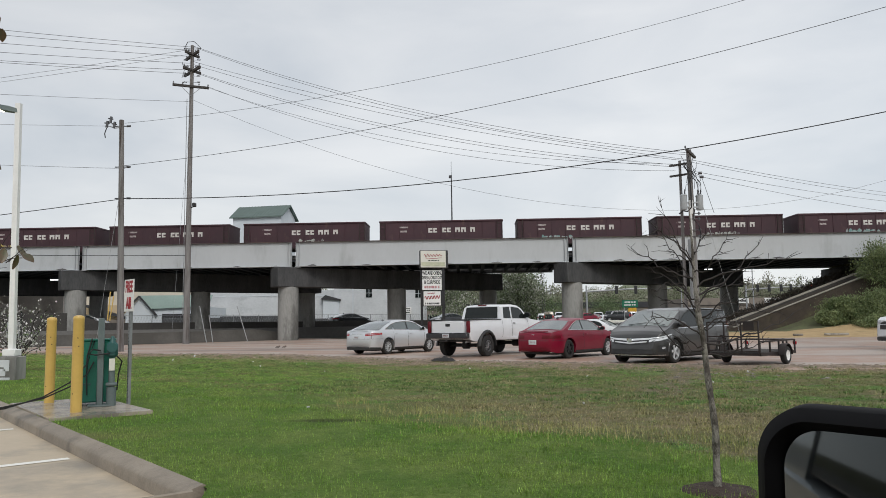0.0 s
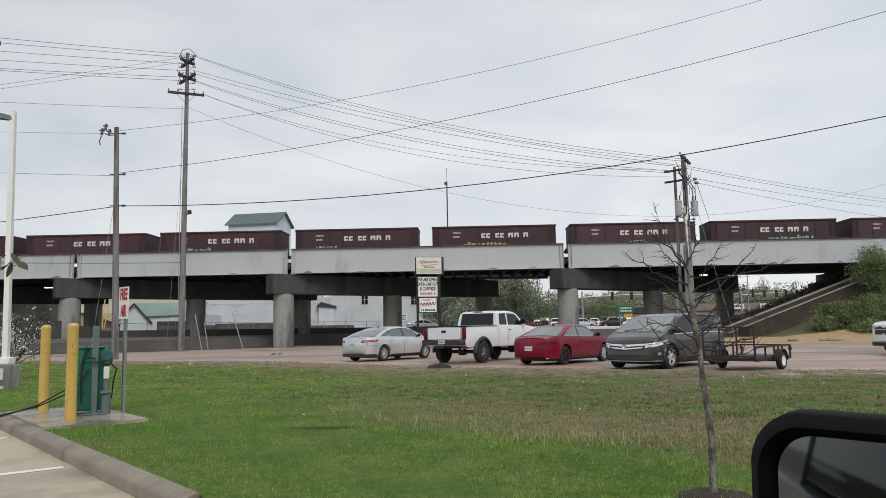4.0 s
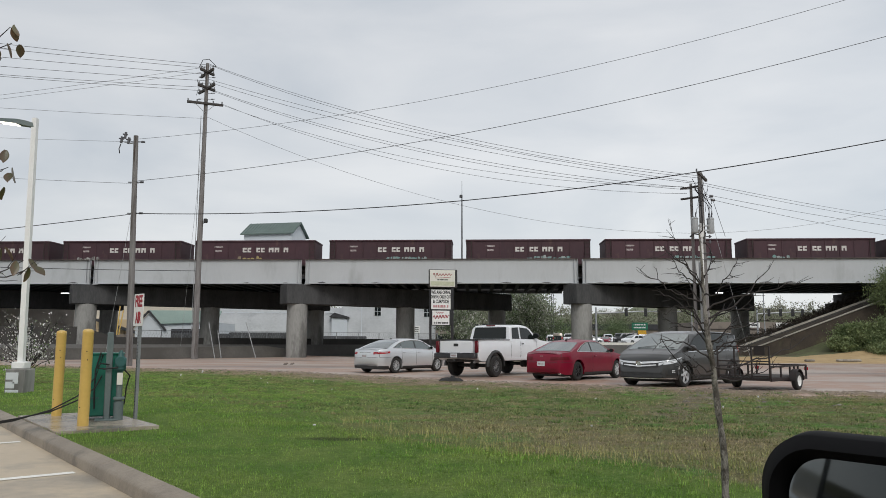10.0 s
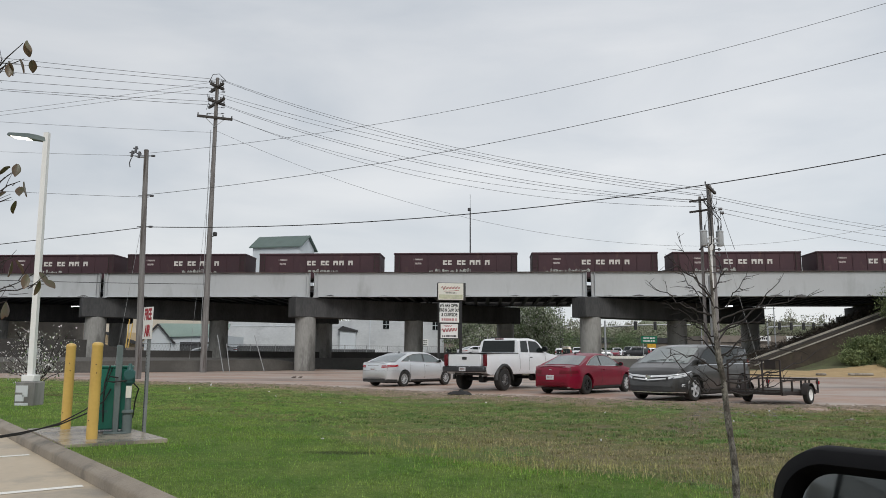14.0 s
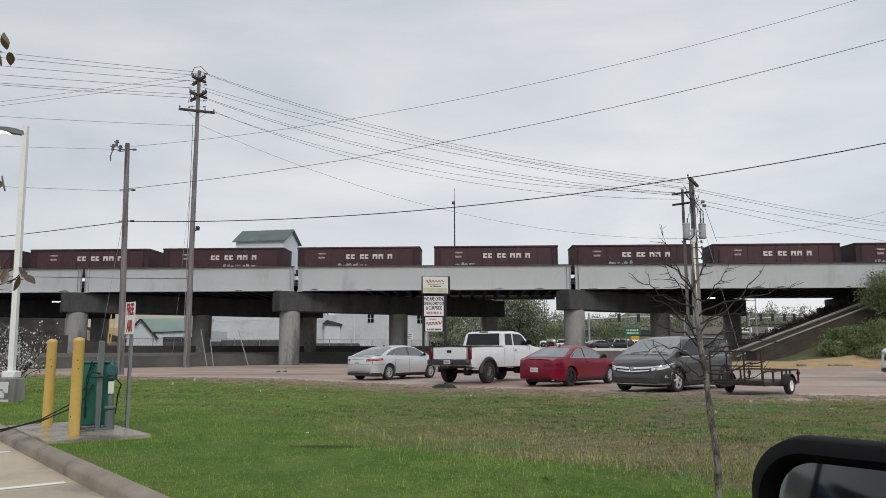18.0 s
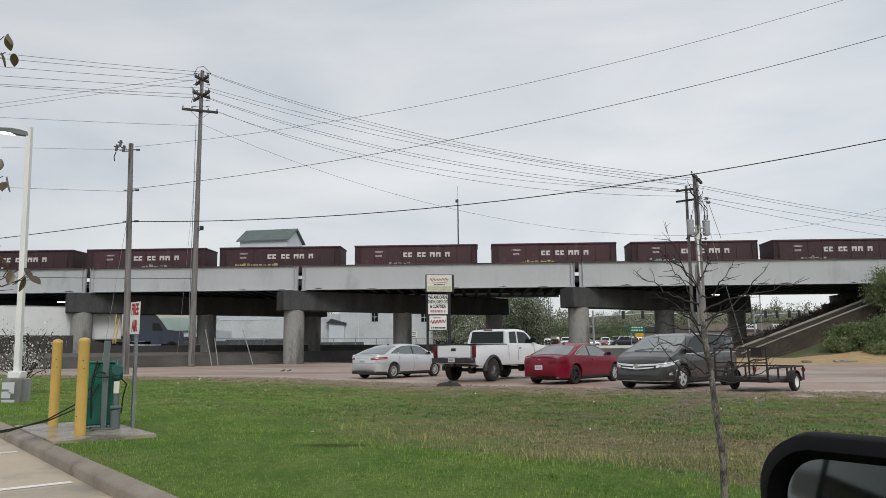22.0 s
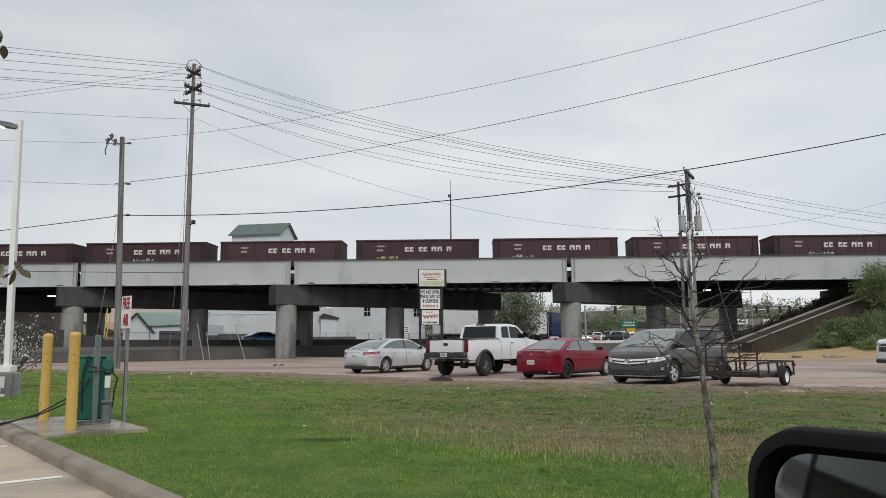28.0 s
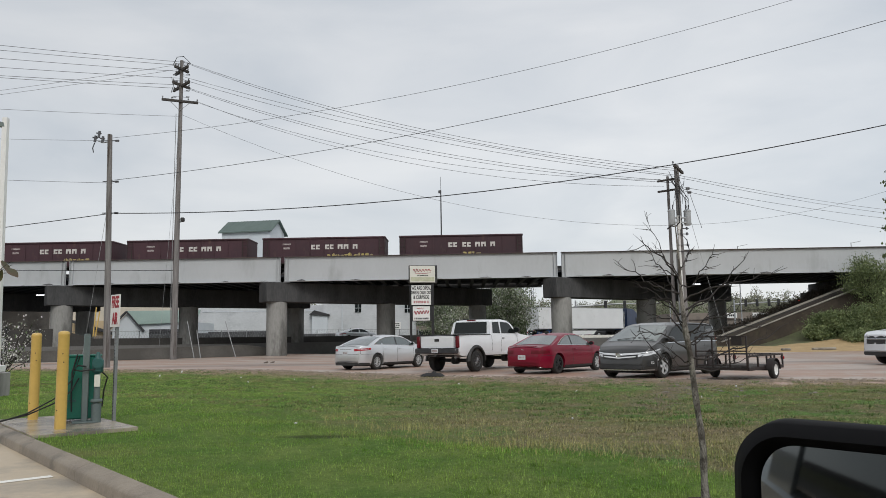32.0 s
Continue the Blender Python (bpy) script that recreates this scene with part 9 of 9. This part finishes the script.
bm = nb()
loft(bm, [mirror_ring(0.098, 0.058, 0.045, -0.004), mirror_ring(0.100, 0.060, 0.046, 0.012), mirror_ring(0.108, 0.068, 0.05, 0.022), mirror_ring(0.120, 0.081, 0.056, 0.014), mirror_ring(0.124, 0.085, 0.058, -0.01),
          mirror_ring(0.112, 0.074, 0.055, -0.07), mirror_ring(0.06, 0.04, 0.03, -0.10)])
shell = part("mirror_shell", bm, M_MIRROR_SHELL, own, "black rounded mirror housing", angle=60)
bm = nb()
loft(bm, [mirror_ring(0.0985, 0.0585, 0.045, 0.001), mirror_ring(0.0985, 0.0585, 0.045, 0.004)])
m_glass = bpy.data.materials.new("mirror_glass")
m_glass.use_nodes = True
mp_ = m_glass.node_tree.nodes["Principled BSDF"]
mp_.inputs["Base Color"].default_value = (0.26, 0.28, 0.285, 1)
mp_.inputs["Metallic"].default_value = 1.0
mp_.inputs["Roughness"].default_value = 0.03
part("mirror_glass", bm, m_glass, shell, "silvered mirror glass")
bm = nb()
tube(bm, [(0.50, 0.66, 1.05), (0.58, 0.52, 0.98), (0.62, 0.46, 0.92)], [0.03, 0.035, 0.04], 8)
part("mirror_arm", bm, M_PLASTIC, own)
# an unseen plain building, added behind the view to darken glass reflections
st = empty("store_behind", pose(4, -22, 0, 0, 0, 180), "plain unseen building added to darken car glass reflections", "building")
bm = nb()
box(bm, (0, 5, 3.0), (60, 10, 6.2))
part("wall", bm, M_BLDG_BROWN, st)
bm = nb()
box(bm, (0, -0.02, 1.5), (40, 0.1, 2.4))
part("shop_glass", bm, M_GLASS_CAR, st)
bm = nb()
box(bm, (0, -0.3, 4.6), (60.4, 0.7, 1.6), 0.03)
part("fascia", bm, M_BLDG_CREAM, st)

# ---- small things on the ground ----
rg = random.Random(3)
tv, tf = [], []
for i in range(17):
    for k in range(11):
        u, v = i / 8 - 1, k / 5 - 1
        e = max(0.0, 1 - u * u * (1 + 0.3 * noise.noise(Vector((u * 2, v, 5)))) - v * v)
        tv.append((0.25 + 0.40 * u + 0.05 * noise.noise(Vector((u * 3, v * 3, 1))), 25.39 + 0.26 * v + 0.05 * noise.noise(Vector((u * 3, v * 3, 2))), 0.03 + 0.15 * e ** 0.7 * (0.75 + 0.6 * noise.noise(Vector((u * 2.6, v * 2.6, 3)))) + 0.03 * noise.noise(Vector((u * 7, v * 7, 4)))))
for i in range(16):
    for k in range(10):
        a = i * 11 + k
        tf.append((a, a + 11, a + 12, a + 1))
bm = nb()
vv = [bm.verts.new(p) for p in tv]
for f in tf:
    bm.faces.new([vv[k] for k in f])
tagged(part("dark_tarp", bm, M_RUBBER), "low black crumpled tarp on the grass edge", "debris")
for k, (x, y, s) in enumerate(((-1.80, 10.69, 0.035), (-9.5, 27.5, 0.07), (2.1, 10.9, 0.03), (-6.1, 25.4, 0.05), (-5.2, 22.5, 0.05), (-4.1, 24.0, 0.04), (3.3, 16.6, 0.04), (5.4, 14.8, 0.04), (-2.9, 19.8, 0.04), (0.9, 20.3, 0.04), (-9.8, 30.9, 0.09), (7.2, 17.5, 0.05))):
    r = lawn_at(x, y)
    bm = nb()
    bmesh.ops.create_icosphere(bm, subdivisions=1, radius=s * 0.6, matrix=Matrix.Translation((x, y, (r[1] if r else 0) + s * 0.5)) @ Euler((k, 2 * k, k)).to_matrix().to_4x4() @ Matrix.Diagonal((1.3, 1, 0.6, 1)))
    tagged(part("litter", bm, M_SIGN_WHITE), "small crumpled white litter in the grass", "litter", "litter in the grass")
for k in range(60):
    x, y = 6.2 + rg.gauss(0, 0.7) + 0.35 * rg.random(), 17.6 + rg.gauss(0, 1.3)
    r = lawn_at(x, y)
    if not r:
        continue
    bm = nb()
    s = rg.uniform(0.025, 0.065)
    bmesh.ops.create_icosphere(bm, subdivisions=1, radius=s, matrix=Matrix.Translation((x, y, r[1])) @ Matrix.Rotation(k, 4, "Z") @ Matrix.Diagonal((1.6, 1, 0.45, 1)))
    tagged(part("stone", bm, M_STONE), "small grey stone in the verge", "stone", "stones in the verge")
for x, y, w, h in ((27.5, 51.6, 1.6, 0.22), (24.7, 51.3, 0.6, 0.2), (32.2, 51.8, 0.9, 0.18)):
    bm = nb()
    box(bm, (x, y, 0.17), (w, 0.35, h * 0.7), 0.04)
    tagged(part("broken_kerb_block", bm, M_STRIP), "broken concrete kerb block in straw grass", "concrete block", "broken blocks")
for x, y in ((-9.2, 44.2), (-8.85, 44.3)):
    bm = nb()
    bmesh.ops.create_icosphere(bm, subdivisions=1, radius=0.11, matrix=Matrix.Translation((x, y, 0.04)) @ Euler((0.4, 0.3, x)).to_matrix().to_4x4() @ Matrix.Diagonal((1.5, 1.0, 0.6, 1)))
    tagged(part("rubble", bm, M_BLDG_BROWN), "brown rubble lump on the lot", "rubble", "rubble on the lot")
ps = empty("small_sign", pose(-15.0, 27.5, 0.0, 0, 0, 15), "small grey sign plate on a thin dark post", "sign")
bm = nb()
cyl(bm, (0, 0, -0.1), (0, 0, 1.9), 0.03, n=6)
part("post", bm, M_SIGN_BLACK, ps)
bm = nb()
box(bm, (-0.25, -0.04, 1.25), (0.42, 0.01, 0.55), 0.003)
part("plate", bm, M_GALV, ps)


# ---- what moves ----
def motions():
    # the train, all wagons at one speed
    for k, ob in enumerate(WAGONS):
        rows = []
        for t, s in LAST:
            x = s - PITCH * k + 5.33
            rows.append((t, BR @ pose(x / math.cos(radians(YAW)), TRACK_Y, RAIL_Z)))
        walk(ob, rows)
    # cars on the street under the bridge
    ru = math.degrees(math.atan2(u_road.y, u_road.x))
    for ob, t0, s0, lane, v in TRAFFIC:
        rows = []
        for t in (0, 8, 16, 24, 32):
            p = road_pt(s0 + v * (t - t0), lane)
            rows.append((t, pose(p[0], p[1], STREET, 0, 0, ru if v > 0 else ru + 180)))
        walk(ob, rows)
    # the lorry slows for the lights
    rows = []
    for t, s in ((0, -210), (10, -112), (18, -38), (20, -20.5), (21, -12.5), (22, -1.5), (23, 9.6), (24, 20.5), (25, 29.0), (28, 50.8), (29, 57.0), (29.5, 59.5), (30, 61.6), (31, 64.6), (32, 67.0)):
        p = road_pt(s, R)
        rows.append((t, pose(p[0], p[1], STREET, 0, 0, ru)))
    walk(lorry, rows)
    # the white sedan crosses the lot and turns in
    front = ((0, 11.9, 46.0), (0.5, 14.6, 44.0), (1.0, 17.3, 42.2), (1.5, 19.8, 40.6), (2.0, 21.6, 39.2), (2.5, 23.5, 38.5), (3.0, 25.4, 38.1), (3.5, 27.6, 37.9), (4.5, 32.5, 37.8), (6.0, 40.0, 37.8), (8.0, 47.0, 37.8), (32, 47.1, 37.8))
    rows = []
    for i, (t, x, y) in enumerate(front):
        a, b = front[max(0, i - 1)], front[min(len(front) - 1, i + 1)]
        h = math.atan2(b[2] - a[2], b[1] - a[1]) if i < len(front) - 1 else 0.0
        rows.append((t, pose(x - 2.3 * math.cos(h), y - 2.3 * math.sin(h), 0, 0, 0, math.degrees(h))))
    walk(civic, rows)
    wheels = [o for o in civic.children if o.name.startswith("wheel")]
    steps = [0.08 * k for k in range(101)] + [32.0]
    for w in wheels:
        m0 = w.matrix_basis.copy()
        left = w.matrix_basis.translation.y > 0
        rows, ang, px, py = [], 0.0, None, None
        for t in steps:
            x, y = pw([(f[0], f[1]) for f in front], t), pw([(f[0], f[2]) for f in front], t)
            if px is not None:
                ang += math.hypot(x - px, y - py) / 0.325 * (1 if left else -1)
            px, py = x, y
            rows.append((t, m0 @ Matrix.Rotation(ang, 4, "Y")))
        walk(w, rows)


motions()
